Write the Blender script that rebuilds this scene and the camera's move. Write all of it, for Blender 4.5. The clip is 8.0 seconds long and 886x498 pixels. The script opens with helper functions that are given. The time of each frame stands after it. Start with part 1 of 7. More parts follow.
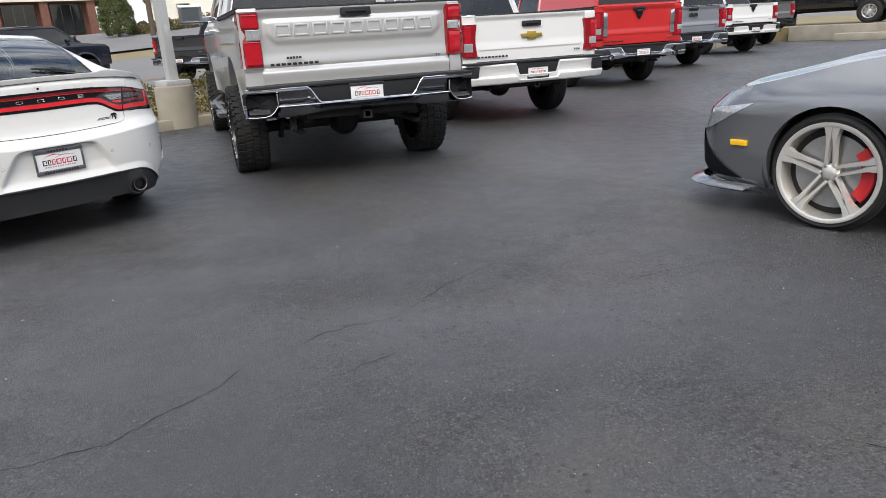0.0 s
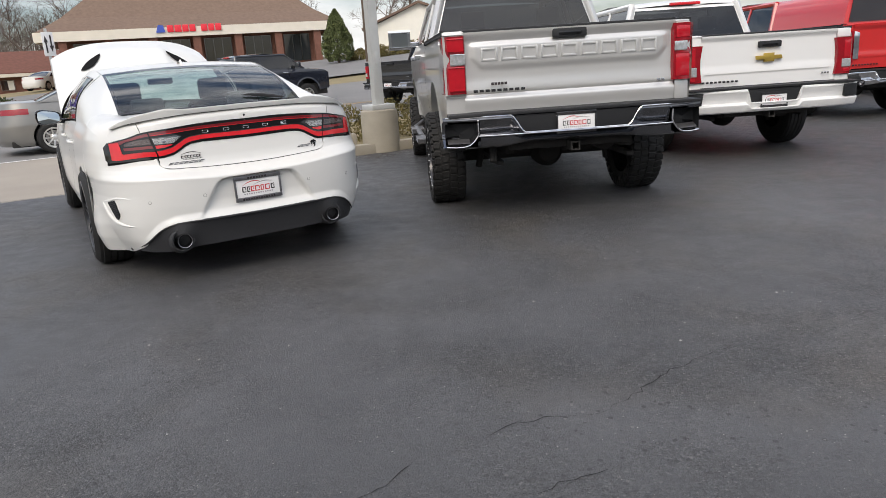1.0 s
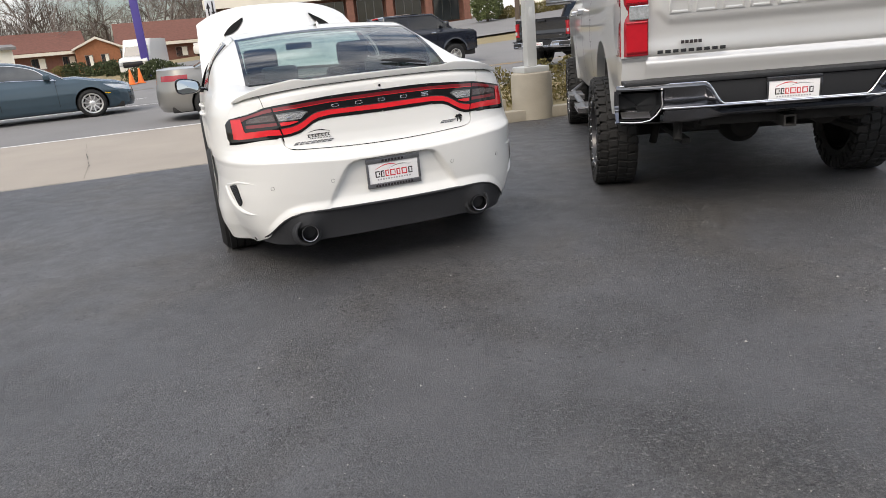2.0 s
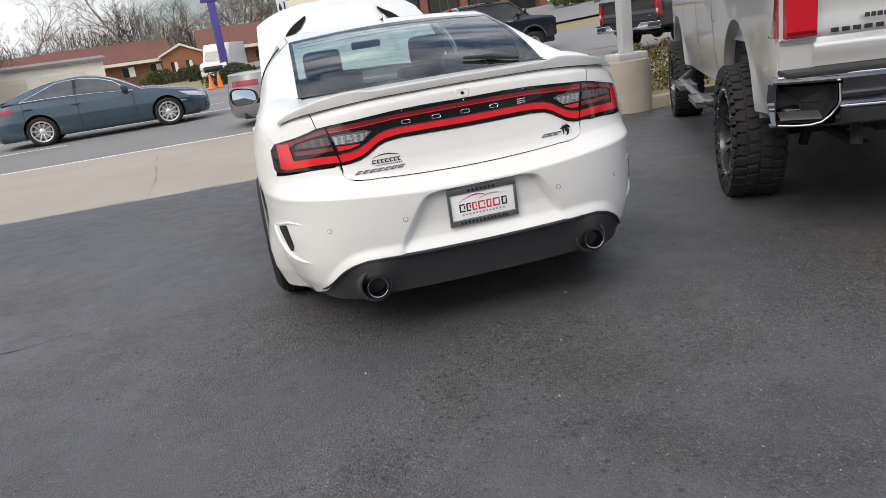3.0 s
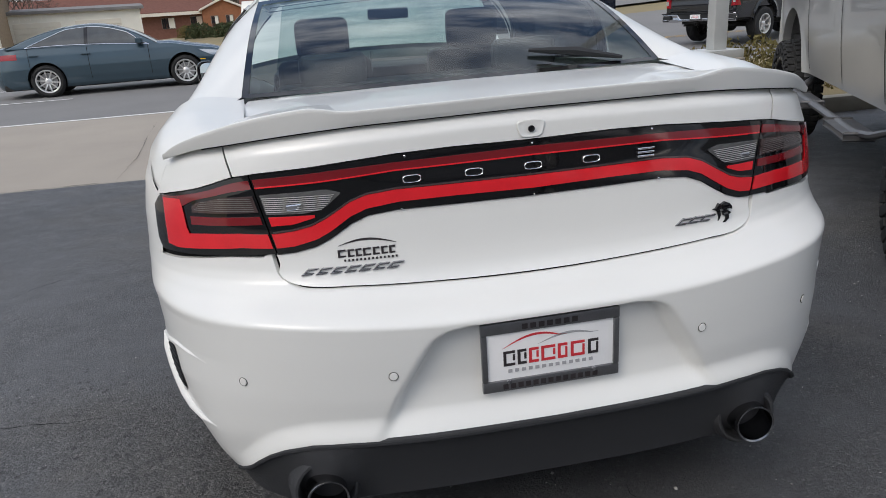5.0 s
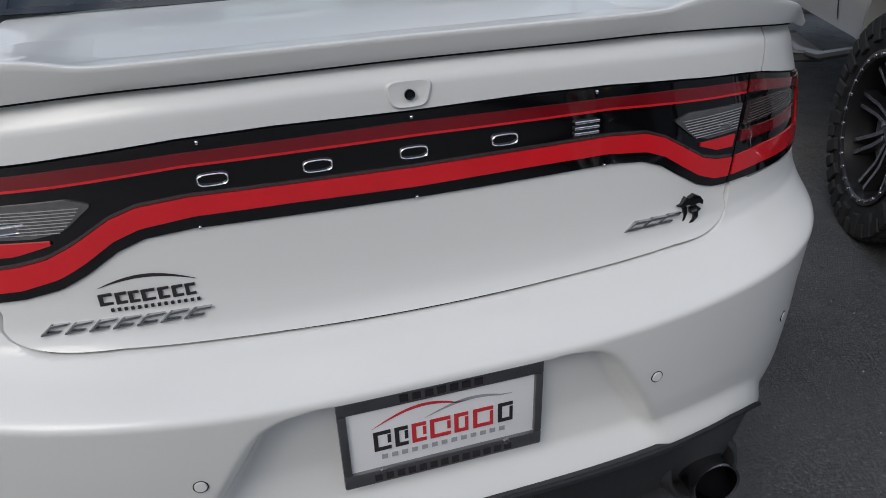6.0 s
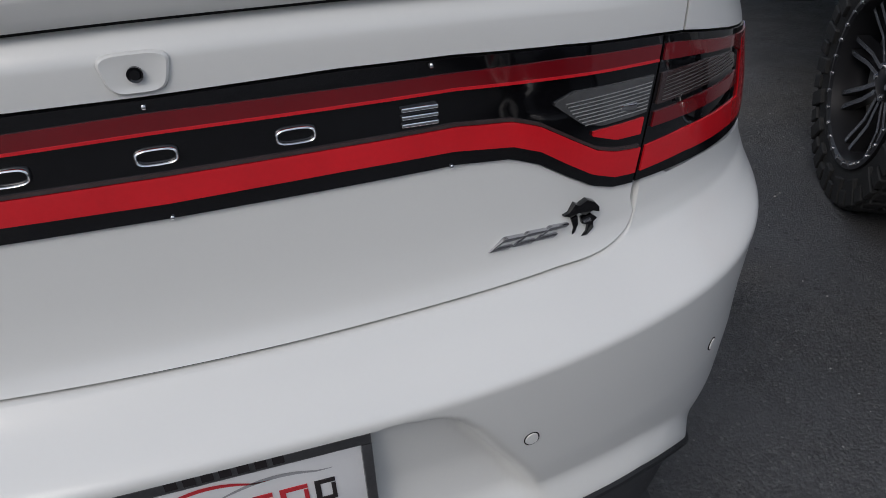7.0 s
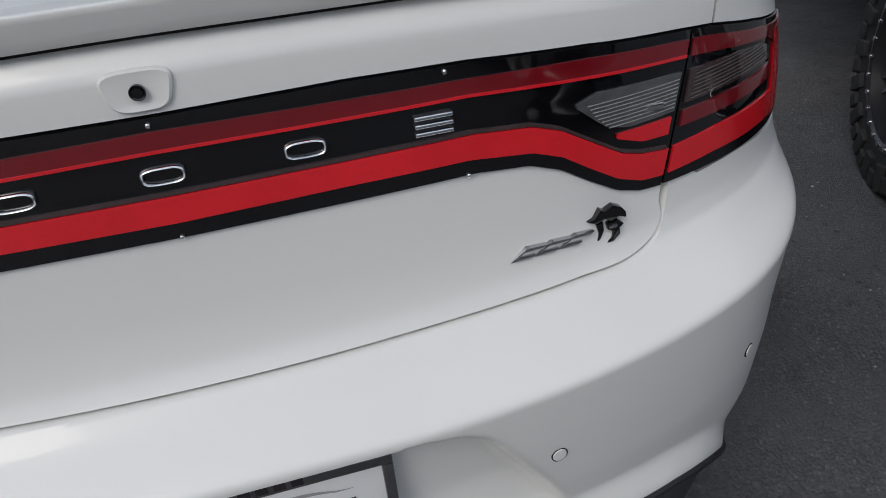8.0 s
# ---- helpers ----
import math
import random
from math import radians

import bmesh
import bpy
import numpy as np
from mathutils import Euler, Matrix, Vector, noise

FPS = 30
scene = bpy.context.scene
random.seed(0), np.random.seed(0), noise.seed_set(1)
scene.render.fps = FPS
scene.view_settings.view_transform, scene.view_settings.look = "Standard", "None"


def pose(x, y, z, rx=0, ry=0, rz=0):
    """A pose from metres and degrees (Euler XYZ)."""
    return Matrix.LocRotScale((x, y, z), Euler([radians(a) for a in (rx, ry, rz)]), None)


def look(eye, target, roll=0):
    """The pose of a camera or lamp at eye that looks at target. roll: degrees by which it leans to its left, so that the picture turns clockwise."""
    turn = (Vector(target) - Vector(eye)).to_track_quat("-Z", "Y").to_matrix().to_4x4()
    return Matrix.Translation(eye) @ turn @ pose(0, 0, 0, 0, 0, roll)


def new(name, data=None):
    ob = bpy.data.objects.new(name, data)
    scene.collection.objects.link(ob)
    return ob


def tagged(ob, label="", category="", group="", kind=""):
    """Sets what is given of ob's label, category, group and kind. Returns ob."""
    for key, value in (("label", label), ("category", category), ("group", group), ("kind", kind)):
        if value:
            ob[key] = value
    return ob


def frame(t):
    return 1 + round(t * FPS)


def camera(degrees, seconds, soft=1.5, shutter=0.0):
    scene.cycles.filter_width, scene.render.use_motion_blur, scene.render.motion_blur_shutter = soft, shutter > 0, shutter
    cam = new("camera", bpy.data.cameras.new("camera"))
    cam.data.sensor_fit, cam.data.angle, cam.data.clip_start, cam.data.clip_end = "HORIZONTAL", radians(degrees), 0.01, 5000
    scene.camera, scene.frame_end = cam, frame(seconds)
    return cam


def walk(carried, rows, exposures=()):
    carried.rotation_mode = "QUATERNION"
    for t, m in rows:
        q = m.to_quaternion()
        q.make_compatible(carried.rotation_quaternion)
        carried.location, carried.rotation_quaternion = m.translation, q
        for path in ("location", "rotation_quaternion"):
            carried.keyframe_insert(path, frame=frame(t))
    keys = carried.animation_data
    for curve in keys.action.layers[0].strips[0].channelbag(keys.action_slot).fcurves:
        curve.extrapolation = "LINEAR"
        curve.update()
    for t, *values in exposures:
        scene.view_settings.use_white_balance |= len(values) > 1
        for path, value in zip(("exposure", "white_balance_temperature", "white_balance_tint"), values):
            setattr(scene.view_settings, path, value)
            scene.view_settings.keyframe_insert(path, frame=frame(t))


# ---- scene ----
cam = camera(65.6, 8.0, soft=0.85)
PATH = [
    (0, (-1.634, -5.08, 1.273), (-0.251, -3.771, 0.662), -3.4),
    (0.5, (-1.434, -4.871, 1.291), (-0.328, -3.291, 0.761), -5.6),
    (1, (-1.285, -4.549, 1.27), (-0.302, -2.885, 0.755), -3.8),
    (1.5, (-1.144, -4.22, 1.275), (-0.095, -2.632, 0.66), -3.8),
    (2, (-0.979, -3.751, 1.274), (-0.383, -1.936, 0.683), -5.2),
    (2.2, (-0.934, -3.566, 1.254), (-0.481, -1.708, 0.666), -6.3),
    (3.3, (-0.715, -2.582, 1.309), (-0.380, -0.701, 0.718), -9.3),
    (3.5, (-0.687, -2.419, 1.316), (-0.46, -0.514, 0.751), -8.1),
    (4, (-0.688, -2.035, 1.3), (-0.161, -0.195, 0.72), -2.2),
    (4.5, (-0.558, -1.674, 1.283), (-0.111, 0.163, 0.631), -6.1),
    (4.7, (-0.488, -1.519, 1.286), (-0.216, 0.364, 0.668), -4.5),
    (5.8, (-0.293, -0.874, 1.280), (0.140, 0.874, 0.409), -1.3),
    (6, (-0.203, -0.772, 1.28), (0.267, 0.935, 0.348), -2.0),
    (6.5, (0.044, -0.636, 1.264), (0.467, 1.037, 0.253), -2.3),
    (7, (0.102, -0.555, 1.234), (0.542, 1.067, 0.149), -2.1),
    (7.5, (0.105, -0.518, 1.235), (0.576, 1.083, 0.132), -2.9),
    (8, (0.124, -0.524, 1.234), (0.476, 1.112, 0.139), -5.0),
]
walk(cam, [(t, look(eye, target, roll)) for t, eye, target, roll in PATH],
     exposures=[(0, .57, 6650, 10), (.5, .75, 6700, 10), (1, .42, 6820, 11), (1.5, .34, 6720, 10), (2, .57, 6950, 11), (3.5, .42, 6650, 11), (4.5, .27, 6530, 10), (6, -.30, 6330, 10), (7, -.42, 6320, 11), (8, -.27, 6390, 10)])


# ---- light ----
scene.view_settings.exposure = 0.0
world = bpy.data.worlds.new("world")
scene.world = world
world.use_nodes = True
wn, wl = world.node_tree.nodes, world.node_tree.links
wn.clear()
w_out, w_bg, w_sky = wn.new("ShaderNodeOutputWorld"), wn.new("ShaderNodeBackground"), wn.new("ShaderNodeTexSky")
w_sky.sky_type, w_sky.sun_disc = "NISHITA", False
SUN_EL, SUN_AZ = 44.0, 228.0
w_sky.sun_elevation, w_sky.sun_rotation = radians(SUN_EL), radians(SUN_AZ)
w_sky.air_density, w_sky.dust_density = 1.0, 2.0
w_co, w_map = wn.new("ShaderNodeTexCoord"), wn.new("ShaderNodeMapping")
w_map.inputs["Scale"].default_value = (1.0, 1.0, 3.2)
w_noise, w_ramp, w_mix = wn.new("ShaderNodeTexNoise"), wn.new("ShaderNodeValToRGB"), wn.new("ShaderNodeMix")
w_noise.inputs["Scale"].default_value, w_noise.inputs["Detail"].default_value, w_noise.inputs["Roughness"].default_value = 2.6, 7.0, 0.6
w_ramp.color_ramp.elements[0].position, w_ramp.color_ramp.elements[1].position = 0.40, 0.66
w_mix.data_type = "RGBA"
w_mix.inputs[7].default_value = (9.6, 9.8, 10.2, 1)
wl.new(w_co.outputs["Generated"], w_map.inputs["Vector"])
wl.new(w_map.outputs[0], w_noise.inputs["Vector"])
wl.new(w_noise.outputs["Fac"], w_ramp.inputs["Fac"])
wl.new(w_ramp.outputs["Color"], w_mix.inputs[0])
wl.new(w_sky.outputs["Color"], w_mix.inputs[6])
w_sep, w_up, w_mul = wn.new("ShaderNodeSeparateXYZ"), wn.new("ShaderNodeMapRange"), wn.new("ShaderNodeMix")
wl.new(w_co.outputs["Generated"], w_sep.inputs[0])
wl.new(w_sep.outputs["Z"], w_up.inputs["Value"])
w_up.inputs["From Min"].default_value, w_up.inputs["From Max"].default_value = 0.0, 0.75
w_up.inputs["To Min"].default_value, w_up.inputs["To Max"].default_value = 0.50, 1.12
w_mul.data_type, w_mul.blend_type = "RGBA", "MULTIPLY"
w_mul.inputs[0].default_value = 1.0
wl.new(w_mix.outputs[2], w_mul.inputs[6])
wl.new(w_up.outputs[0], w_mul.inputs[7])
wl.new(w_mul.outputs[2], w_bg.inputs["Color"])
wl.new(w_bg.outputs[0], w_out.inputs["Surface"])
w_bg.inputs["Strength"].default_value = 0.15

sun = new("sun", bpy.data.lights.new("sun", "SUN"))
sun.data.energy, sun.data.angle, sun.data.color = 1.0, radians(30), (1.0, 0.94, 0.85)
_a, _e = radians(SUN_AZ), radians(SUN_EL)
sun.matrix_basis = look((math.sin(_a) * math.cos(_e) * 60, math.cos(_a) * math.cos(_e) * 60, math.sin(_e) * 60), (0, 0, 0))


# ---- materials ----
def material(name, base, rough=0.5, metal=0.0, vary=0.08, scale=8.0, bump=0.0, bscale=200.0, coat=0.0, spec=0.5, second=None, detail=4.0):
    """A surface with variation at two scales: large soft patches and fine grain."""
    m = bpy.data.materials.new(name)
    m.use_nodes = True
    n, l = m.node_tree.nodes, m.node_tree.links
    b = n["Principled BSDF"]
    b.inputs["Roughness"].default_value, b.inputs["Metallic"].default_value = rough, metal
    b.inputs["Coat Weight"].default_value, b.inputs["Coat Roughness"].default_value = coat, 0.03
    b.inputs["Specular IOR Level"].default_value = spec
    co = n.new("ShaderNodeTexCoord")
    big, fine, mix, add = n.new("ShaderNodeTexNoise"), n.new("ShaderNodeTexNoise"), n.new("ShaderNodeMix"), n.new("ShaderNodeMath")
    big.inputs["Scale"].default_value, big.inputs["Detail"].default_value = scale, detail
    fine.inputs["Scale"].default_value, fine.inputs["Detail"].default_value = bscale, 2.0
    l.new(co.outputs["Object"], big.inputs["Vector"])
    l.new(co.outputs["Object"], fine.inputs["Vector"])
    add.operation = "MULTIPLY_ADD"
    add.inputs[1].default_value = 0.35
    l.new(fine.outputs["Fac"], add.inputs[0])
    l.new(big.outputs["Fac"], add.inputs[2])
    ramp = n.new("ShaderNodeMapRange")
    ramp.inputs["From Min"].default_value, ramp.inputs["From Max"].default_value = 0.35, 1.0
    l.new(add.outputs[0], ramp.inputs["Value"])
    mix.data_type = "RGBA"
    dark = second or tuple(c * (1 - vary) for c in base)
    light = base if second else tuple(min(1, c * (1 + vary)) for c in base)
    mix.inputs[6].default_value, mix.inputs[7].default_value = (*dark, 1), (*light, 1)
    l.new(ramp.outputs[0], mix.inputs[0])
    l.new(mix.outputs[2], b.inputs["Base Color"])
    if bump:
        bp = n.new("ShaderNodeBump")
        bp.inputs["Strength"].default_value, bp.inputs["Distance"].default_value = bump, 0.004
        l.new(fine.outputs["Fac"], bp.inputs["Height"])
        l.new(bp.outputs[0], b.inputs["Normal"])
    return m


def glass(name, tint, rough=0.0):
    """Tinted window glass."""
    m = bpy.data.materials.new(name)
    m.use_nodes = True
    n, l = m.node_tree.nodes, m.node_tree.links
    b = n["Principled BSDF"]
    tr, mx, fr = n.new("ShaderNodeBsdfTransparent"), n.new("ShaderNodeMixShader"), n.new("ShaderNodeLayerWeight")
    pw, sc = n.new("ShaderNodeMath"), n.new("ShaderNodeMath")
    tr.inputs[0].default_value = (*tint, 1)
    fr.inputs["Blend"].default_value = 0.5
    pw.operation, pw.inputs[1].default_value = "POWER", 4.0
    sc.operation, sc.inputs[1].default_value, sc.inputs[2].default_value = "MULTIPLY_ADD", 0.9, 0.07
    l.new(fr.outputs["Facing"], pw.inputs[0])
    l.new(pw.outputs[0], sc.inputs[0])
    gl = n.new("ShaderNodeBsdfGlossy")
    gl.inputs["Roughness"].default_value = rough
    l.new(sc.outputs[0], mx.inputs[0])
    l.new(tr.outputs[0], mx.inputs[1])
    l.new(gl.outputs[0], mx.inputs[2])
    l.new(mx.outputs[0], n["Material Output"].inputs["Surface"])
    n.remove(b)
    return m


M = {}
M["white"] = material("white_paint", (0.69, 0.69, 0.665), 0.30, 0, 0.015, 1.5, coat=0.45)
M["white_truck"] = material("white_truck_paint", (0.77, 0.775, 0.765), 0.3, 0, 0.02, 1.5, coat=0.6)
M["silver"] = material("silver_paint", (0.60, 0.60, 0.585), 0.3, 0.46, 0.03, 2.0, coat=0.7, bscale=900)
M["red"] = material("red_paint", (0.55, 0.02, 0.02), 0.28, 0, 0.05, 1.5, coat=0.8)
M["bluegrey"] = material("bluegrey_paint", (0.32, 0.34, 0.38), 0.3, 0.5, 0.04, 2.0, coat=0.7)
M["black_paint"] = material("black_paint", (0.012, 0.013, 0.017), 0.22, 0, 0.1, 2.0, coat=0.8)
M["navy"] = material("navy_paint", (0.012, 0.015, 0.025), 0.22, 0, 0.1, 2.0, coat=0.8)
M["greymet"] = material("dark_grey_paint", (0.20, 0.205, 0.215), 0.22, 0.55, 0.04, 2.0, coat=0.9, bscale=900)
M["teal"] = material("slate_blue_paint", (0.046, 0.080, 0.105), 0.26, 0.4, 0.05, 2.0, coat=0.8)
M["taupe"] = material("warm_grey_paint", (0.23, 0.225, 0.21), 0.3, 0.5, 0.05, 2.0, coat=0.8)
M["plastic"] = material("black_plastic", (0.017, 0.018, 0.020), 0.55, 0, 0.15, 6.0, 0.25, 900, spec=0.35)
M["diffuser"] = material("textured_grey_plastic", (0.024, 0.025, 0.028), 0.62, 0, 0.12, 6.0, 0.4, 1200)
M["gloss_black"] = material("gloss_black", (0.004, 0.004, 0.005), 0.04, 0, 0.2, 6.0, coat=0.25)
M["seam"] = material("panel_gap_black", (0.008, 0.008, 0.008), 0.9, spec=0.15)
M["under"] = material("dirty_underbody", (0.018, 0.017, 0.016), 0.85, 0, 0.4, 6.0, 0.3, 60)
M["rubber"] = material("tyre_rubber", (0.011, 0.011, 0.011), 0.75, 0, 0.25, 14.0, 0.35, 260)
M["lamp_red"] = material("deep_red_lens", (0.27, 0.004, 0.011), 0.12, 0, 0.12, 30.0, coat=0.5)
M["chrome"] = material("chrome", (0.72, 0.73, 0.75), 0.09, 1.0, 0.03, 5.0)
M["satin"] = material("satin_chrome", (0.5, 0.5, 0.52), 0.25, 1.0, 0.05, 5.0)
M["darkchrome"] = material("dark_chrome", (0.14, 0.14, 0.145), 0.22, 1.0, 0.08, 8.0)
M["greychrome"] = material("grey_plate_frame", (0.24, 0.24, 0.25), 0.32, 0.9, 0.15, 30.0, 0.2, 300)
M["tipchrome"] = material("dark_tip_chrome", (0.24, 0.24, 0.25), 0.16, 1.0, 0.1, 8.0)
# bumper chrome with the asphalt's dark reflection put into its base colour
M["bumper_grey"] = material("dark_reflection_chrome", (0.20, 0.205, 0.22), 0.16, 1.0, 0.06, 5.0)
M["stepmat"] = material("brushed_grey_step", (0.16, 0.16, 0.165), 0.4, 0.7, 0.15, 8.0)
M["alloy"] = material("silver_alloy", (0.74, 0.73, 0.71), 0.3, 0.8, 0.05, 10.0)
M["black_rim"] = material("black_alloy", (0.030, 0.030, 0.033), 0.28, 0.5, 0.2, 10.0, coat=0.4)
M["red_lens"] = material("bright_red_lens", (0.63, 0.012, 0.020), 0.14, 0, 0.10, 14.0, coat=0.6)
M["mid_red"] = material("clear_red_lens", (0.44, 0.006, 0.016), 0.12, 0, 0.12, 20.0, coat=0.6)
M["dark_red"] = material("dark_red_lens", (0.16, 0.004, 0.008), 0.12, 0, 0.12, 20.0, coat=0.9)
M["clear_lens"] = material("clear_lens", (0.15, 0.15, 0.15), 0.15, 0.5, 0.25, 40.0, coat=0.9)
M["smoke_lens"] = material("smoked_lens", (0.070, 0.044, 0.044), 0.14, 0.3, 0.3, 40.0, coat=0.9)
M["smoke2"] = material("smoked_rib", (0.17, 0.165, 0.16), 0.25, 0.3, 0.2, 40.0)
M["bright_alloy"] = material("bright_machined_alloy", (0.74, 0.71, 0.66), 0.30, 0.60, 0.05, 10.0, coat=0.5)
M["amber"] = material("amber_lens", (0.92, 0.52, 0.012), 0.25, 0, 0.05, 20.0, coat=0.6)
M["headlamp"] = material("headlamp_lens", (0.55, 0.57, 0.58), 0.1, 0.5, 0.35, 60.0, coat=1.0)
M["plate"] = material("plate_white", (0.78, 0.78, 0.78), 0.4, 0, 0.03, 20.0)
M["ink"] = material("dark_print", (0.025, 0.02, 0.022), 0.5)
M["ink_red"] = material("red_print", (0.55, 0.03, 0.04), 0.5)
M["ink_grey"] = material("grey_print", (0.35, 0.35, 0.36), 0.5)
M["gold"] = material("gold_emblem", (0.55, 0.38, 0.08), 0.35, 0.7, 0.08, 30.0)
M["brake"] = material("red_caliper", (0.55, 0.02, 0.025), 0.4, 0, 0.05)
M["disc"] = material("brake_disc", (0.42, 0.41, 0.40), 0.35, 0.8, 0.1, 30.0)
M["seat"] = material("black_leather", (0.03, 0.03, 0.032), 0.5, 0, 0.15, 10.0, 0.2, 200)
M["glass"] = glass("window_glass", (0.60, 0.72, 0.70))
M["dark_glass"] = glass("tinted_glass", (0.10, 0.11, 0.12))
M["car_window"] = material("dark_car_window", (0.02, 0.023, 0.026), 0.06, 0, 0.3, 1.2, coat=0.4)
# opaque pane; its grey stands for daylight showing through the glass
M["pale_window"] = material("lit_through_window", (0.11, 0.12, 0.125), 0.06, 0, 0.6, 1.6, coat=0.4, second=(0.03, 0.034, 0.036))
M["mirror"] = material("mirror_glass", (0.52, 0.56, 0.57), 0.02, 1.0, 0.0)
M["concrete"] = material("concrete", (0.41, 0.375, 0.305), 0.9, 0, 0.22, 1.8, 0.5, 90, second=(0.235, 0.215, 0.175))
M["pad"] = material("concrete_apron", (0.36, 0.32, 0.27), 0.9, 0, 0.14, 0.7, 0.4, 70, second=(0.27, 0.24, 0.205))
M["road"] = material("grey_road", (0.21, 0.205, 0.20), 0.9, 0, 0.15, 0.5, 0.4, 60, second=(0.155, 0.152, 0.15))
M["line"] = material("road_paint", (0.70, 0.70, 0.68), 0.7, 0, 0.12, 3.0, 0.3, 60)
M["line_yellow"] = material("yellow_road_paint", (0.45, 0.28, 0.07), 0.7, 0, 0.15, 3.0)
M["grass"] = material("winter_grass", (0.30, 0.235, 0.13), 1.0, 0, 0.3, 0.6, 0.6, 30, second=(0.17, 0.145, 0.075))
M["liner"] = material("dusty_wheel_liner", (0.24, 0.235, 0.23), 0.8, 0, 0.35, 5.0, 0.3, 60)
M["win_frame"] = material("brown_window_frame", (0.24, 0.20, 0.17), 0.7)
M["galv"] = material("painted_steel_pole", (0.50, 0.51, 0.50), 0.5, 0.3, 0.08, 6.0)
M["wood"] = material("weathered_pole_wood", (0.10, 0.075, 0.055), 0.9, 0, 0.25, 6.0, 0.5, 60)
M["bark"] = material("bare_bark", (0.085, 0.066, 0.055), 0.95, 0, 0.25, 3.0)
M["bark_pale"] = material("pale_bark", (0.17, 0.145, 0.13), 0.95, 0, 0.25, 3.0)
M["conifer"] = material("conifer_green", (0.085, 0.105, 0.035), 0.85, 0, 0.45, 3.0)
M["hedge"] = material("dry_hedge", (0.20, 0.145, 0.045), 0.9, 0, 0.5, 8.0, second=(0.08, 0.085, 0.03))
M["hedge_green"] = material("hedge_green", (0.045, 0.06, 0.022), 0.9, 0, 0.5, 4.0)
M["brick"] = material("red_brick", (0.175, 0.080, 0.058), 0.9, 0, 0.25, 5.0, 0.4, 40)
M["stucco"] = material("stucco_wall", (0.36, 0.34, 0.31), 0.8, 0, 0.15, 1.0, 0.3, 40)
M["brick_tan"] = material("tan_brick", (0.31, 0.23, 0.15), 0.9, 0, 0.3, 5.0, 0.4, 40)
M["orange_wall"] = material("orange_brick", (0.30, 0.125, 0.062), 0.9, 0, 0.2, 5.0, 0.4, 40)
M["shingle"] = material("brown_shingles", (0.17, 0.115, 0.085), 0.95, 0, 0.22, 4.0, 0.6, 24)
M["shingle_red"] = material("rust_shingles", (0.145, 0.060, 0.043), 0.95, 0, 0.22, 4.0, 0.6, 24)
M["trim"] = material("cream_trim", (0.70, 0.66, 0.57), 0.7, 0, 0.06, 2.0)
M["siding"] = material("pale_siding", (0.80, 0.78, 0.70), 0.7, 0, 0.08, 1.0)
M["win_dark"] = material("dark_window", (0.03, 0.035, 0.04), 0.08, 0, 0.4, 0.5, coat=0.5)
M["sign_red"] = material("sign_red", (0.75, 0.03, 0.05), 0.4)
M["sign_blue"] = material("sign_blue", (0.05, 0.10, 0.45), 0.4)
M["purple"] = material("purple_pole_paint", (0.07, 0.05, 0.25), 0.45, 0, 0.08, 2.0)
M["cone"] = material("cone_orange", (0.85, 0.20, 0.04), 0.6)
M["gravel"] = material("pale_grit", (0.30, 0.295, 0.28), 0.9, 0, 0.4, 30.0)
M["crack"] = material("crack_shadow", (0.012, 0.012, 0.012), 1.0)
M["chalk"] = material("pale_scuff", (0.15, 0.15, 0.145), 0.9, 0, 0.4, 40.0)


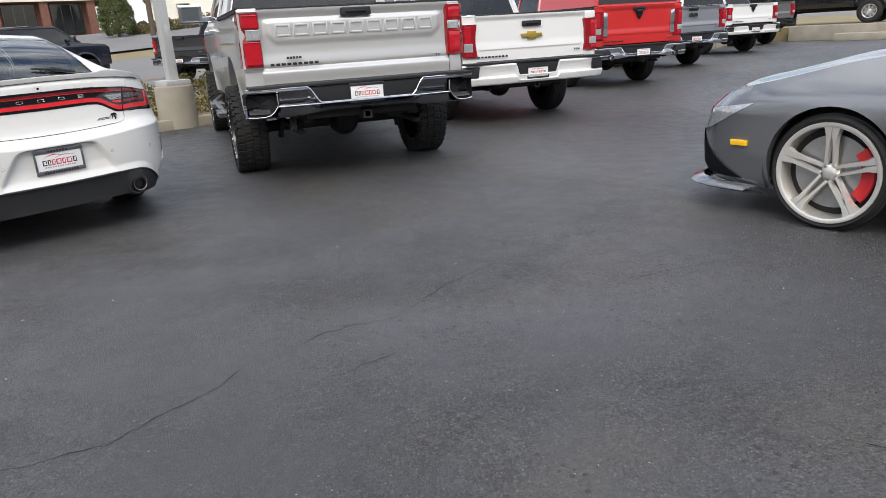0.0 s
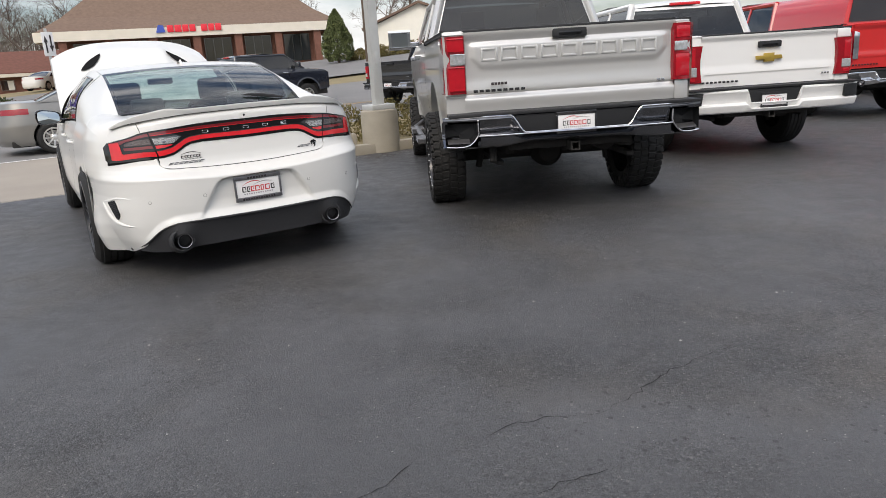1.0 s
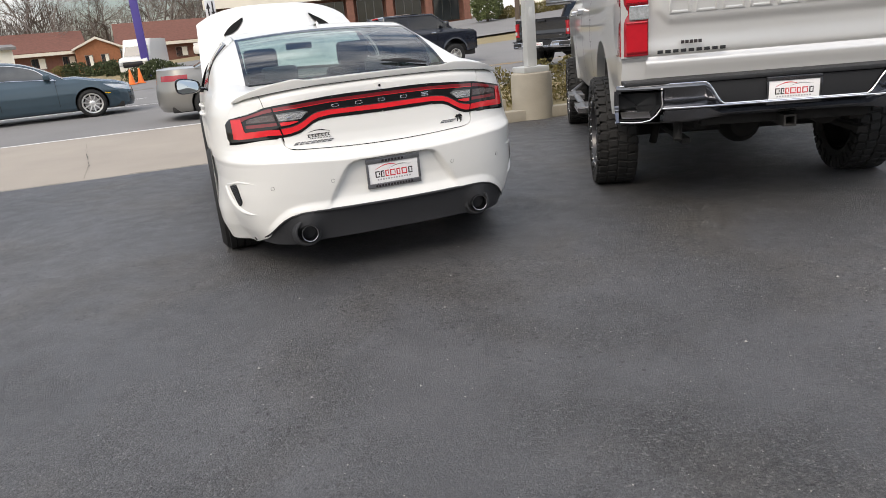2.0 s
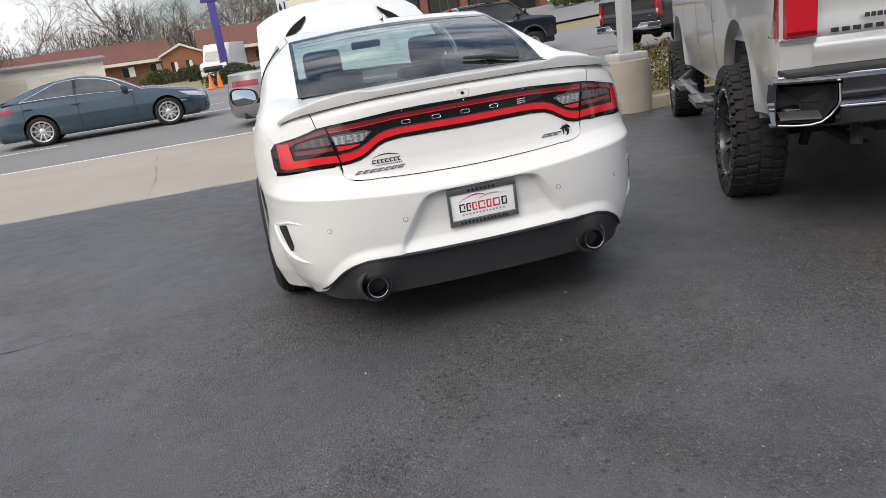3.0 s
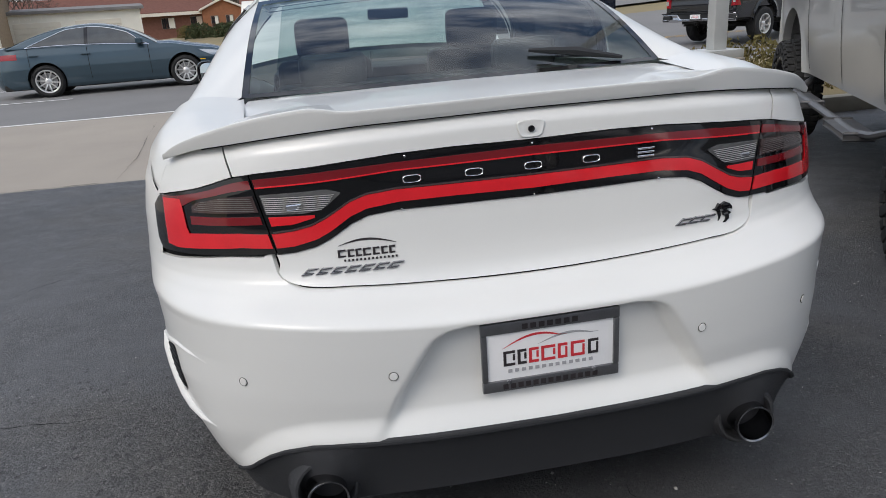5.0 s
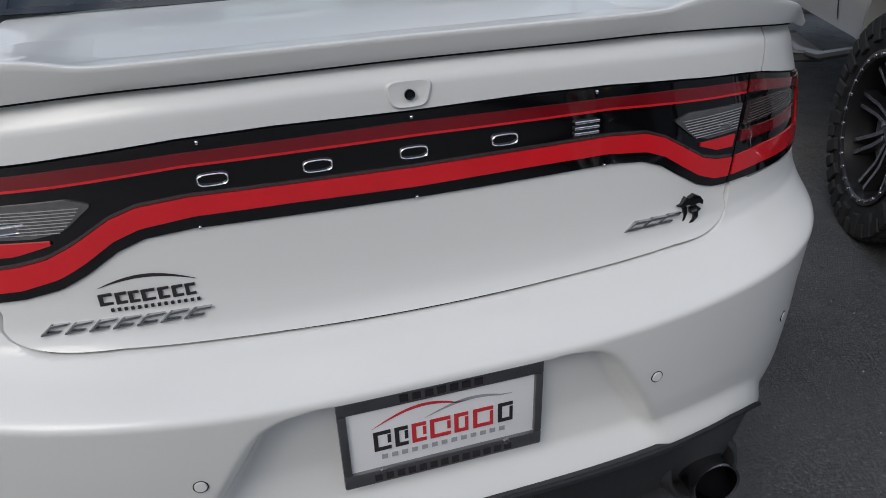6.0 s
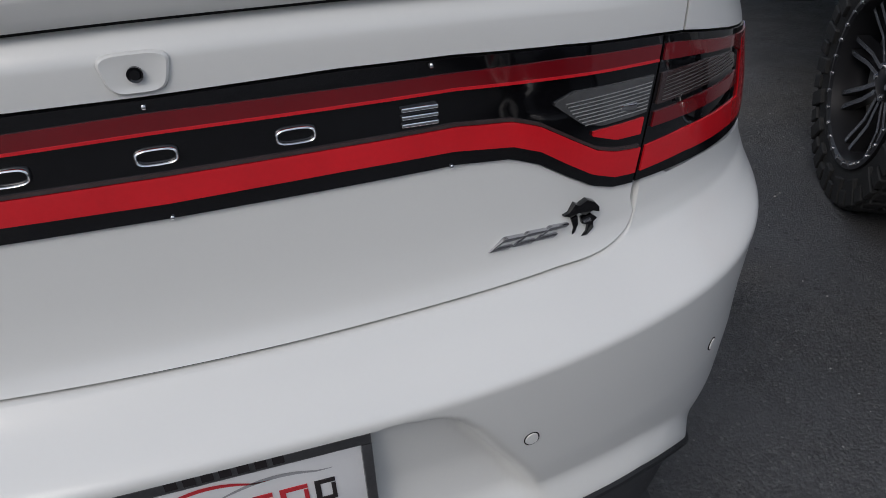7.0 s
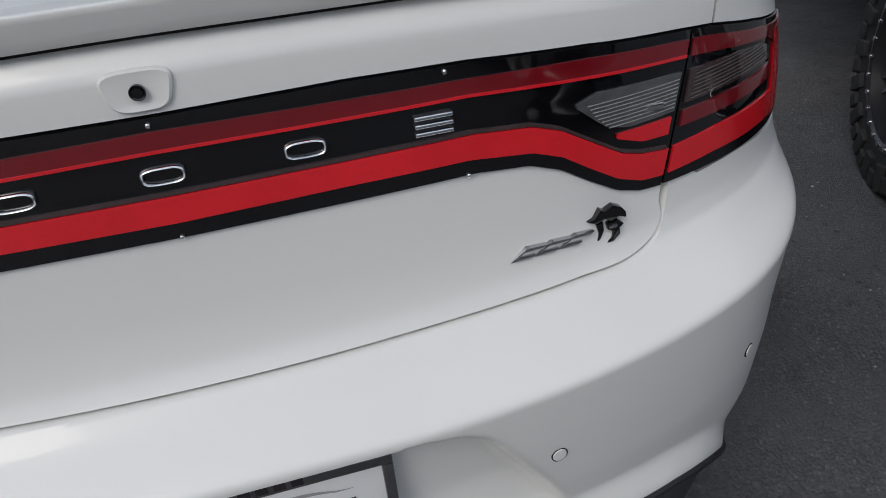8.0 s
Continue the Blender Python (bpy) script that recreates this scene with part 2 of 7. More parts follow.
def asphalt():
    """Sealed asphalt: exposed stone grain in worn areas, smoother sealed areas, brown and damp patches."""
    m = bpy.data.materials.new("asphalt")
    m.use_nodes = True
    n, l = m.node_tree.nodes, m.node_tree.links
    b = n["Principled BSDF"]
    co = n.new("ShaderNodeTexCoord")

    def noise_tex(scale, detail, rough=0.55):
        t = n.new("ShaderNodeTexNoise")
        t.inputs["Scale"].default_value, t.inputs["Detail"].default_value, t.inputs["Roughness"].default_value = scale, detail, rough
        l.new(co.outputs["Object"], t.inputs["Vector"])
        return t.outputs["Fac"]

    def ranged(value, a, b_, c, d):
        t = n.new("ShaderNodeMapRange")
        for k, v in zip(("From Min", "From Max", "To Min", "To Max"), (a, b_, c, d)):
            t.inputs[k].default_value = v
        l.new(value, t.inputs["Value"])
        return t.outputs[0]

    def mixed(fac, a, b_, kind="MIX"):
        t = n.new("ShaderNodeMix")
        t.data_type, t.blend_type = "RGBA", kind
        for k, v in ((0, fac), (6, a), (7, b_)):
            if isinstance(v, (int, float)):
                t.inputs[k].default_value = v
            elif isinstance(v, tuple):
                t.inputs[k].default_value = (*v, 1)
            else:
                l.new(v, t.inputs[k])
        return t.outputs[2]

    def maths(kind, a, b_):
        t = n.new("ShaderNodeMath")
        t.operation = kind
        for k, v in ((0, a), (1, b_)):
            if isinstance(v, (int, float)):
                t.inputs[k].default_value = v
            else:
                l.new(v, t.inputs[k])
        return t.outputs[0]

    def stones(scale):
        t = n.new("ShaderNodeTexVoronoi")
        t.inputs["Scale"].default_value = scale
        l.new(co.outputs["Object"], t.inputs["Vector"])
        sep = n.new("ShaderNodeSeparateColor")
        l.new(t.outputs["Color"], sep.inputs[0])
        return t.outputs["Distance"], sep.outputs["Red"], sep.outputs["Green"]

    base = mixed(ranged(noise_tex(.35, 5), .36, .66, 0, 1), (.046, .046, .048), (.082, .082, .085))
    base = mixed(ranged(noise_tex(.8, 4, .6), .50, .70, 0, .75), base, (.072, .064, .054))
    base = mixed(ranged(noise_tex(.22, 6, .62), .56, .64, 0, .45), base, (.027, .027, .028))
    worn = ranged(noise_tex(.9, 5, .65), .40, .62, .25, 1.0)
    grain = ranged(noise_tex(210, 3, .8), .38, .64, .35, 1.75)
    tint = n.new("ShaderNodeCombineColor")
    for k in range(3):
        l.new(grain, tint.inputs[k])
    base = mixed(worn, base, mixed(1.0, base, tint.outputs[0], "MULTIPLY"))
    d, r, g = stones(115)
    cell = n.new("ShaderNodeCombineColor")
    for k in range(3):
        l.new(ranged(r, 0, 1, .30, 1.90), cell.inputs[k])
    base = mixed(maths("MULTIPLY", worn, .9), base, mixed(1.0, base, cell.outputs[0], "MULTIPLY"))
    pale = maths("MULTIPLY", maths("GREATER_THAN", r, .93), maths("LESS_THAN", d, .42))
    base = mixed(maths("MULTIPLY", pale, worn), base, (.17, .165, .155))
    dark = maths("MULTIPLY", maths("GREATER_THAN", g, .86), maths("LESS_THAN", d, .34))
    base = mixed(maths("MULTIPLY", dark, worn), base, (.010, .010, .010))
    # coarse pits and chips where the seal has gone
    coarse = ranged(noise_tex(.7, 4, .6), .42, .55, .15, 1)
    d2, r2, g2 = stones(32)
    pit = maths("MULTIPLY", maths("MULTIPLY", maths("GREATER_THAN", r2, .78), maths("LESS_THAN", d2, .30)), coarse)
    base = mixed(maths("MULTIPLY", pit, .85), base, (.010, .010, .010))
    chip = maths("MULTIPLY", maths("MULTIPLY", maths("GREATER_THAN", g2, .93), maths("LESS_THAN", d2, .20)), coarse)
    base = mixed(maths("MULTIPLY", chip, .8), base, (.17, .165, .155))
    l.new(base, b.inputs["Base Color"])
    l.new(ranged(noise_tex(6, 5), .35, .7, .44, .60), b.inputs["Roughness"])
    b.inputs["Specular IOR Level"].default_value = .72
    bp = n.new("ShaderNodeBump")
    bp.inputs["Distance"].default_value = .011
    l.new(ranged(worn, .25, 1, .45, 1.0), bp.inputs["Strength"])
    l.new(maths("SUBTRACT", maths("SUBTRACT", noise_tex(130, 4, .78), maths("MULTIPLY", d, .45)), maths("MULTIPLY", pit, .6)), bp.inputs["Height"])
    l.new(bp.outputs[0], b.inputs["Normal"])
    return m


M["asphalt"] = asphalt()


# ---- mesh helpers ----
def part(name, bm, mat, parent=None, label="", sharp=35, smooth=True):
    """Links a bmesh as one mesh object under a thing or a part."""
    me = bpy.data.meshes.new(name)
    bm.to_mesh(me)
    bm.free()
    for m in (mat if isinstance(mat, (list, tuple)) else [mat]):
        me.materials.append(m)
    me.polygons.foreach_set("use_smooth", [smooth] * len(me.polygons))
    if smooth and sharp < 180:
        me.set_sharp_from_angle(angle=radians(sharp))
    ob = new(name, me)
    ob.parent = parent
    if label:
        tagged(ob, label)
    return ob


def thing(name, label, category, m=None, group="", kind=""):
    ob = new(name)
    ob.empty_display_size = 0.2
    if m is not None:
        ob.matrix_basis = m
    return tagged(ob, label, category, group, kind)


def B():
    return bmesh.new()


def join(bm, other, m=None):
    """Adds another bmesh to bm."""
    me = bpy.data.meshes.new("tmp")
    other.to_mesh(me)
    other.free()
    if m is not None:
        me.transform(m)
    bm.from_mesh(me)
    bpy.data.meshes.remove(me)
    return bm


def box(bm, x0, x1, y0, y1, z0, z1, bevel=0.0, m=None, segs=2):
    b = B()
    bmesh.ops.create_cube(b, size=1)
    for v in b.verts:
        v.co = Vector(((x0 + x1) / 2 + v.co.x * (x1 - x0), (y0 + y1) / 2 + v.co.y * (y1 - y0), (z0 + z1) / 2 + v.co.z * (z1 - z0)))
    if bevel:
        bmesh.ops.bevel(b, geom=b.edges[:], offset=bevel, segments=segs, affect="EDGES", profile=0.6)
    return join(bm, b, m)


def sheet(bm, rows, close=False, flip=False):
    """A grid of faces through rows of points."""
    vs = [[bm.verts.new(p) for p in row] for row in rows]
    fs = []
    for a, b in zip(vs, vs[1:]):
        n = len(a)
        for i in range(n if close else n - 1):
            j = (i + 1) % n
            q = (a[i], a[j], b[j], b[i])
            if len({tuple(v.co) for v in q}) < 3:
                continue
            fs.append(bm.faces.new(q[::-1] if flip else q))
    return vs, fs


def tube(bm, pts, radii, segs=8, caps=True):
    pts = [Vector(p) for p in pts]
    if not isinstance(radii, (list, tuple)):
        radii = [radii] * len(pts)
    rows = []
    side = None
    for i, p in enumerate(pts):
        d = (pts[min(i + 1, len(pts) - 1)] - pts[max(i - 1, 0)]).normalized()
        if side is None:
            side = d.cross(Vector((0.3, 0.2, 1)) if abs(d.z) < 0.9 else Vector((1, 0, 0))).normalized()
        side = (side - d * side.dot(d)).normalized()
        up = d.cross(side)
        rows.append([p + (side * math.cos(a) + up * math.sin(a)) * radii[i] for a in (2 * math.pi * k / segs for k in range(segs))])
    vs, _ = sheet(bm, rows, close=True)
    if caps:
        bm.faces.new(vs[0][::-1])
        bm.faces.new(vs[-1])
    return bm


def lathe(bm, prof, segs=40, centre=(0, 0, 0), axis="x"):
    """Turns a profile of (radius, along) about an axis."""
    rows = []
    for r, a in prof:
        row = []
        for k in range(segs):
            t = 2 * math.pi * k / segs
            c, s = r * math.cos(t), r * math.sin(t)
            p = {"x": (a, c, s), "y": (c, a, s), "z": (c, s, a)}[axis]
            row.append(Vector(p) + Vector(centre))
        rows.append(row)
    sheet(bm, rows, close=True)
    return bm


def prism(bm, outline, a0, a1, plane="xz", bevel=0.0):
    """An outline in a plane, given thickness along the third axis."""
    b = B()
    def P(u, v, w):
        return {"xz": (u, w, v), "yz": (w, u, v), "xy": (u, v, w)}[plane]
    lo = [b.verts.new(P(u, v, a0)) for u, v in outline]
    hi = [b.verts.new(P(u, v, a1)) for u, v in outline]
    b.faces.new(lo[::-1])
    b.faces.new(hi)
    n = len(lo)
    for i in range(n):
        b.faces.new((lo[i], lo[(i + 1) % n], hi[(i + 1) % n], hi[i]))
    bmesh.ops.recalc_face_normals(b, faces=b.faces[:])
    if bevel:
        bmesh.ops.bevel(b, geom=[e for e in b.edges if e.calc_face_angle(0) > 0.5], offset=bevel, segments=2, affect="EDGES", profile=0.6)
    return join(bm, b)


def interp(x, knots):
    return float(np.interp(x, [k[0] for k in knots], [k[1] for k in knots]))


def ease(t):
    t = min(max(t, 0.0), 1.0)
    return t * t * (3 - 2 * t)


def side_panel(name, ys, zlo, zhi, xf, arches, mat, parent, sgn, nz=22, lip=0.06, label=""):
    """One flank of a vehicle: a curved sheet with wheel openings that have a turned-in edge."""
    bm = B()
    rows = []
    for y in ys:
        a, b = zlo(y), zhi(y)
        rows.append([Vector((sgn * xf(y, a + (b - a) * k / nz), y, a + (b - a) * k / nz)) for k in range(nz + 1)])
    sheet(bm, rows, flip=sgn > 0)
    for cy, cz, r in arches:
        dead = [f for f in bm.faces if (f.calc_center_median().y - cy) ** 2 + (f.calc_center_median().z - cz) ** 2 < r * r]
        bmesh.ops.delete(bm, geom=dead, context="FACES")
        ring = [v for v in bm.verts if v.is_boundary and abs(math.hypot(v.co.y - cy, v.co.z - cz) - r) < 0.07 and v.co.z > min(zlo(cy - r), zlo(cy + r)) + 0.02]
        for v in ring:
            d = Vector((0, v.co.y - cy, v.co.z - cz))
            d.normalize()
            v.co.y, v.co.z = cy + d.y * r, cz + d.z * r
            v.co.x = sgn * xf(v.co.y, v.co.z)
        rs = set(ring)
        edges = [e for e in bm.edges if e.is_boundary and e.verts[0] in rs and e.verts[1] in rs]
        ext = bmesh.ops.extrude_edge_only(bm, edges=edges)["geom"]
        for v in ext:
            if isinstance(v, bmesh.types.BMVert):
                v.co.x -= sgn * lip
    return part(name, bm, mat, parent, label, sharp=40)


# ---- ground ----
GZ = [(5.3, 0.0), (11, 0.05), (15, 0.13), (21, 0.17), (33, 0.46), (40, 0.74), (53, 1.3), (65, 1.5), (200, 2.2), (4000, 3.0)]


def gz(x, y):
    """The land rises gently beyond the lot, more to the right."""
    return interp(y, GZ) + 0.058 * min(max(x, -20), 30) * ease((y - 16) / 24)


def land(name, xs, yf0, yf1, ny, mat, label, lift=0.0, category="ground"):
    bm = B()
    rows = []
    for k in range(ny + 1):
        rows.append([Vector((x, yf0(x) + (yf1(x) - yf0(x)) * k / ny, 0)) for x in xs])
    for row in rows:
        for v in row:
            v.z = gz(v.x, v.y) + lift
    sheet(bm, rows)
    return tagged(part(name, bm, mat, None, smooth=True), label, category, kind="structure")


XS = [-400, -200, -90, -60, -45, -35, -28, -22, -18, -14, -11, -8, -5, -2, 1, 4, 7, 10, 14, 18, 22, 26, 32, 40, 50, 70, 120, 250, 400]
bm = B()
rows = []
for y in (-1500, -60, -20, 0, 5, 8, 11, 15, 18, 21, 26, 32, 40, 50, 65, 90, 130, 200, 600, 2500):
    rows.append([Vector((x, y, gz(x, y) - 0.08)) for x in (-2500, -800, *XS, 800, 2500)])
sheet(bm, rows)
tagged(part("ground", bm, M["grass"]), "dry brown winter grass stretching to the horizon", "ground", kind="structure")

LOT_Y = 5.32
land("asphalt_lot", [x for x in XS if -60 <= x <= 70], lambda x: -45, lambda x: LOT_Y, 6, M["asphalt"], "dark sealed asphalt of the car lot with cracks and grit", category="pavement")
ROAD = lambda x: 10.7 + 0.055 * x
land("concrete_apron", [x for x in XS if -90 <= x <= 2] + [2.7], lambda x: LOT_Y, lambda x: ROAD(x), 5, M["pad"], "pale tan concrete apron between lot and road", -0.006, "pavement")
land("road", [x for x in XS if -120 <= x <= 120], lambda x: ROAD(x), lambda x: ROAD(x) + 17, 12, M["road"], "wide grey asphalt street behind the lot", -0.02, "road")


def stripe(y0, width, x0, x1, mat, label, dash=0.0):
    bm = B()
    x = x0
    while x < x1:
        e = min(x1, x + (dash or 6))
        sheet(bm, [[Vector((u, ROAD(u) + y0 + w, gz(u, ROAD(u) + y0) - 0.012)) for u in (x, (x + e) / 2, e)] for w in (0, width)])
        x = e + (dash * 2.5 if dash else 0)
    tagged(part("road_marking", bm, mat), label, "road marking", kind="structure")


stripe(0.10, 0.13, -60, 70, M["line"], "solid white edge line on the road")
stripe(3.7, 0.13, -61, 70, M["line"], "broken white lane line on the road", 3.0)
stripe(7.3, 0.12, -60, 1, M["line"], "solid white turn lane line")
stripe(7.3, 0.12, 2, 70, M["line_yellow"], "solid yellow centre line")
stripe(7.6, 0.12, 2, 70, M["line_yellow"], "solid yellow centre line")
stripe(11.0, 0.13, -58, 70, M["line"], "broken white lane line on the road", 3.0)
land("far_lot", [-2, 1, 4, 7, 10, 14, 18, 22, 26, 32, 40], lambda x: ROAD(x) + 20.5, lambda x: 49.0, 8, M["road"], "grey asphalt in front of the shop", 0.03, "pavement")
land("side_street", [-45, -35, -28, -22, -18, -14, -11, -8, -5, -2], lambda x: ROAD(x) + 17, lambda x: 36.0, 6, M["road"], "pale side street across the road", -0.01, "road")

# apron cracks and joints
def crack(points, width, parent=None, z=0.003):
    bm = B()
    rnd = random.Random(int(points[0][0] * 1000) + 7)
    pts = []
    for (x0, y0), (x1, y1) in zip(points, points[1:]):
        n = max(2, int(math.hypot(x1 - x0, y1 - y0) / 0.035))
        for k in range(n):
            t = k / n
            pts.append((x0 + (x1 - x0) * t + rnd.uniform(-.012, .012), y0 + (y1 - y0) * t + rnd.uniform(-.012, .012)))
    pts.append(points[-1])
    up, dn = [], []
    for i, (x, y) in enumerate(pts):
        a, b = pts[max(i - 1, 0)], pts[min(i + 1, len(pts) - 1)]
        d = Vector((b[0] - a[0], b[1] - a[1], 0)).normalized()
        if i % 9 == 0:
            strong = rnd.choice((0.10, 0.18, 0.5, 0.8, 1.0))
        w = width * strong * rnd.uniform(0.3, 1.0) * min(1, 6 * (i + 1) / len(pts), 6 * (len(pts) - i) / len(pts))
        s = Vector((-d.y, d.x, 0)) * w / 2
        zz = gz(x, y) + z
        up.append(Vector((x, y, zz)) + s)
        dn.append(Vector((x, y, zz)) - s)
    sheet(bm, [up, dn])
    return part("crack", bm, M["crack"], parent, smooth=False)


cracks = thing("cracks", "thin dark jagged cracks in the asphalt", "crack", kind="structure")
for c in ([(-1.6, -2.5), (-1.17, -2.75), (-1.07, -2.78), (-.97, -2.84), (-.89, -2.82), (-.54, -2.8), (-.41, -2.74), (-.13, -2.76), (.01, -2.72), (.15, -2.77), (.34, -2.86), (.53, -2.84), (.78, -2.78), (1.1, -2.77), (1.38, -2.77)],
          [(-.46, -3.05), (-.27, -3.08), (-.07, -3.11), (.1, -3.14)],
          [(.62, -4.45), (.59, -4.51), (.52, -4.66), (.52, -4.81), (.4, -5.1)],
          [(1.35, -3.49), (1.68, -3.64), (2.0, -3.84)], [(-2.2, 2.4), (-1.9, 2.75), (-1.6, 2.85)], [(.28, .2), (.3, -.05), (.36, -.3)]):
    crack(c, 0.0055, cracks)
apron_cracks = thing("apron_cracks", "dark cracks across the concrete apron", "crack", kind="structure")
crack([(-3.3, .84), (-2.75, .95), (-2.34, 1.03), (-2.1, 1.075), (-1.87, 1.055), (-1.62, 1.02), (-1.42, .99), (-1.19, 1.03)], 0.011, cracks)
crack([(-2.42, 5.4), (-2.5, 6.6), (-2.7, 8.0), (-2.9, 9.6)], 0.010, apron_cracks)
crack([(-6.6, 5.4), (-6.6, 7.5), (-6.9, 10.0)], 0.02, apron_cracks)
crack([(-12, 5.33), (-2, 5.33), (2.6, 5.33)], 0.03, apron_cracks, 0.006)


def scuff(x, y, r, long=1.0, turn=0.0):
    """A pale worn spot: a handful of flat flakes lying on the asphalt."""
    bm = B()
    rnd = random.Random(int(x * 977 + y * 131))
    for _ in range(320):
        a, q = rnd.uniform(0, 6.3), r * rnd.random() ** 0.9
        u, v = q * math.cos(a) * long, q * math.sin(a)
        cx, cy = x + u * math.cos(turn) - v * math.sin(turn), y + u * math.sin(turn) + v * math.cos(turn)
        s = r * rnd.uniform(0.012, 0.045)
        vs = [bm.verts.new((cx + s * rnd.uniform(.6, 1.3) * math.cos(k * 1.05), cy + s * rnd.uniform(.5, 1.2) * math.sin(k * 1.05), 0.004 + 0.0006 * (_ % 4))) for k in range(6)]
        bm.faces.new(vs)
    tagged(part("scuff_mark", bm, M["chalk"], smooth=False), "pale worn scuff on the dark asphalt", "scuff mark", "scuffs on the lot", "stuff")


for a in ((.90, -1.53, .07, 1.4, .2), (1.03, -2.31, .06, 1.6, .4), (1.10, -.02, .09, 2.6, 1.0), (-1.31, 1.42, .05, 1.5, 0), (-1.8, .26, .09, 1.3, .5), (1.2, -4.0, .13, 2.2, -.6), (1.62, -2.87, .07, 1.5, 0), (.28, -.62, .05, 1.6, .8)):
    scuff(*a)

bm = B()
rnd = random.Random(5)
for _ in range(3200):
    x, y = rnd.uniform(-3.2, 4.5), rnd.uniform(-4.9, 3.2)
    s = rnd.uniform(0.0010, 0.0036) * (2.0 if rnd.random() < 0.04 else 1)
    top = bm.verts.new((x, y, s * 1.1 + .001))
    base = [bm.verts.new((x + s * rnd.uniform(.7, 1.4) * math.cos(k * 1.571 + x), y + s * rnd.uniform(.7, 1.4) * math.sin(k * 1.571 + x), 0.001)) for k in range(4)]
    for k in range(4):
        bm.faces.new((base[k], base[(k + 1) % 4], top))
tagged(part("grit", bm, M["gravel"], smooth=False), "pale grit and tiny stones scattered on asphalt", "grit", kind="stuff")


# ---- wheels ----
def wheel(parent, x, y, z, R, width, rim_r, style, sgn, rim_mat=None, tread=0, caliper=None, near=False):
    """A tyre with its rim, the outer face towards sgn along x."""
    bm = B()
    h = width / 2
    prof = [(rim_r - .012, -h * .86), (rim_r + .01, -h * .93), (rim_r + (R - rim_r) * .5, -h), (R - .03, -h * .93), (R - .008, -h * .80), *[(R + d, h * o + e) for o in (-.5, -.17, .17, .5) for d, e in (((-.003, -.022), (.006, -.018), (.006, .018), (-.003, .022)) if not tread else ((0, -.01), (.002, .01)))],
            (R - .008, h * .80), (R - .03, h * .93), (rim_r + (R - rim_r) * .5, h), (rim_r + .01, h * .93), (rim_r - .012, h * .86)]
    lathe(bm, prof, 56)
    bmesh.ops.transform(bm, matrix=Matrix.Translation((x, y, z)), verts=bm.verts[:])
    tyre = part("tyre", bm, M["rubber"], parent, "black mud terrain tyre with chunky tread" if tread else "")
    if tread:
        meshes = {}
        for k in range(tread):
            for row, (a, w, d) in enumerate(((-.74, .42, .5), (-.25, .44, 0), (.25, .44, .5), (.74, .42, 0))):
                t = 2 * math.pi * (k + d) / tread
                skew = (1 if row % 2 else -1) * .14
                outer = abs(a) > .5
                key = (row, k % 2)
                if key not in meshes:
                    b = B()
                    ln = R * 2 * math.pi / tread * (.80 if k % 2 else .70)
                    box(b, h * (a - w / 2), h * (a + w / 2), -ln / 2, ln / 2, R - .012, R + (.008 if outer else .012), .004, Matrix.Rotation(skew, 4, "Z"), 1)
                    if outer:
                        q = 1 if a > 0 else -1
                        box(b, q * h * .97 - .014, q * h * .97 + .012, -ln / 2, ln / 2, R - (.095 if k % 2 else .06), R - .004, .004, None, 1)
                    ob = part("tread_lug", b, M["rubber"], tyre, smooth=False)
                    meshes[key] = ob.data
                else:
                    ob = new("tread_lug", meshes[key])
                    ob.parent = tyre
                ob.matrix_basis = Matrix.Translation((x, y, z)) @ Matrix.Rotation(t, 4, "X")
    rim_mat = rim_mat or M["alloy"]
    bm = B()
    f = sgn * h
    lathe(bm, [(rim_r + .006, f * .90), (rim_r + .004, f * .99), (rim_r - .012, f), (rim_r - .022, f * .95), (rim_r - .03, f * .5), (rim_r - .035, -f * .3), (rim_r - .03, -f * .85)], 56)
    hub = .80 if style != "deep" else .58
    hs = .72 if style == "five" else 1.0
    if style == "five":
        hub = .70
    lathe(bm, [(.001, f * hub), (.035 * hs, f * hub), (.055 * hs, f * (hub - .06)), (.075 * hs, f * (hub - .2)), (.08 * hs, f * .1)], 28)
    n, kind = {"five": (5, "split"), "multi": (10, "bar"), "truck": (6, "bar"), "mesh": (8, "twin"), "deep": (8, "twin"), "cap": (9, "bar")}[style]
    for k in range(n):
        t = 2 * math.pi * (k + (.01 if style == "five" else .25)) / n
        b = B()
        for side in ((-1, 1) if kind in ("split", "twin") else (0,)):
            w0, w1 = {"split": (.050, .058), "twin": (.020, .022), "bar": (.026, .032)}[kind]
            o0, o1 = side * (.020 if kind == "twin" else .018), side * (.020 if kind == "twin" else .034) * rim_r / .26
            rows = []
            for r, o, w, d in ((.04, side * .024, .020, .72), (rim_r * .40, side * .021, .021, .80), (rim_r * .62, side * .019, .025, .86), (rim_r * .74, side * .016, .036, .90), (rim_r - .03, side * .022, .054, .94), (rim_r - .012, side * .025, .060, .96)) if kind == "split" else ((.05, o0, w0 * 1.3, .70), (rim_r * .5, (o0 + o1) / 2, w0, .84), (rim_r - .02, o1, w1, .90)) if style != "deep" else ((.05, o0 * .6, w0, .46), (rim_r * .55, o0 * .9, w0, .50), (rim_r - .03, o1 * 1.2, w1, .72)):
                rows.append([Vector((f * (d - .28), o - w / 2 * 1.1, r)), Vector((f * d, o - w / 2 * .75, r)), Vector((f * d, o + w / 2 * .75, r)), Vector((f * (d - .28), o + w / 2 * 1.1, r))])
            sheet(b, rows)
        join(bm, b, Matrix.Rotation(t, 4, "X"))
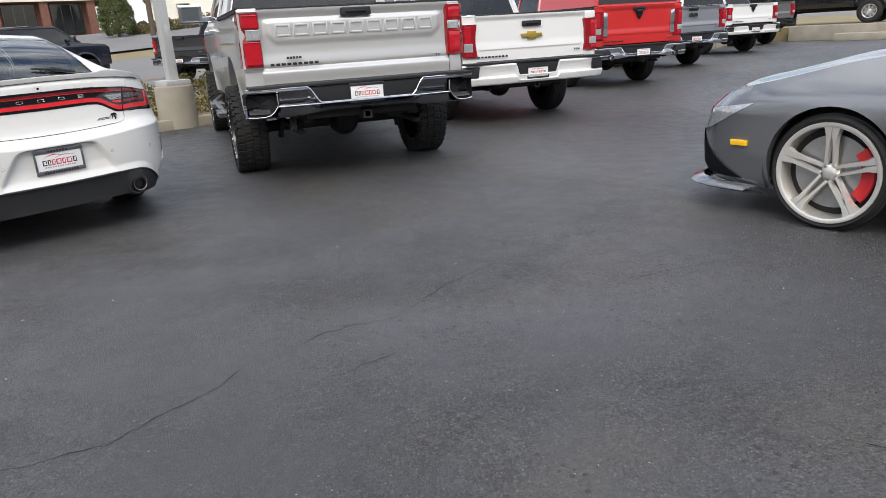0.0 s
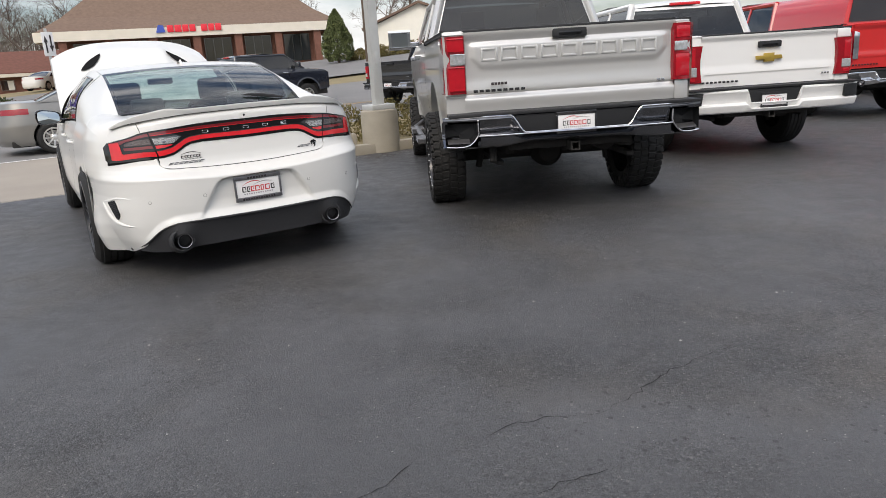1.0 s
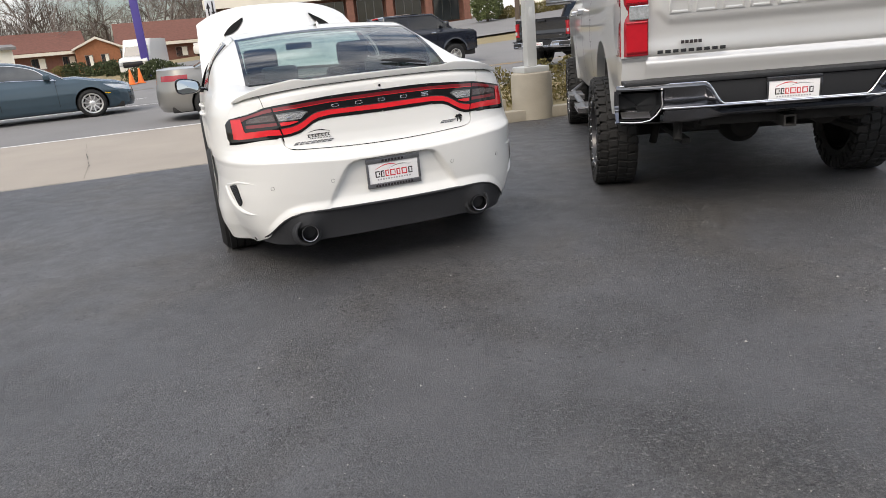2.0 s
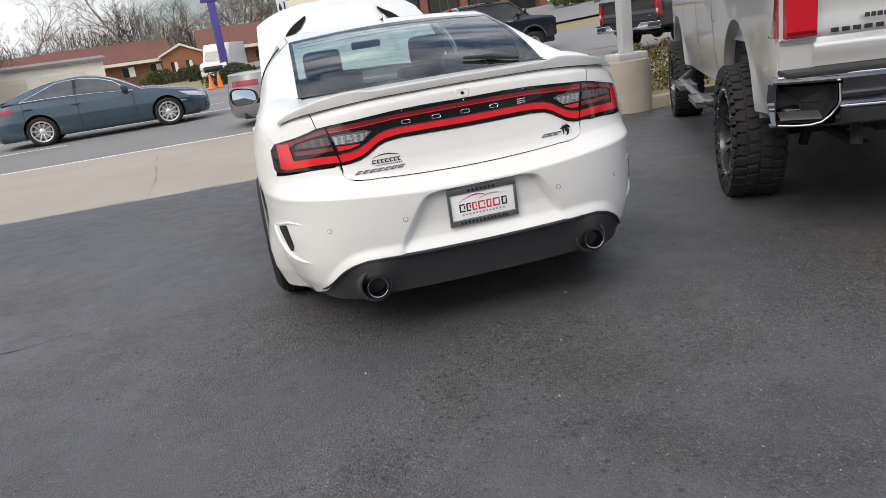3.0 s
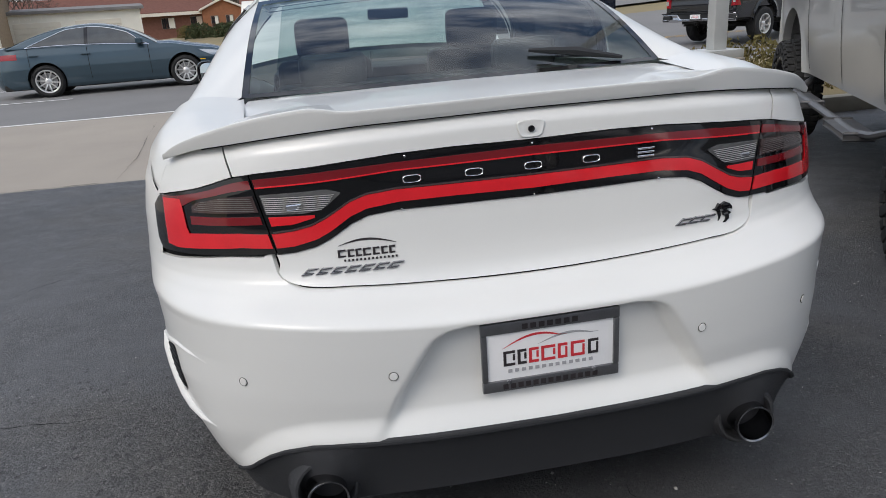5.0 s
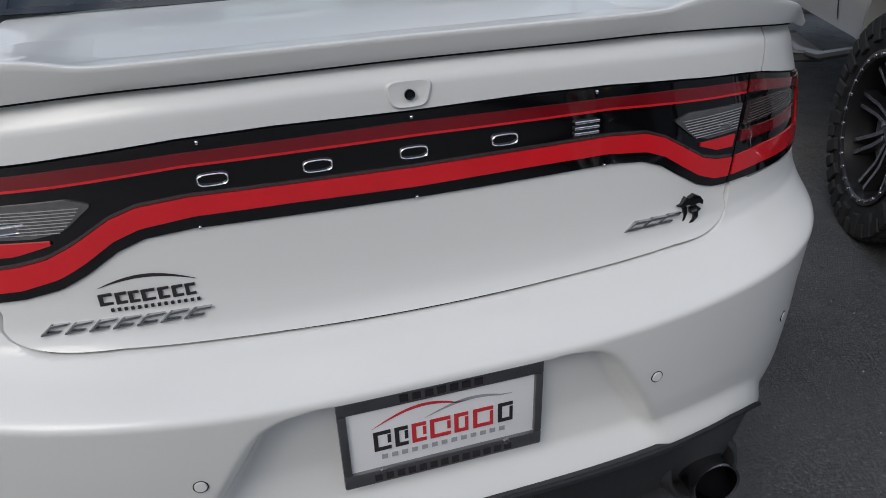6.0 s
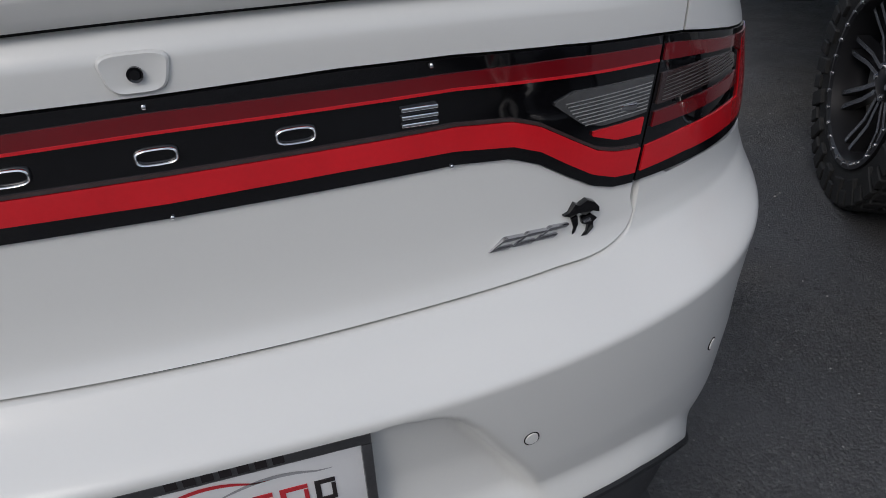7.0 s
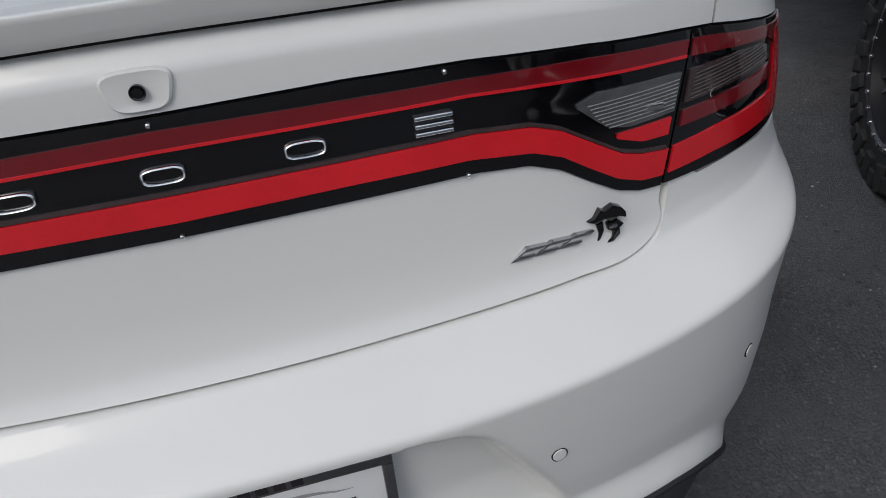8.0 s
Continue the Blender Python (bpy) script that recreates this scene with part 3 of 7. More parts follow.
    bmesh.ops.transform(bm, matrix=Matrix.Translation((x, y, z)), verts=bm.verts[:])
    rim = part("rim", bm, rim_mat, parent)
    if style == "deep":
        for k in range(n):
            t = 2 * math.pi * (k + .25) / n
            b = B()
            for side in (-1, 1):
                sheet(b, [[Vector((f * d, side * (o - .008), r)), Vector((f * d, side * (o + .008), r))] for r, o, d in ((.07, .014, .48), (rim_r * .55, .020, .52), (rim_r - .035, .026, .735))])
            bmesh.ops.transform(b, matrix=Matrix.Translation((x, y, z)) @ Matrix.Rotation(t, 4, "X"), verts=b.verts[:])
            part("milled_edge", b, M["satin"], rim)
    bm = B()
    lathe(bm, [(.0, f * .05), (rim_r - .03, f * .05), (rim_r - .03, -f * .8)], 32)
    bmesh.ops.transform(bm, matrix=Matrix.Translation((x, y, z)), verts=bm.verts[:])
    part("wheel_back", bm, M["under"], rim)
    bm = B()
    lathe(bm, [(.06, f * .28), (rim_r * .74, f * .28), (rim_r * .74, f * .18)], 40)
    bmesh.ops.transform(bm, matrix=Matrix.Translation((x, y, z)), verts=bm.verts[:])
    part("brake_disc", bm, M["disc"], rim)
    if caliper:
        bm = B()
        rows = []
        for k in range(9):
            t = radians(138 + k * 10.5)
            rows.append([Vector((f * a, r * math.cos(t), r * math.sin(t))) for r, a in ((rim_r * .55, .30), (rim_r * .57, .44), (rim_r * .70, .47), (rim_r * .80, .44), (rim_r * .82, .32))])
        sheet(bm, rows)
        bmesh.ops.transform(bm, matrix=Matrix.Translation((x, y, z)), verts=bm.verts[:])
        part("brake_caliper", bm, caliper, rim, "large red brake caliper")
    if near:
        n = 6 if tread else 5
        for r, num, rad, d in ((.052, n, .010, hub + (.01 if tread else -.10)),) + (((rim_r - .012, 28, .008, 1.03),) if tread else ()):
            b = B()
            lathe(b, [(.0, f * d), (rad, f * d), (rad * 1.1, f * (d - .12))], 8)
            me = None
            for k in range(num):
                t = 2 * math.pi * k / num
                if me is None:
                    first = part("wheel_bolt", b, M["chrome"], rim, sharp=60)
                    me = first.data
                    ob = first
                else:
                    ob = new("wheel_bolt", me)
                    ob.parent = rim
                ob.matrix_basis = Matrix.Translation((x, y + r * math.cos(t), z + r * math.sin(t)))
    return tyre


# ---- white sedan ----
SZ = [.18, .30, .40, .50, .60, .676, .684, .712, .738, .76, .80, .87, .95, 1.01, 1.05, 1.10]
SY = [.060, .010, -.012, -.025, -.032, -.035, -.027, .03, .066, .077, .086, .094, .103, .107, .110, .115]
SW = [.885, .934, .953, .957, .957, .957, .957, .957, .955, .953, .95, .945, .93, .905, .88, .85]
REAR_Y = .98


def prof(z, table, w=.005):
    return sum(float(np.interp(z + d * w, SZ, table)) for d in (-1, -.5, 0, .5, 1)) / 5


POWER = 3.4


def tuck(u, z):
    """The lower corners are drawn in and flare out again at the wheel arch."""
    k = interp(z, [(.2, 0), (.38, 0), (.50, .012), (.60, .020), (.68, .016), (.73, .006), (.76, 0)])
    low = interp(z, [(.2, .065), (.32, .045), (.42, .022), (.52, 0)])
    return 1 + k * ease((u - .58) / .28) + low * (ease((u - .76) / .20) - 1.5 * ease((u - .955) / .038))


def crease(x):
    return .024 * ease((abs(x) - .18) / .50)


def rear_at(phi, z):
    """The rear body's point at a plan angle (0: middle, 90 degrees: flank) and a height."""
    W, p = prof(z, SW), POWER
    s, c = math.sin(phi), math.cos(phi)
    r = 1 / (abs(s) ** p + abs(c) ** p) ** (1 / p)
    x = W * r * s
    yc = prof(z - crease(x), SY)
    return x / tuck(abs(x) / W, z), REAR_Y - (REAR_Y - yc) * r * c


def lid_fold(x, z):
    """The lid's upper edge leans forward above a soft crease."""
    d = z - (1.056 - .058 * x * x)
    return .75 * (d + math.sqrt(d * d + .000004)) / 2 if d > -.03 else 0


def rear_y(x, z):
    W, yc, p = prof(z, SW), prof(z - crease(x), SY), POWER
    u = min(abs(x) / W, .9995)
    u = min(u * tuck(u, z), .9995)
    return yc + (REAR_Y - yc) * (1 - (1 - u ** p) ** (1 / p)) + lid_fold(x, z)


RECESS = [(.44, .37), (.372, .47), (.347, .52), (.322, .56), (.297, .60), (.281, .625), (.258, .648), (.228, .660), (.19, .665), (0, .666)]


def recess(x, z):
    """Depth of the number plate's hollow in the bumper."""
    x = abs(x)
    if z > .672 or x > .46:
        return 0
    best = 1.0
    for (x0, z0), (x1, z1) in zip(RECESS, RECESS[1:]):
        dx, dz = x1 - x0, z1 - z0
        t = min(1, max(0, ((x - x0) * dx + (z - z0) * dz) / (dx * dx + dz * dz)))
        best = min(best, math.hypot(x - x0 - t * dx, z - z0 - t * dz))
    w = float(np.interp(z, [p[1] for p in RECESS], [p[0] for p in RECESS])) if z < .666 else 0
    inside = x < w
    wide = .010 + .022 * ease((x - .22) / .06)
    return .040 * ease(best / wide) * ease((z - .375) / .16) if inside else 0


def lid_bottom(x):
    """Lower edge of the lid: a flat bow that turns up in a rounded corner."""
    a = min(abs(x), .556)
    if a < .42:
        return .734 + .014 * (a / .42) ** 2
    t = min(1.0, (a - .42) / .136)
    return .748 + .003 * t + .076 * (1 - (1 - t ** 3.2) ** (1 / 3.2))


def bump_low(x):
    return interp(abs(x), [(0, .408), (.46, .412), (.54, .408), (.60, .392), (.64, .370), (.67, .344), (.70, .310), (.73, .276), (.75, .260), (.79, .238), (.84, .205), (1, .195)])


def flare(x, z):
    """The bumper's lower edge kicks out above the diffuser."""
    return .024 * ease((.058 - (z - bump_low(x))) / .062) * (1 - ease((abs(x) - .67) / .09))


LAMP_LOW = [(0, .895), (.30, .898), (.363, .892), (.40, .878), (.438, .854), (.474, .834), (.511, .824), (.545, .821), (.63, .819), (.73, .815), (.82, .811), (.86, .808)]
LAMP_TOP = [(0, 1.016), (.18, 1.018), (.30, 1.015), (.437, 1.005), (.579, .988), (.70, .968), (.79, .948), (.83, .937), (.86, .925)]


def slant(x, z):
    """The gap beside the lid leans outwards as it rises."""
    a = abs(x)
    k = ease((a - .44) / .10) * ease((.74 - a) / .17)
    return x + math.copysign(k * (.235 * (min(max(z, .76), 1.05) - .81) + .002), x) - .014 * k


def bump_top(x, y):
    a = abs(x)
    if a < .60:
        a0 = abs(2 * x - slant(x, lid_bottom(a))) - .004 * ease((a - .48) / .04)
        return lid_bottom(a0) - .0050
    return .815 - .02 * ease((a - .65) / .2) - .10 * ease((y - .30) / .45)


def on_rear(name, xs, low, top, nz, off, mat, parent, label="", skirt=.014):
    """A panel that follows the rear body between two height curves, with turned-in edges."""
    bm = B()
    rows = []
    for x in xs:
        a, b = low(x), top(x)
        zs = [a + (b - a) * k / nz for k in range(nz + 1)]
        rows.append([Vector((slant(x, zz), rear_y(slant(x, zz), zz) - off, zz)) for zz in zs])
    if xs[0] > xs[-1]:
        rows = rows[::-1]
    sheet(bm, rows)
    edges = [e for e in bm.edges if e.is_boundary]
    for v in bmesh.ops.extrude_edge_only(bm, edges=edges)["geom"]:
        if isinstance(v, bmesh.types.BMVert):
            v.co.y += skirt
    return part(name, bm, mat, parent, label, sharp=50)


def span(a, b, n):
    return [a + (b - a) * k / n for k in range(n + 1)]


def plate(parent, x, y, z, turn=0.0, tilt=0.0, frame_mat=None, ink=True, w=.311, h=.162):
    """A dealer's plate in a frame; its writing is a brand and becomes plain bars."""
    m = pose(x, y, z, tilt, 0, turn)
    bm = B()
    box(bm, -w / 2, w / 2, -.004, .004, -h / 2, h / 2, .002, m)
    p = part("licence_plate", bm, M["plate"], parent, "white dealer plate with dark and red print")
    bm = B()
    t, tb = .011, .024
    for a in ((-w / 2 - .002, -w / 2 + t, -h / 2 + tb + .0005, h / 2 - tb - .0005), (w / 2 - t, w / 2 + .002, -h / 2 + tb + .0005, h / 2 - tb - .0005), (-w / 2 - .002, w / 2 + .002, h / 2 - tb, h / 2 + .002), (-w / 2 - .002, w / 2 + .002, -h / 2 - .002, -h / 2 + tb)):
        box(bm, a[0], a[1], -.010, .002, a[2], a[3], .003, m)
    part("plate_frame", bm, frame_mat or M["plastic"], p)
    if ink:
        for mat, bars in ((M["ink"], [(-.108, -.082), (-.076, -.056), (.086, .110)]), (M["ink_red"], [(-.050, -.028), (-.022, .010), (.016, .038), (.046, .078)])):
            for a, b in bars:
                bm = B()
                for c0, c1, d0, d1 in ((a, a + .0065, -.024, .012), (a, b, .006, .012), (a, b, -.024, -.018), (b - .005, b, -.024 if a > 0 else -.012, .003)):
                    box(bm, c0, c1, -.0052 - .0001 * (c1 - c0 > .007), -.004, d0, d1, 0, m)
                part("print", bm, mat, p, smooth=False)
        bm = B()
        for k in range(13):
            box(bm, -.098 + .0155 * k, -.089 + .0155 * k, -.0052, -.004, -.041, -.033, 0, m)
        part("print", bm, M["ink_grey"], p, smooth=False)
        for mat, c0, c1, ht in ((M["ink_red"], -.11, .04, .026), (M["ink_grey"], -.03, .11, .018)):
            bm = B()
            up, dn = [], []
            for k in range(15):
                q = k / 14
                u = c0 + (c1 - c0) * q
                v = .019 + ht * math.sin(math.pi * min(q * 1.15, 1) * .8)
                th = .005 * math.sin(math.pi * q) + .0006
                up.append(m @ Vector((u, -.0052, v + th / 2)))
                dn.append(m @ Vector((u, -.0052, v - th / 2)))
            sheet(bm, [dn, up])
            part("print", bm, mat, p, smooth=False)
        for u0, zz, n in ((-.112, -h / 2 + .004, 13), (-.066, h / 2 - .018, 7)):
            bm = B()
            for k in range(n):
                a = u0 - u0 * 2 * k / n
                box(bm, a, a - u0 * 1.35 / n, -.0112, -.0098, zz, zz + .012, 0, m)
            part("frame_print", bm, M["ink"], p, smooth=False)
        for u in (-.098, .098):
            bm = B()
            lathe(bm, [(.0, -.0125), (.005, -.0122), (.006, -.009)], 12, axis="y")
            bmesh.ops.transform(bm, matrix=m @ Matrix.Translation((u, 0, -h / 2 + .020)), verts=bm.verts[:])
            part("plate_screw", bm, M["satin"], p)
    return p


car = thing("white_sedan", "white sports sedan, bonnet raised, full-width red tail lamp", "car")

# bumper with the plate's hollow
bm = B()
rows = []
for k in range(301):
    phi = radians(-76 + 152 * k / 300)
    xm, ym = rear_at(phi, .6)
    row = []
    a, b = bump_low(rear_at(phi, .33)[0]), bump_top(xm, ym)
    for z in span(a, .42, 44) + span(.42, .83, 120)[1:]:
        z = min(z, b)
        x, y = rear_at(phi, z)
        y += recess(x, z) - flare(x, z)
        row.append(Vector((x, y, z)))
    top = row[-1]
    row.append(top + Vector((-x * .01, .012, 0)))
    row.insert(0, row[0] + Vector((0, .03, .006)))
    rows.append(row)
sheet(bm, rows)
bmesh.ops.remove_doubles(bm, verts=bm.verts[:], dist=1e-5)
part("rear_bumper", bm, M["white"], car, "white painted bumper with a hollow for the plate", sharp=60)

# dark backing behind the panel gaps
bm = B()
sheet(bm, [[Vector((x, rear_y(x, z) + .016, z)) for z in span(.66, interp(abs(x), [(0, 1.08), (.55, 1.05), (.60, 1.03), (.70, .955), (.86, .90)]), 24)] for x in span(-.86, .86, 80)])
part("panel_gap", bm, M["seam"], car)

# lid face, lamp strip, upper lid
on_rear("boot_lid", span(-.548, .548, 200), lid_bottom, lambda x: interp(abs(x), LAMP_LOW) - .001, 14, 0.0, M["white"], car, "white boot lid below the lamp strip")
on_rear("lid_upper", span(-.583, .583, 120), lambda x: interp(abs(x), LAMP_TOP) + .001, lambda x: interp(abs(x), [(0, 1.092), (.2, 1.093), (.35, 1.088), (.48, 1.078), (.583, 1.070)]), 10, 0.0, M["white"], car)
lamp = on_rear("tail_lamp_strip", span(-.5445, .5445, 130), lambda x: interp(abs(x), LAMP_LOW) + .001, lambda x: interp(abs(x), LAMP_TOP) - .001, 12, .004, M["gloss_black"], car, "full-width gloss black lamp strip with red bands")
BAND_LOW = [(0, .913), (.17, .916), (.296, .916), (.365, .908), (.40, .895), (.436, .872), (.471, .851), (.508, .839), (.541, .836), (.624, .838), (.72, .833), (.80, .826), (.84, .826)]
BAND_TOP = [(0, .940), (.30, .942), (.365, .936), (.40, .924), (.436, .903), (.476, .879), (.503, .871), (.541, .866), (.62, .869), (.72, .866), (.79, .860), (.84, .856)]
RED_LOW = [(0, .984), (.30, .982), (.434, .973), (.54, .965), (.61, .957), (.70, .945), (.80, .926)]
RED_TOP = [(0, 1.003), (.30, .999), (.436, .993), (.567, .980), (.712, .957), (.80, .939)]
on_rear("red_band", span(-.542, .542, 130), lambda x: interp(abs(x), BAND_LOW), lambda x: interp(abs(x), BAND_TOP), 5, .0075, M["red_lens"], lamp, "bright red lower light band", .005)
on_rear("upper_band", span(-.542, .542, 100), lambda x: interp(abs(x), RED_LOW), lambda x: interp(abs(x), RED_TOP), 4, .0070, M["dark_red"], lamp, "dark red upper light band", .005)
on_rear("light_line", span(-.542, .542, 100), lambda x: interp(abs(x), RED_LOW) - .0008, lambda x: interp(abs(x), RED_LOW) + .0022, 1, .0082, M["red_lens"], lamp, "thin bright red light line", .005)
on_rear("band_edge", span(-.538, .538, 130), lambda x: interp(abs(x), BAND_TOP) + .0008, lambda x: interp(abs(x), BAND_TOP) + .0045, 1, .0070, M["smoke_lens"], lamp, "", .004)
for s in (-1, 1):
    on_rear("reverse_lamp", span(s * .418, s * .538, 30), lambda x: interp(abs(x), [(.418, .944), (.455, .915), (.48, .908), (.538, .909)]), lambda x: interp(abs(x), [(.418, .947), (.445, .955), (.538, .950)]), 6, .0078, M["clear_lens"], lamp, "clear ribbed reversing lamp", .005)
    on_rear("small_reflector", span(s * .468, s * .536, 10), lambda x: interp(abs(x), [(.468, .898), (.50, .886), (.536, .884)]), lambda x: .903, 3, .0078, M["red_lens"], lamp, "small red reflector", .005)
    end = on_rear("tail_lamp", span(s * .5475, s * .853, 60), lambda x: interp(abs(x), LAMP_LOW) + .002 + .03 * ease((abs(x) - .84) / .02), lambda x: interp(abs(x), LAMP_TOP) - .001 - .02 * ease((abs(x) - .83) / .03), 12, .004, M["gloss_black"], car, "black corner lamp with red surround")
    on_rear("red_band", span(s * .550, s * .822, 60), lambda x: interp(abs(x), BAND_LOW) + .004 * ease((abs(x) - .79) / .03), lambda x: interp(abs(x), BAND_TOP) + .076 * ease((abs(x) - .760) / .012), 5, .0075, M["red_lens"], end, "bright red lower light band", .005)
    on_rear("upper_band", span(s * .550, s * .822, 50), lambda x: interp(abs(x), RED_LOW) - .012 * ease((abs(x) - .73) / .05), lambda x: interp(abs(x), RED_TOP), 4, .0070, M["dark_red"], end, "dark red upper light band", .005)
    on_rear("smoked_lamp", span(s * .553, s * .744, 30), lambda x: interp(abs(x), [(.553, .914), (.744, .911)]), lambda x: interp(abs(x), [(.553, .949), (.66, .944), (.728, .934), (.744, .924)]), 5, .0078, M["smoke_lens"], end, "smoked grey indicator lens", .005)
    on_rear("inner_reflector", span(s * .553, s * .750, 30), lambda x: interp(abs(x), [(.553, .888), (.765, .884)]), lambda x: interp(abs(x), [(.553, .905), (.765, .902)]), 4, .0076, M["dark_red"], end, "dark red inner reflector", .005)

    for k in range(7):
        bm = B()
        zz = .917 + .0043 * k
        x1 = interp(zz, [(.917, .738), (.935, .718), (.945, .64)])
        sheet(bm, [[Vector((slant(s * u, zz + d), rear_y(slant(s * u, zz + d), zz + d) - .0088, zz + d)) for u in span(.560, x1, 12)] for d in (0, .0012)], flip=s > 0)
        part("lens_rib", bm, M["smoke2"], end)
    for k in range(8):
        bm = B()
        zz = .9135 + .0042 * k
        x0 = interp(zz, [(.912, .458), (.93, .44), (.944, .43)])
        sheet(bm, [[Vector((slant(s * u, zz + d), rear_y(slant(s * u, zz + d), zz + d) - .0088, zz + d)) for u in span(x0, .536, 8)] for d in (0, .0014)], flip=s > 0)
        part("lens_rib", bm, M["alloy"], lamp)
    bm = B()
    box(bm, s * .492, s * .530, rear_y(.51, .925) - .0092, rear_y(.51, .925) - .006, .918, .927, .002)
    part("lens_reflector", bm, M["chrome"], lamp)

# maker's letters as plain chrome rings and a bar
for i, x in enumerate((-.265, -.131, 0, .132, .260)):
    y = rear_y(x, .9615) - .004
    bm = B()
    if i < 4:
        pts = []
        for k in range(24):
            t = 2 * math.pi * k / 24
            c, s = math.cos(t), math.sin(t)
            pts.append((x + .021 * abs(c) ** .6 * (1 if c > 0 else -1), .9615 + .0095 * abs(s) ** .6 * (1 if s > 0 else -1)))
        rows = []
        for k in range(25):
            px, pz = pts[k % 24]
            qx, qz = x + (px - x) * .81, .9615 + (pz - .9615) * .62
            mx_, mz_ = (px + qx) / 2, (pz + qz) / 2
            rows.append([Vector((px, y, pz)), Vector((px, y - .003, pz)), Vector((mx_ * .5 + px * .5, y - .0056, mz_ * .5 + pz * .5)), Vector((mx_, y - .0064, mz_)), Vector((mx_ * .5 + qx * .5, y - .0056, mz_ * .5 + qz * .5)), Vector((qx, y - .003, qz)), Vector((qx, y, qz))])
        sheet(bm, rows)
    else:
        for dz in (-.0085, 0, .0085):
            box(bm, x - .02, x + .02, y - .006, y + .002, .9615 + dz - .0022, .9615 + dz + .0022, .0014)
    part("chrome_badge", bm, M["chrome"], lamp, "chrome badge shape on the black strip", sharp=60)
for x, z in ((0, .897), (.292, .899), (-.292, .899), (0, 1.009), (.276, 1.010), (-.276, 1.010)):
    bm = B()
    bmesh.ops.create_uvsphere(bm, u_segments=8, v_segments=5, radius=.0028, matrix=Matrix.Translation((x, rear_y(x, z) - .005, z)))
    part("strip_screw", bm, M["chrome"], lamp)

# name badge and model badge, plain slanted blocks
def slant_row(name, x0, x1, z, h, n, mat, label, lean=.35, gap=.25):
    w = (x1 - x0) / n
    for k in range(n):
        a, b = x0 + w * k, x0 + w * (k + 1 - gap)
        y = rear_y((a + b) / 2, z)
        t = h * .30
        bm = B()
        # an open slanted frame: two bars and a side
        for z0, z1 in ((-h / 2, -h / 2 + t), (h / 2 - t, h / 2)):
            prism(bm, [(a + z0 * 2 * lean, z + z0), (b + z0 * 2 * lean, z + z0), (b + z1 * 2 * lean, z + z1), (a + z1 * 2 * lean, z + z1)], y - .005, y + .002, "xz", .0008)
        prism(bm, [(a - h * lean, z - h / 2), (a - h * lean + t, z - h / 2), (a + h * lean + t, z + h / 2), (a + h * lean, z + h / 2)], y - .0048, y + .002, "xz", .0008)
        part(name, bm, mat, car, label)


slant_row("model_badge", -.512, -.298, .781, .0135, 7, M["satin"], "chrome model badge shape on the lid", .6, .22)
slant_row("sport_badge", .342, .432, .790, .015, 3, M["satin"], "chrome sport badge shape", .7, .15)
y = rear_y(.466, .79)
bm = B()
prism(bm, [(.456 + (u - .466) * .84, .797 + (v - .792) * .84) for u, v in [(.436, .803), (.446, .806), (.455, .819), (.462, .815), (.474, .822), (.486, .817), (.494, .808), (.495, .799), (.484, .803), (.472, .798), (.462, .803), (.450, .798)]], y - .006, y + .004, "xz", .001)
emb = part("emblem", bm, M["gloss_black"], car, "black shaped emblem beside the badge")
bm = B()
prism(bm, [(.456 + (u - .466) * .84, .797 + (v - .792) * .84) for u, v in [(.450, .796), (.460, .799), (.462, .785), (.458, .772), (.450, .764), (.455, .780)]], y - .006, y + .004, "xz", .001)
part("emblem_mane", bm, M["gloss_black"], emb)
bm = B()
prism(bm, [(.456 + (u - .466) * .84, .797 + (v - .792) * .84) for u, v in [(.466, .794), (.482, .798), (.492, .790), (.486, .784), (.488, .774), (.478, .763), (.466, .762), (.476, .770), (.478, .780), (.468, .784)]], y - .006, y + .004, "xz", .001)
part("emblem_jaw", bm, M["gloss_black"], emb)
bm = B()
prism(bm, [(.456 + (u - .466) * .84, .797 + (v - .792) * .84) for u, v in [(.468, .790), (.480, .793), (.482, .788), (.470, .786)]], y - .0075, y - .002, "xz")
part("emblem_glint", bm, M["satin"], emb)
bm = B()
rows = []
for k in range(17):
    q = k / 16
    x = -.435 + .125 * q
    z = .826 + .016 * math.sin(math.pi * (q * .85 + .1))
    th = .0022 * math.sin(math.pi * q) + .0004
    rows.append([Vector((x, rear_y(x, z) - .0012, z - th)), Vector((x, rear_y(x, z) - .0012, z + th))])
sheet(bm, rows)
decal = part("dealer_decal", bm, M["ink"], car, "black dealer decal on the lid", smooth=False)
for a, b in ((-.425, -.408), (-.404, -.390), (-.387, -.374), (-.371, -.354), (-.350, -.336), (-.332, -.318), (-.315, -.302)):
    y = rear_y(a, .807)
    bm = B()
    for c0, c1, d0, d1 in ((a, a + .005, .806, .823), (a, b, .806, .8095), (a, b, .8195, .823)):
        box(bm, c0 - .012, c1 - .012, y - .0012 - .0001 * (c1 - c0 > .006), y + .001, d0, d1)
    part("print", bm, M["ink"], decal, smooth=False)
for k in range(14):
    a = -.425 + k * .0085
    y = rear_y(a, .79)
    bm = B()
    box(bm, a, a + .004, y - .0012, y + .001, .797, .8015)
    part("print", bm, M["ink"], decal, smooth=False)

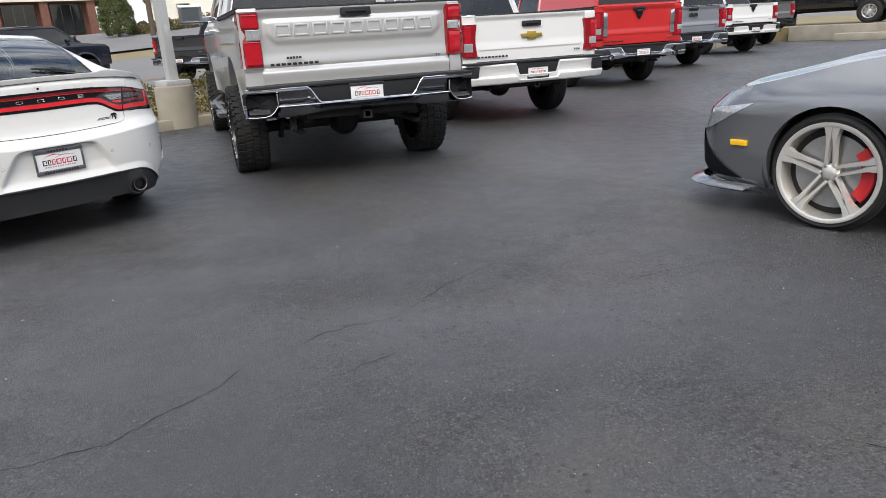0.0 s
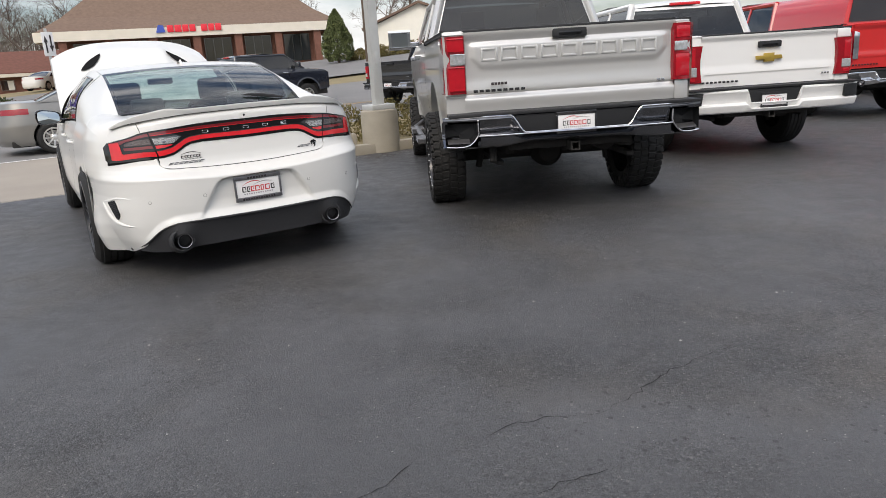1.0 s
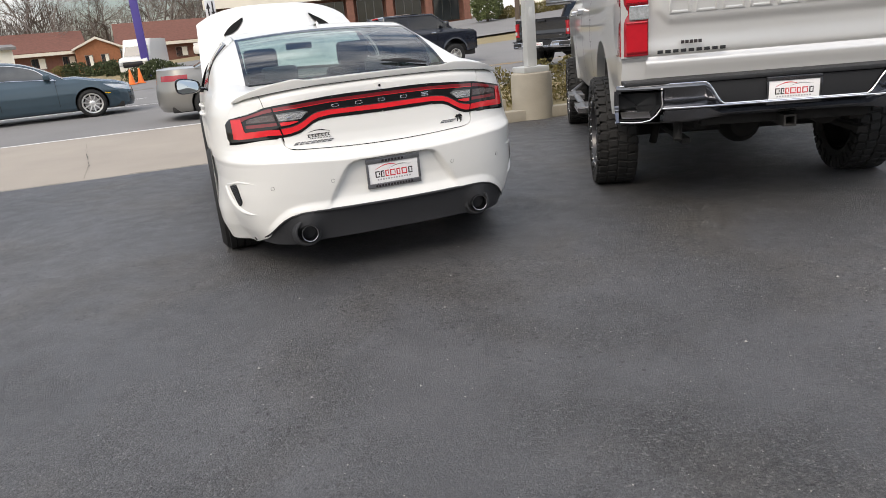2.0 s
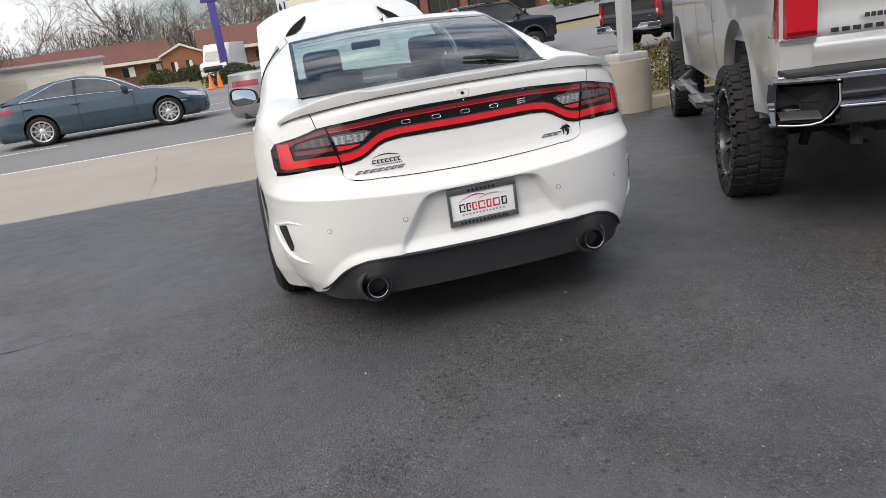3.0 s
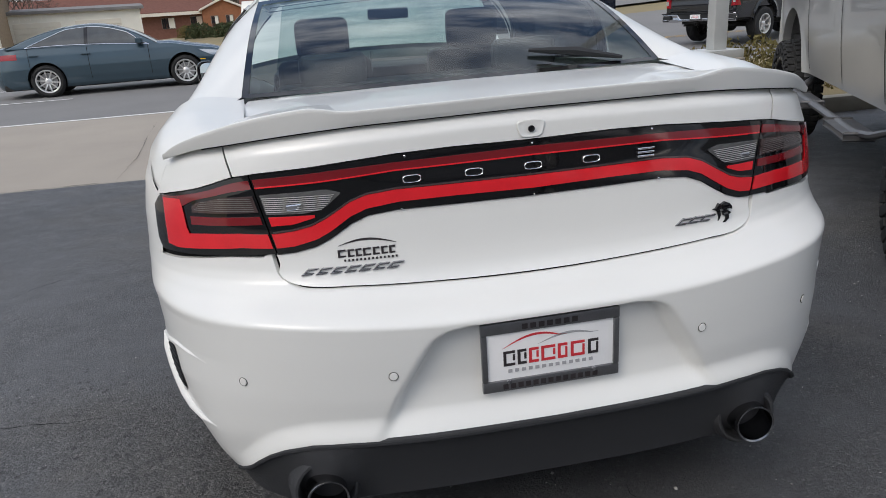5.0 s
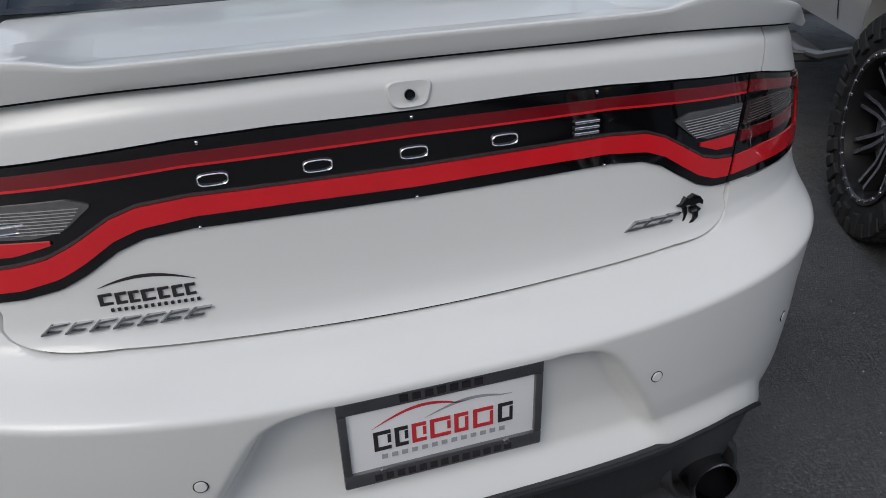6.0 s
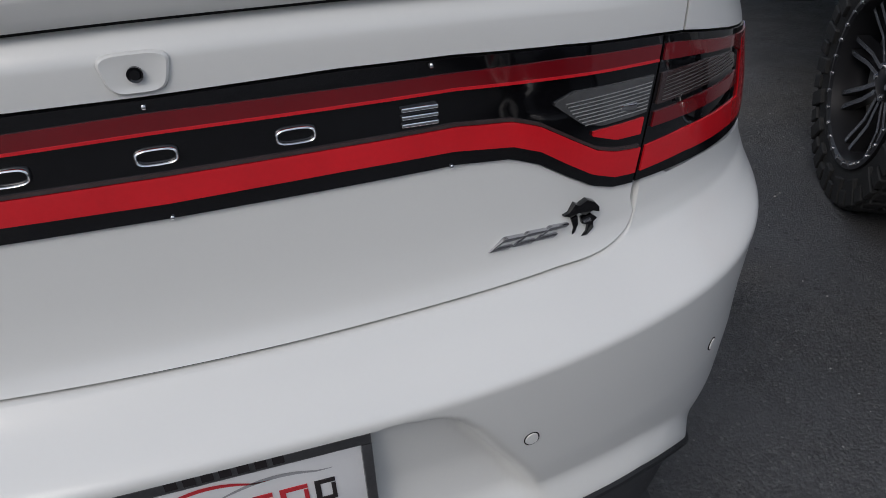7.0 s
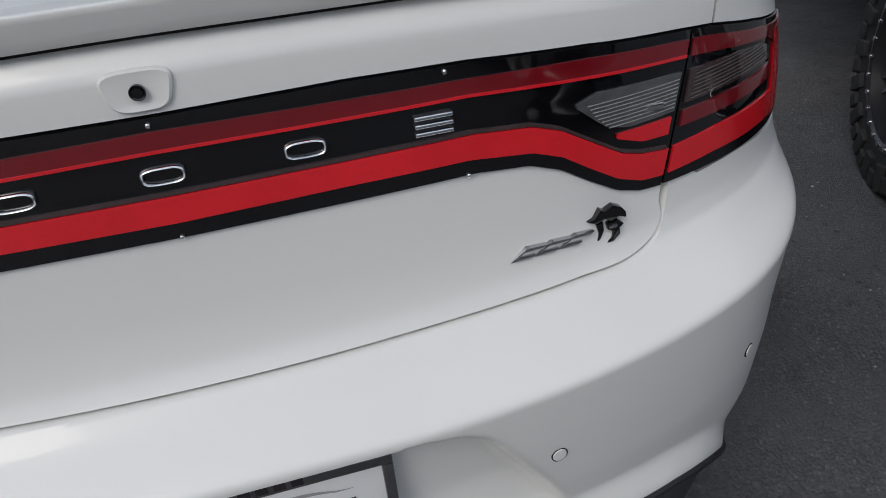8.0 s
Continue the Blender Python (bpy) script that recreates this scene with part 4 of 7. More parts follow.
# rear camera on its plinth
bm = B()
y = rear_y(0, 1.04)
rows = []
for k in range(41):
    a = 2 * math.pi * k / 40
    c, q = math.cos(a), math.sin(a)
    u, v = math.copysign(abs(c) ** .52, c), math.copysign(abs(q) ** .52, q)
    w = .0300 + .0048 * v
    rows.append([Vector((u * w * f, rear_y(0, 1.0392 + .0188 * v * f) - d, 1.0392 + .0188 * v * f)) for f, d in ((1.0, -.006), (1.0, .0005), (.97, .0028), (.90, .0040), (.72, .0030), (.45, .0022), (.0, .0022))])
sheet(bm, rows)
rc = part("camera_plinth", bm, M["white"], car, "white plinth of the rear view lens")
bm = B()
lathe(bm, [(.0, -.0075), (.0046, -.0075), (.0052, -.0062), (.0072, -.0070), (.0072, -.003)], 20, (0, y, 1.039), "y")
part("rear_lens", bm, M["gloss_black"], rc)

# parking sensors
for x, z in ((-.672, .560), (-.351, .569), (.351, .573), (.672, .556)):
    p = Vector((x, rear_y(x, z), z))
    n = Vector((-(rear_y(x + .01, z) - rear_y(x - .01, z)) / .02, 1, 0)).normalized()
    bm = B()
    lathe(bm, [(.0, -.0025), (.0085, -.0022), (.0095, 0)], 20, axis="y")
    q = Vector((0, 1, 0)).rotation_difference(n).to_matrix().to_4x4()
    bmesh.ops.transform(bm, matrix=Matrix.Translation(p) @ q, verts=bm.verts[:])
    s = part("parking_sensor", bm, M["white"], car)
    bm = B()
    lathe(bm, [(.0095, .001), (.0095, -.0012), (.0106, -.0012), (.0106, .001)], 20, axis="y")
    bmesh.ops.transform(bm, matrix=Matrix.Translation(p) @ q, verts=bm.verts[:])
    part("sensor_ring", bm, M["seam"], s)

plate(car, 0, -.002, .568, frame_mat=M["greychrome"])

# side vents in the bumper
for s in (-1, 1):
    v = on_rear("bumper_vent", span(s * .836, s * .885, 14), lambda x: interp(abs(x), [(.836, .478), (.842, .456), (.850, .450), (.858, .453), (.885, .552)]), lambda x: interp(abs(x), [(.836, .488), (.849, .572), (.852, .578), (.885, .565)]), 10, .002, M["gloss_black"], car, "black meshed vent slot in the bumper corner", .01)
    for k in range(7):
        zz = .475 + .015 * k
        bm = B()
        a, b = interp(zz, [(.47, .840), (.578, .853)]), interp(zz, [(.47, .860), (.54, .877)])
        tube(bm, [(s * u, rear_y(u, zz + .012 * (u - a) / (b - a)) - .004, zz + .012 * (u - a) / (b - a)) for u in span(a, b, 5)], .0022, 5)
        part("vent_bar", bm, M["plastic"], v)
    bm = B()
    blade = [(.904, .556), (.898, .525), (.889, .492), (.874, .458), (.856, .434), (.832, .418), (.800, .409), (.765, .407)]
    tube(bm, [(s * u, rear_y(u, zz) + .002, zz) for u, zz in blade], [.006, .011, .013, .0135, .013, .011, .007, .002], 10)
    part("vent_blade", bm, M["white"], v, "white curved blade round the vent")
    bm = B()
    tube(bm, [(s * u, rear_y(u, zz) + .003, zz) for u, zz in [(.896, .568), (.87, .578), (.84, .592), (.80, .590), (.756, .583)]], [.004, .007, .008, .006, .002], 8)
    part("vent_lip", bm, M["white"], v)

# lower diffuser
bm = B()
rows = []
for x in span(-.75, .75, 150):
    a = bump_low(x) + .004
    lo = min(interp(abs(x), [(0, .238), (.42, .238), (.60, .222), (.75, .228)]), a - .006)
    y0 = rear_y(x, max(a, .26)) + .006 - flare(x, a) * .75
    row = [Vector((x, y0 - .004, a + .004))]
    for k in range(9):
        t = k / 8
        bulge = math.exp(-((abs(x) - .52) / .085) ** 2) * .038 * math.sin(math.pi * min(1, t * .9 + .05))
        row.append(Vector((x, y0 - .010 + .075 * t * (1 - .3 * t) - bulge, a + (lo - a) * t)))
    row.append(Vector((x, y0 + .30, lo + .005)))
    rows.append(row)
sheet(bm, rows)
diff = part("rear_diffuser", bm, M["diffuser"], car, "dark grey textured lower diffuser", sharp=50)
bm = B()
tube(bm, [(x, rear_y(x, max(bump_low(x), .26)) - .002 - flare(x, bump_low(x)), bump_low(x) + .001) for x in span(-.735, .735, 90)], .0055, 6)
part("diffuser_lip", bm, M["plastic"], diff)
for s in (-1, 1):
    cx, cz = s * .510 - .012, .300
    bm = B()
    lathe(bm, [(.058, .06), (.060, .012), (.064, .004), (.070, .004), (.078, .016), (.084, .06)], 40, axis="y")
    bmesh.ops.transform(bm, matrix=pose(cx, .000, cz, -6, 0, -s * 4), verts=bm.verts[:])
    part("exhaust_surround", bm, M["diffuser"], diff)
    bm = B()
    lathe(bm, [(.043, .20), (.045, .02), (.045, -.030), (.047, -.040), (.0455, -.045), (.0415, -.043), (.040, -.028), (.039, .16)], 40, axis="y")
    bmesh.ops.transform(bm, matrix=pose(cx, .004, cz, -4, 0, -s * 4), verts=bm.verts[:])
    e = part("exhaust_tip", bm, M["tipchrome"], car, "round dark chrome exhaust tip")
    bm = B()
    lathe(bm, [(.0, .12), (.040, .12)], 30, axis="y")
    bmesh.ops.transform(bm, matrix=pose(cx, .004, cz, -4, 0, -s * 4), verts=bm.verts[:])
    part("exhaust_bore", bm, M["seam"], e)

# flanks
CAR_F = [(.0, 1), (3.9, 1), (4.5, .97), (4.85, .86), (5.03, .60)]
WHEELS = ((1.12, .355), (4.17, .355))


def flank_x(y, z):
    if y < REAR_Y:
        W, yc, p = prof(z, SW), prof(z - .03, SY), POWER
        u = (1 - min(1, max(0, (REAR_Y - y) / (REAR_Y - yc))) ** p) ** (1 / p)
        return W * u / tuck(u, z)
    base = prof(z, SW) * interp(y, CAR_F)
    waist = -.025 * math.sin(math.pi * min(1, max(0, (y - 1.6) / 2.0))) * ease((z - .3) / .3)
    return base + waist


def flank_low(y):
    if y < .78:
        xm = flank_x(max(y, .335), .7)
        return bump_top(xm, y) + .003
    return .215


def flank_top(y):
    return interp(y, [(.30, .925), (.335, .93), (.45, .985), (.6, 1.02), (.9, 1.045), (1.6, 1.035), (3.2, .985), (3.8, .96), (4.6, .85), (5.03, .72)])


def bowed(a, b, swell, n=9):
    """A row of points from a to b, swollen in between."""
    return [a + (b - a) * (k / n) + swell * math.sin(math.pi * k / n) for k in range(n + 1)]


QUARTER_TOP = [(.588, 1.070), (.70, 1.056), (.80, 1.012), (.838, .940)]
ys = span(.335, .78, 24) + span(.8, 1.6, 50)[1:] + span(1.6, 3.6, 30)[1:] + span(3.6, 5.03, 70)[1:]
for s in (-1, 1):
    side_panel("body_side", ys, flank_low, flank_top, flank_x, [(y, z, .385) for y, z in WHEELS], M["white"], car, s, 30)
    # shoulder from the flank to the deck
    bm = B()
    rows = []
    edge = []
    for k in range(17):
        x = .838 - .25 * k / 16
        zz = interp(x, QUARTER_TOP)
        edge.append(Vector((s * (slant(x, zz) - .004), rear_y(slant(x, zz), zz) + .012, zz - .006)))
    first = None
    for q in span(0, 1, 24):
        ya = .335 + .465 * q
        za = flank_top(ya)
        rows.append(bowed(Vector((s * flank_x(ya, za), ya, za)), Vector((s * (.585 + .08 * q), .17 + .70 * q, 1.056 + .029 * q)), Vector((s * .034, -.03 * (1 - q), .040)), 16))
        first = first or rows[0][:]
        rows[-1] = [p + (e - f) * (1 - q) ** 2 for p, e, f in zip(rows[-1], edge, first)]
    sheet(bm, rows, flip=s > 0)
    part("rear_shoulder", bm, M["white"], car, sharp=80)
    on_rear("quarter_panel", span(s * .588, s * .838, 40), lambda x: interp(abs(x), LAMP_TOP) + .001, lambda x: interp(abs(x), QUARTER_TOP), 8, 0.0, M["white"], car, "", .012)
    bm = B()
    sheet(bm, [[Vector((s * (flank_x(y, .22) - .01), y, .225)), Vector((s * .5, y, .20))] for y in span(.5, 4.9, 10)])
    part("sill", bm, M["plastic"], car)
    for y, z in WHEELS:
        bm = B()
        lathe(bm, [(.40, s * .93), (.40, s * .60), (.02, s * .60)], 32, (0, y, z))
        bmesh.ops.delete(bm, geom=[v for v in bm.verts if v.co.z < .16], context="VERTS")
        part("wheel_liner", bm, M["under"], car)
        wheel(car, s * .842, y, z, .355, .275, .262, "mesh", s, rim_mat=M["black_rim"], caliper=M["brake"], near=True)
    # mirror
    def oval(scale, y, n=28):
        row = []
        for k in range(n):
            a = 2 * math.pi * k / n
            c, q = math.cos(a), math.sin(a)
            u, v = .106 * abs(c) ** .62 * (1 if c > 0 else -1), .065 * abs(q) ** .62 * (1 if q > 0 else -1)
            row.append(Vector((s * (1.030 + u * scale), y + (.10 * u + .12 * v) * scale, 1.035 + (v * (1 + 1.6 * u) + .05 * u) * scale)))
        return row
    bm = B()
    rows = [oval(q, y) for q, y in ((.85, 3.013), (.90, 3.004), (.98, 3.001), (1.03, 3.012), (1.02, 3.04), (.93, 3.09), (.70, 3.135), (.30, 3.155), (.02, 3.158))]
    sheet(bm, rows, close=True)
    tube(bm, [(s * .86, 3.10, .985), (s * .93, 3.09, .992), (s * .99, 3.08, 1.00)], [.026, .022, .026], 8)
    mir = part("door_mirror", bm, M["gloss_black"], car, "black rounded door mirror", sharp=60)
    bm = B()
    vs, _ = sheet(bm, [oval(.86, 3.010), oval(.5, 3.0085), oval(.02, 3.008)], close=True)
    part("mirror_glass", bm, M["mirror"], mir)
bm = B()
box(bm, -.80, .80, .35, 4.8, .20, .34, .03)
part("underbody", bm, M["under"], car)

# deck and lip spoiler
def smooth(x, knots, w=.05):
    return sum(interp(abs(x + d * w), knots) for d in (-1, -.6, -.2, .2, .6, 1)) / 6


bm = B()
rows = []
for x in span(-.655, .655, 40):
    q = abs(x) / .655
    rows.append([Vector((x, y, 1.098 - .012 * q * q - .010 * ease((y - .4) / .4) - .045 * ease((q - .72) / .28) * ease((.75 - y) / .35))) for y in span(.17 + .16 * q ** 4, .86 + .02 * q, 14)])
sheet(bm, rows)
part("boot_deck", bm, M["white"], car, "white boot deck below the rear window")
SPOILER_TOP = [(0, 1.115), (.26, 1.1135), (.36, 1.1115), (.395, 1.112), (.43, 1.119), (.462, 1.1235), (.50, 1.121), (.56, 1.113), (.62, 1.1025), (.69, 1.085), (.75, 1.063), (.785, 1.045), (.80, 1.030)]
bm = B()
rows = []
for x in span(-.80, .80, 160):
    q = abs(x)
    drop = smooth(q, [(0, 0), (.35, .004), (.50, .013), (.62, .027), (.72, .040), (.76, .050), (.80, .078)])
    zl = 1.0815 - drop * .9
    yb = smooth(q, [(0, .104), (.30, .106), (.50, .134), (.62, .178), (.72, .238), (.80, .325)]) + .7 * lid_fold(x, zl) * ease((.72 - q) / .15)
    zt = max(smooth(q, SPOILER_TOP, .012), zl + .008)
    h = zt - zl
    dep = smooth(q, [(0, .30), (.55, .30), (.70, .26), (.80, .12)])
    over = .011 * min(1, h / .035)
    low = max(zt - .024, zl + .006)
    rows.append([Vector((x, yb + .05, zl + .012)), Vector((x, yb + .005, zl + .0005)), Vector((x, yb, zl + .002)), Vector((x, yb - over * .42, zl + h * .35)), Vector((x, yb - over * .86, zl + h * .78)), Vector((x, yb - over, zl + h * .93)), Vector((x, yb - over * .9, zl + h * .985)), Vector((x, yb - over * .55, zt)),
                 Vector((x, yb + .012, zt - .0025)), Vector((x, yb + .045, zt - .30 * (zt - low))), Vector((x, yb + .5 * dep, low + .004)), Vector((x, yb + dep, min(low, 1.094)))])
sheet(bm, rows)
lip_row = [(r[2].x, r[2].y + .004, r[2].z - .0015) for r in rows if abs(r[2].x) < .70]
spoiler = part("lip_spoiler", bm, M["white"], car, "white lip spoiler along the boot edge", sharp=50)
bm = B()
tube(bm, lip_row, .0022, 5)
part("spoiler_seam", bm, M["seam"], spoiler)

for s in (-1, 1):
    bm = B()
    tube(bm, [(s * x, y, z) for x, y, z in ((.668, .872, 1.087), (.684, .80, 1.083), (.690, .70, 1.078), (.684, .55, 1.071), (.668, .40, 1.066))], .0035, 6)
    part("lid_seam", bm, M["seam"], car)

# cabin
def win(t, x):
    """Rear window surface: t 0 base, 1 roof edge."""
    w0, w1 = .672, .642
    w = w0 + (w1 - w0) * t
    return Vector((x * w, .80 + .92 * t - .03 * math.sin(math.pi * t) + .07 * x * x * (1 - t), 1.085 + .32 * t + .024 * math.sin(math.pi * t) - .03 * x * x * t))


bm = B()
sheet(bm, [[win(t, x) for x in span(-1, 1, 24)] for t in span(0, 1, 14)])
g = part("rear_window", bm, M["glass"], car, "tinted curved rear window")
g.visible_shadow = False
bm = B()
for s in (-1, 1):
    sheet(bm, [[win(t, s * .968) + Vector((0, -.001, .002)), win(t, s * 1.0) + Vector((0, -.001, .002))] for t in span(0, 1, 12)])
sheet(bm, [[win(t, x) + Vector((0, -.001, .002)) for x in span(-1, 1, 20)] for t in (.93, 1.0)])
sheet(bm, [[win(t, x) + Vector((0, -.001, .002)) for x in span(-1, 1, 20)] for t in (0, .025)])
part("window_border", bm, M["gloss_black"], g)
bm = B()
for t in (.80, .87):
    tube(bm, [win(t, x) + Vector((0, .003, -.002)) for x in span(-.92, .92, 24)], .0015, 4)
part("heater_wire", bm, M["plastic"], g)


def roof_z(x, y):
    return interp(y, [(1.70, 1.402), (1.95, 1.437), (2.3, 1.455), (2.7, 1.448), (3.05, 1.41)]) - .03 * (abs(x) / .645) ** 2.2


def roof_w(y):
    return interp(y, [(1.70, .642), (2.1, .65), (2.7, .64), (3.05, .605)])


bm = B()
sheet(bm, [[Vector((roof_w(y) * u, y, roof_z(roof_w(y) * u, y))) for u in span(-1, 1, 24)] for y in span(1.70, 3.05, 20)])
part("roof", bm, M["white"], car, "white roof")
bm = B()
sheet(bm, [[Vector((u * (.605 + .12 * t), 3.05 + .67 * t, 1.41 - .40 * t - .03 * u * u)) for u in span(-1, 1, 16)] for t in span(0, 1, 8)])
g = part("windscreen", bm, M["glass"], car, "clear windscreen")
g.visible_shadow = False
for s in (-1, 1):
    # rear pillar from window edge to waistline
    bm = B()
    rows = []
    for t in span(0, 1, 16):
        yb = .80 + .98 * t
        zs = flank_top(yb)
        rows.append(bowed(Vector((s * flank_x(yb, zs), yb, zs)), win(t, s) + Vector((0, 0, .003)), Vector((s * (.012 + .040 * t), 0, .026 - .006 * t)), 14))
    sheet(bm, rows, flip=s > 0)
    part("rear_pillar", bm, M["white"], car, sharp=70)

    def side(q, t):
        """The side glass: q 0 behind, 1 in front; t 0 waistline, 1 roof rail."""
        yl, yh = 1.78 + 1.80 * q, 1.72 + 1.38 * q
        lo = Vector((s * (flank_x(yl, flank_top(yl)) - .012), yl, flank_top(yl) + .004))
        hi = Vector((s * (roof_w(yh) + .004), yh, roof_z(roof_w(yh), yh) + .002))
        return lo + (hi - lo) * t + Vector((s * .052 * math.sin(math.pi * t), 0, .018 * math.sin(math.pi * t)))

    bm = B()
    sheet(bm, [[side(q, t) for t in span(0, .88, 10)] for q in span(0, 1, 14)], flip=s > 0)
    sg = part("side_window", bm, M["dark_glass"], car, "dark tinted side windows")
    bm = B()
    sheet(bm, [[side(q, t) + Vector((s * .004, 0, .002)) for t in span(.86, 1, 5)] for q in span(0, 1, 14)], flip=s > 0)
    for q0, q1 in ((0, .055), (.97, 1)):
        sheet(bm, [[side(q, t) + Vector((s * .003, 0, .001)) for t in span(0, .9, 10)] for q in span(q0, q1, 3)], flip=s > 0)
    part("roof_rail", bm, M["white"], car, sharp=60)
    bm = B()
    off = Vector((s * .004, 0, .002))
    tube(bm, [side(q, .02) + off for q in span(.05, .97, 12)], .007, 6)
    tube(bm, [side(q, .86) + off for q in span(.05, .97, 12)], .008, 6)
    tube(bm, [side(.055, t) + off for t in span(.02, .86, 8)], .008, 6)
    tube(bm, [side(.97, t) + off for t in span(.02, .86, 8)], .008, 6)
    sheet(bm, [[side(q, t) + off for t in span(.02, .86, 8)] for q in (.47, .53)])
    part("window_trim", bm, M["gloss_black"], sg)
bm = B()
rows = []
for x in span(-.012, .012, 4):
    rows.append([Vector((x, 1.78, 1.405)), Vector((x * .8, 1.84, 1.468 - abs(x) * 1.2)), Vector((x, 1.98, 1.435))])
sheet(bm, rows)
part("roof_antenna", bm, M["white"], car, "white fin aerial on the roof")

# cabin contents seen through the rear window
bm = B()
box(bm, -.62, .62, 1.0, 1.45, 1.02, 1.05, .02)
part("parcel_shelf", bm, M["seat"], car)
for x in (-.40, .40):
    bm = B()
    box(bm, x - .25, x + .25, 2.45, 2.62, .55, 1.10, .07, segs=3)
    box(bm, x - .14, x + .14, 2.47, 2.56, 1.10, 1.30, .05, segs=3)
    part("front_seat", bm, M["seat"], car, "black leather front seat")
bm = B()
box(bm, -.62, .62, 1.40, 1.56, .55, 1.06, .06, segs=3)
for x in (-.38, .38):
    box(bm, x - .13, x + .13, 1.42, 1.50, 1.04, 1.17, .04, segs=3)
part("rear_seat", bm, M["seat"], car, "black leather rear seat")
bm = B()
box(bm, -.72, .72, 3.1, 3.6, .82, 1.0, .05)
box(bm, -.12, .12, 2.93, 2.96, 1.27, 1.33, .015)
part("dashboard", bm, M["seat"], car)

# wiper shapes on the glass
bm = B()
tube(bm, [win(.14, .36) + Vector((0, -.01, .01)), win(.10, .58) + Vector((0, -.012, .012)), win(.03, .80) + Vector((0, -.01, .01))], [.006, .016, .006], 6)
part("wiper", bm, M["plastic"], car)

# raised bonnet with two scoops
def bonnet(u, t):
    x = .885 * u * (1 - .06 * t)
    zz = 1.03 + .74 * t - .05 * t * t
    lift = .085 * (1 - abs(u) ** 2.5) + .045 * ease((.52 - abs(u)) / .16) * ease((t - .05) / .2) * ease((1.02 - t) / .3)
    return Vector((x, 3.72 + .92 * t - lift * .62 + .10 * ease((t - .8) / .2), zz + lift * .80 - .10 * abs(u) ** 4 * t))


bm = B()
sheet(bm, [[bonnet(u, t) for u in span(-1, 1, 60)] for t in span(0, 1, 30)])
edges = [e for e in bm.edges if e.is_boundary]
for v in bmesh.ops.extrude_edge_only(bm, edges=edges)["geom"]:
    if isinstance(v, bmesh.types.BMVert):
        v.co += Vector((0, .05, -.03))
hood = part("bonnet", bm, M["white"], car, "white bonnet propped open with two dark scoops")
for s in (-1, 1):
    bm = B()
    rows = []
    for k in range(15):
        q = k / 14
        u = s * (.42 + .26 * q)
        t0 = .73 - .16 * q
        hw = .062 * math.sin(math.pi * min(1, q * .92 + .06)) ** .7
        rows.append([bonnet(u, t0 - hw) + Vector((0, -.008, .010)), bonnet(u, t0) + Vector((0, -.004, .005)), bonnet(u, t0 + hw) + Vector((0, -.008, .010))])
    sheet(bm, rows)
    part("bonnet_scoop", bm, M["seam"], hood, "dark air scoop")
bm = B()
box(bm, -.80, .80, 3.8, 4.8, .55, .82, .05)
part("engine_bay", bm, M["under"], car)


# ---- pickups ----
def blocks(name, mat, parent, x0, x1, z0, z1, y, n, gap=.22, label="", depth=.006, lean=0.0):
    """Maker's lettering as a row of plain blocks."""
    w = (x1 - x0) / n
    for k in range(n):
        a, b = x0 + w * k, x0 + w * (k + 1 - gap)
        bm = B()
        prism(bm, [(a - lean, z0), (b - lean, z0), (b + lean, z1), (a + lean, z1)], y - depth, y + .004, "xz", .0015)
        part(name, bm, mat, parent, label, sharp=20)


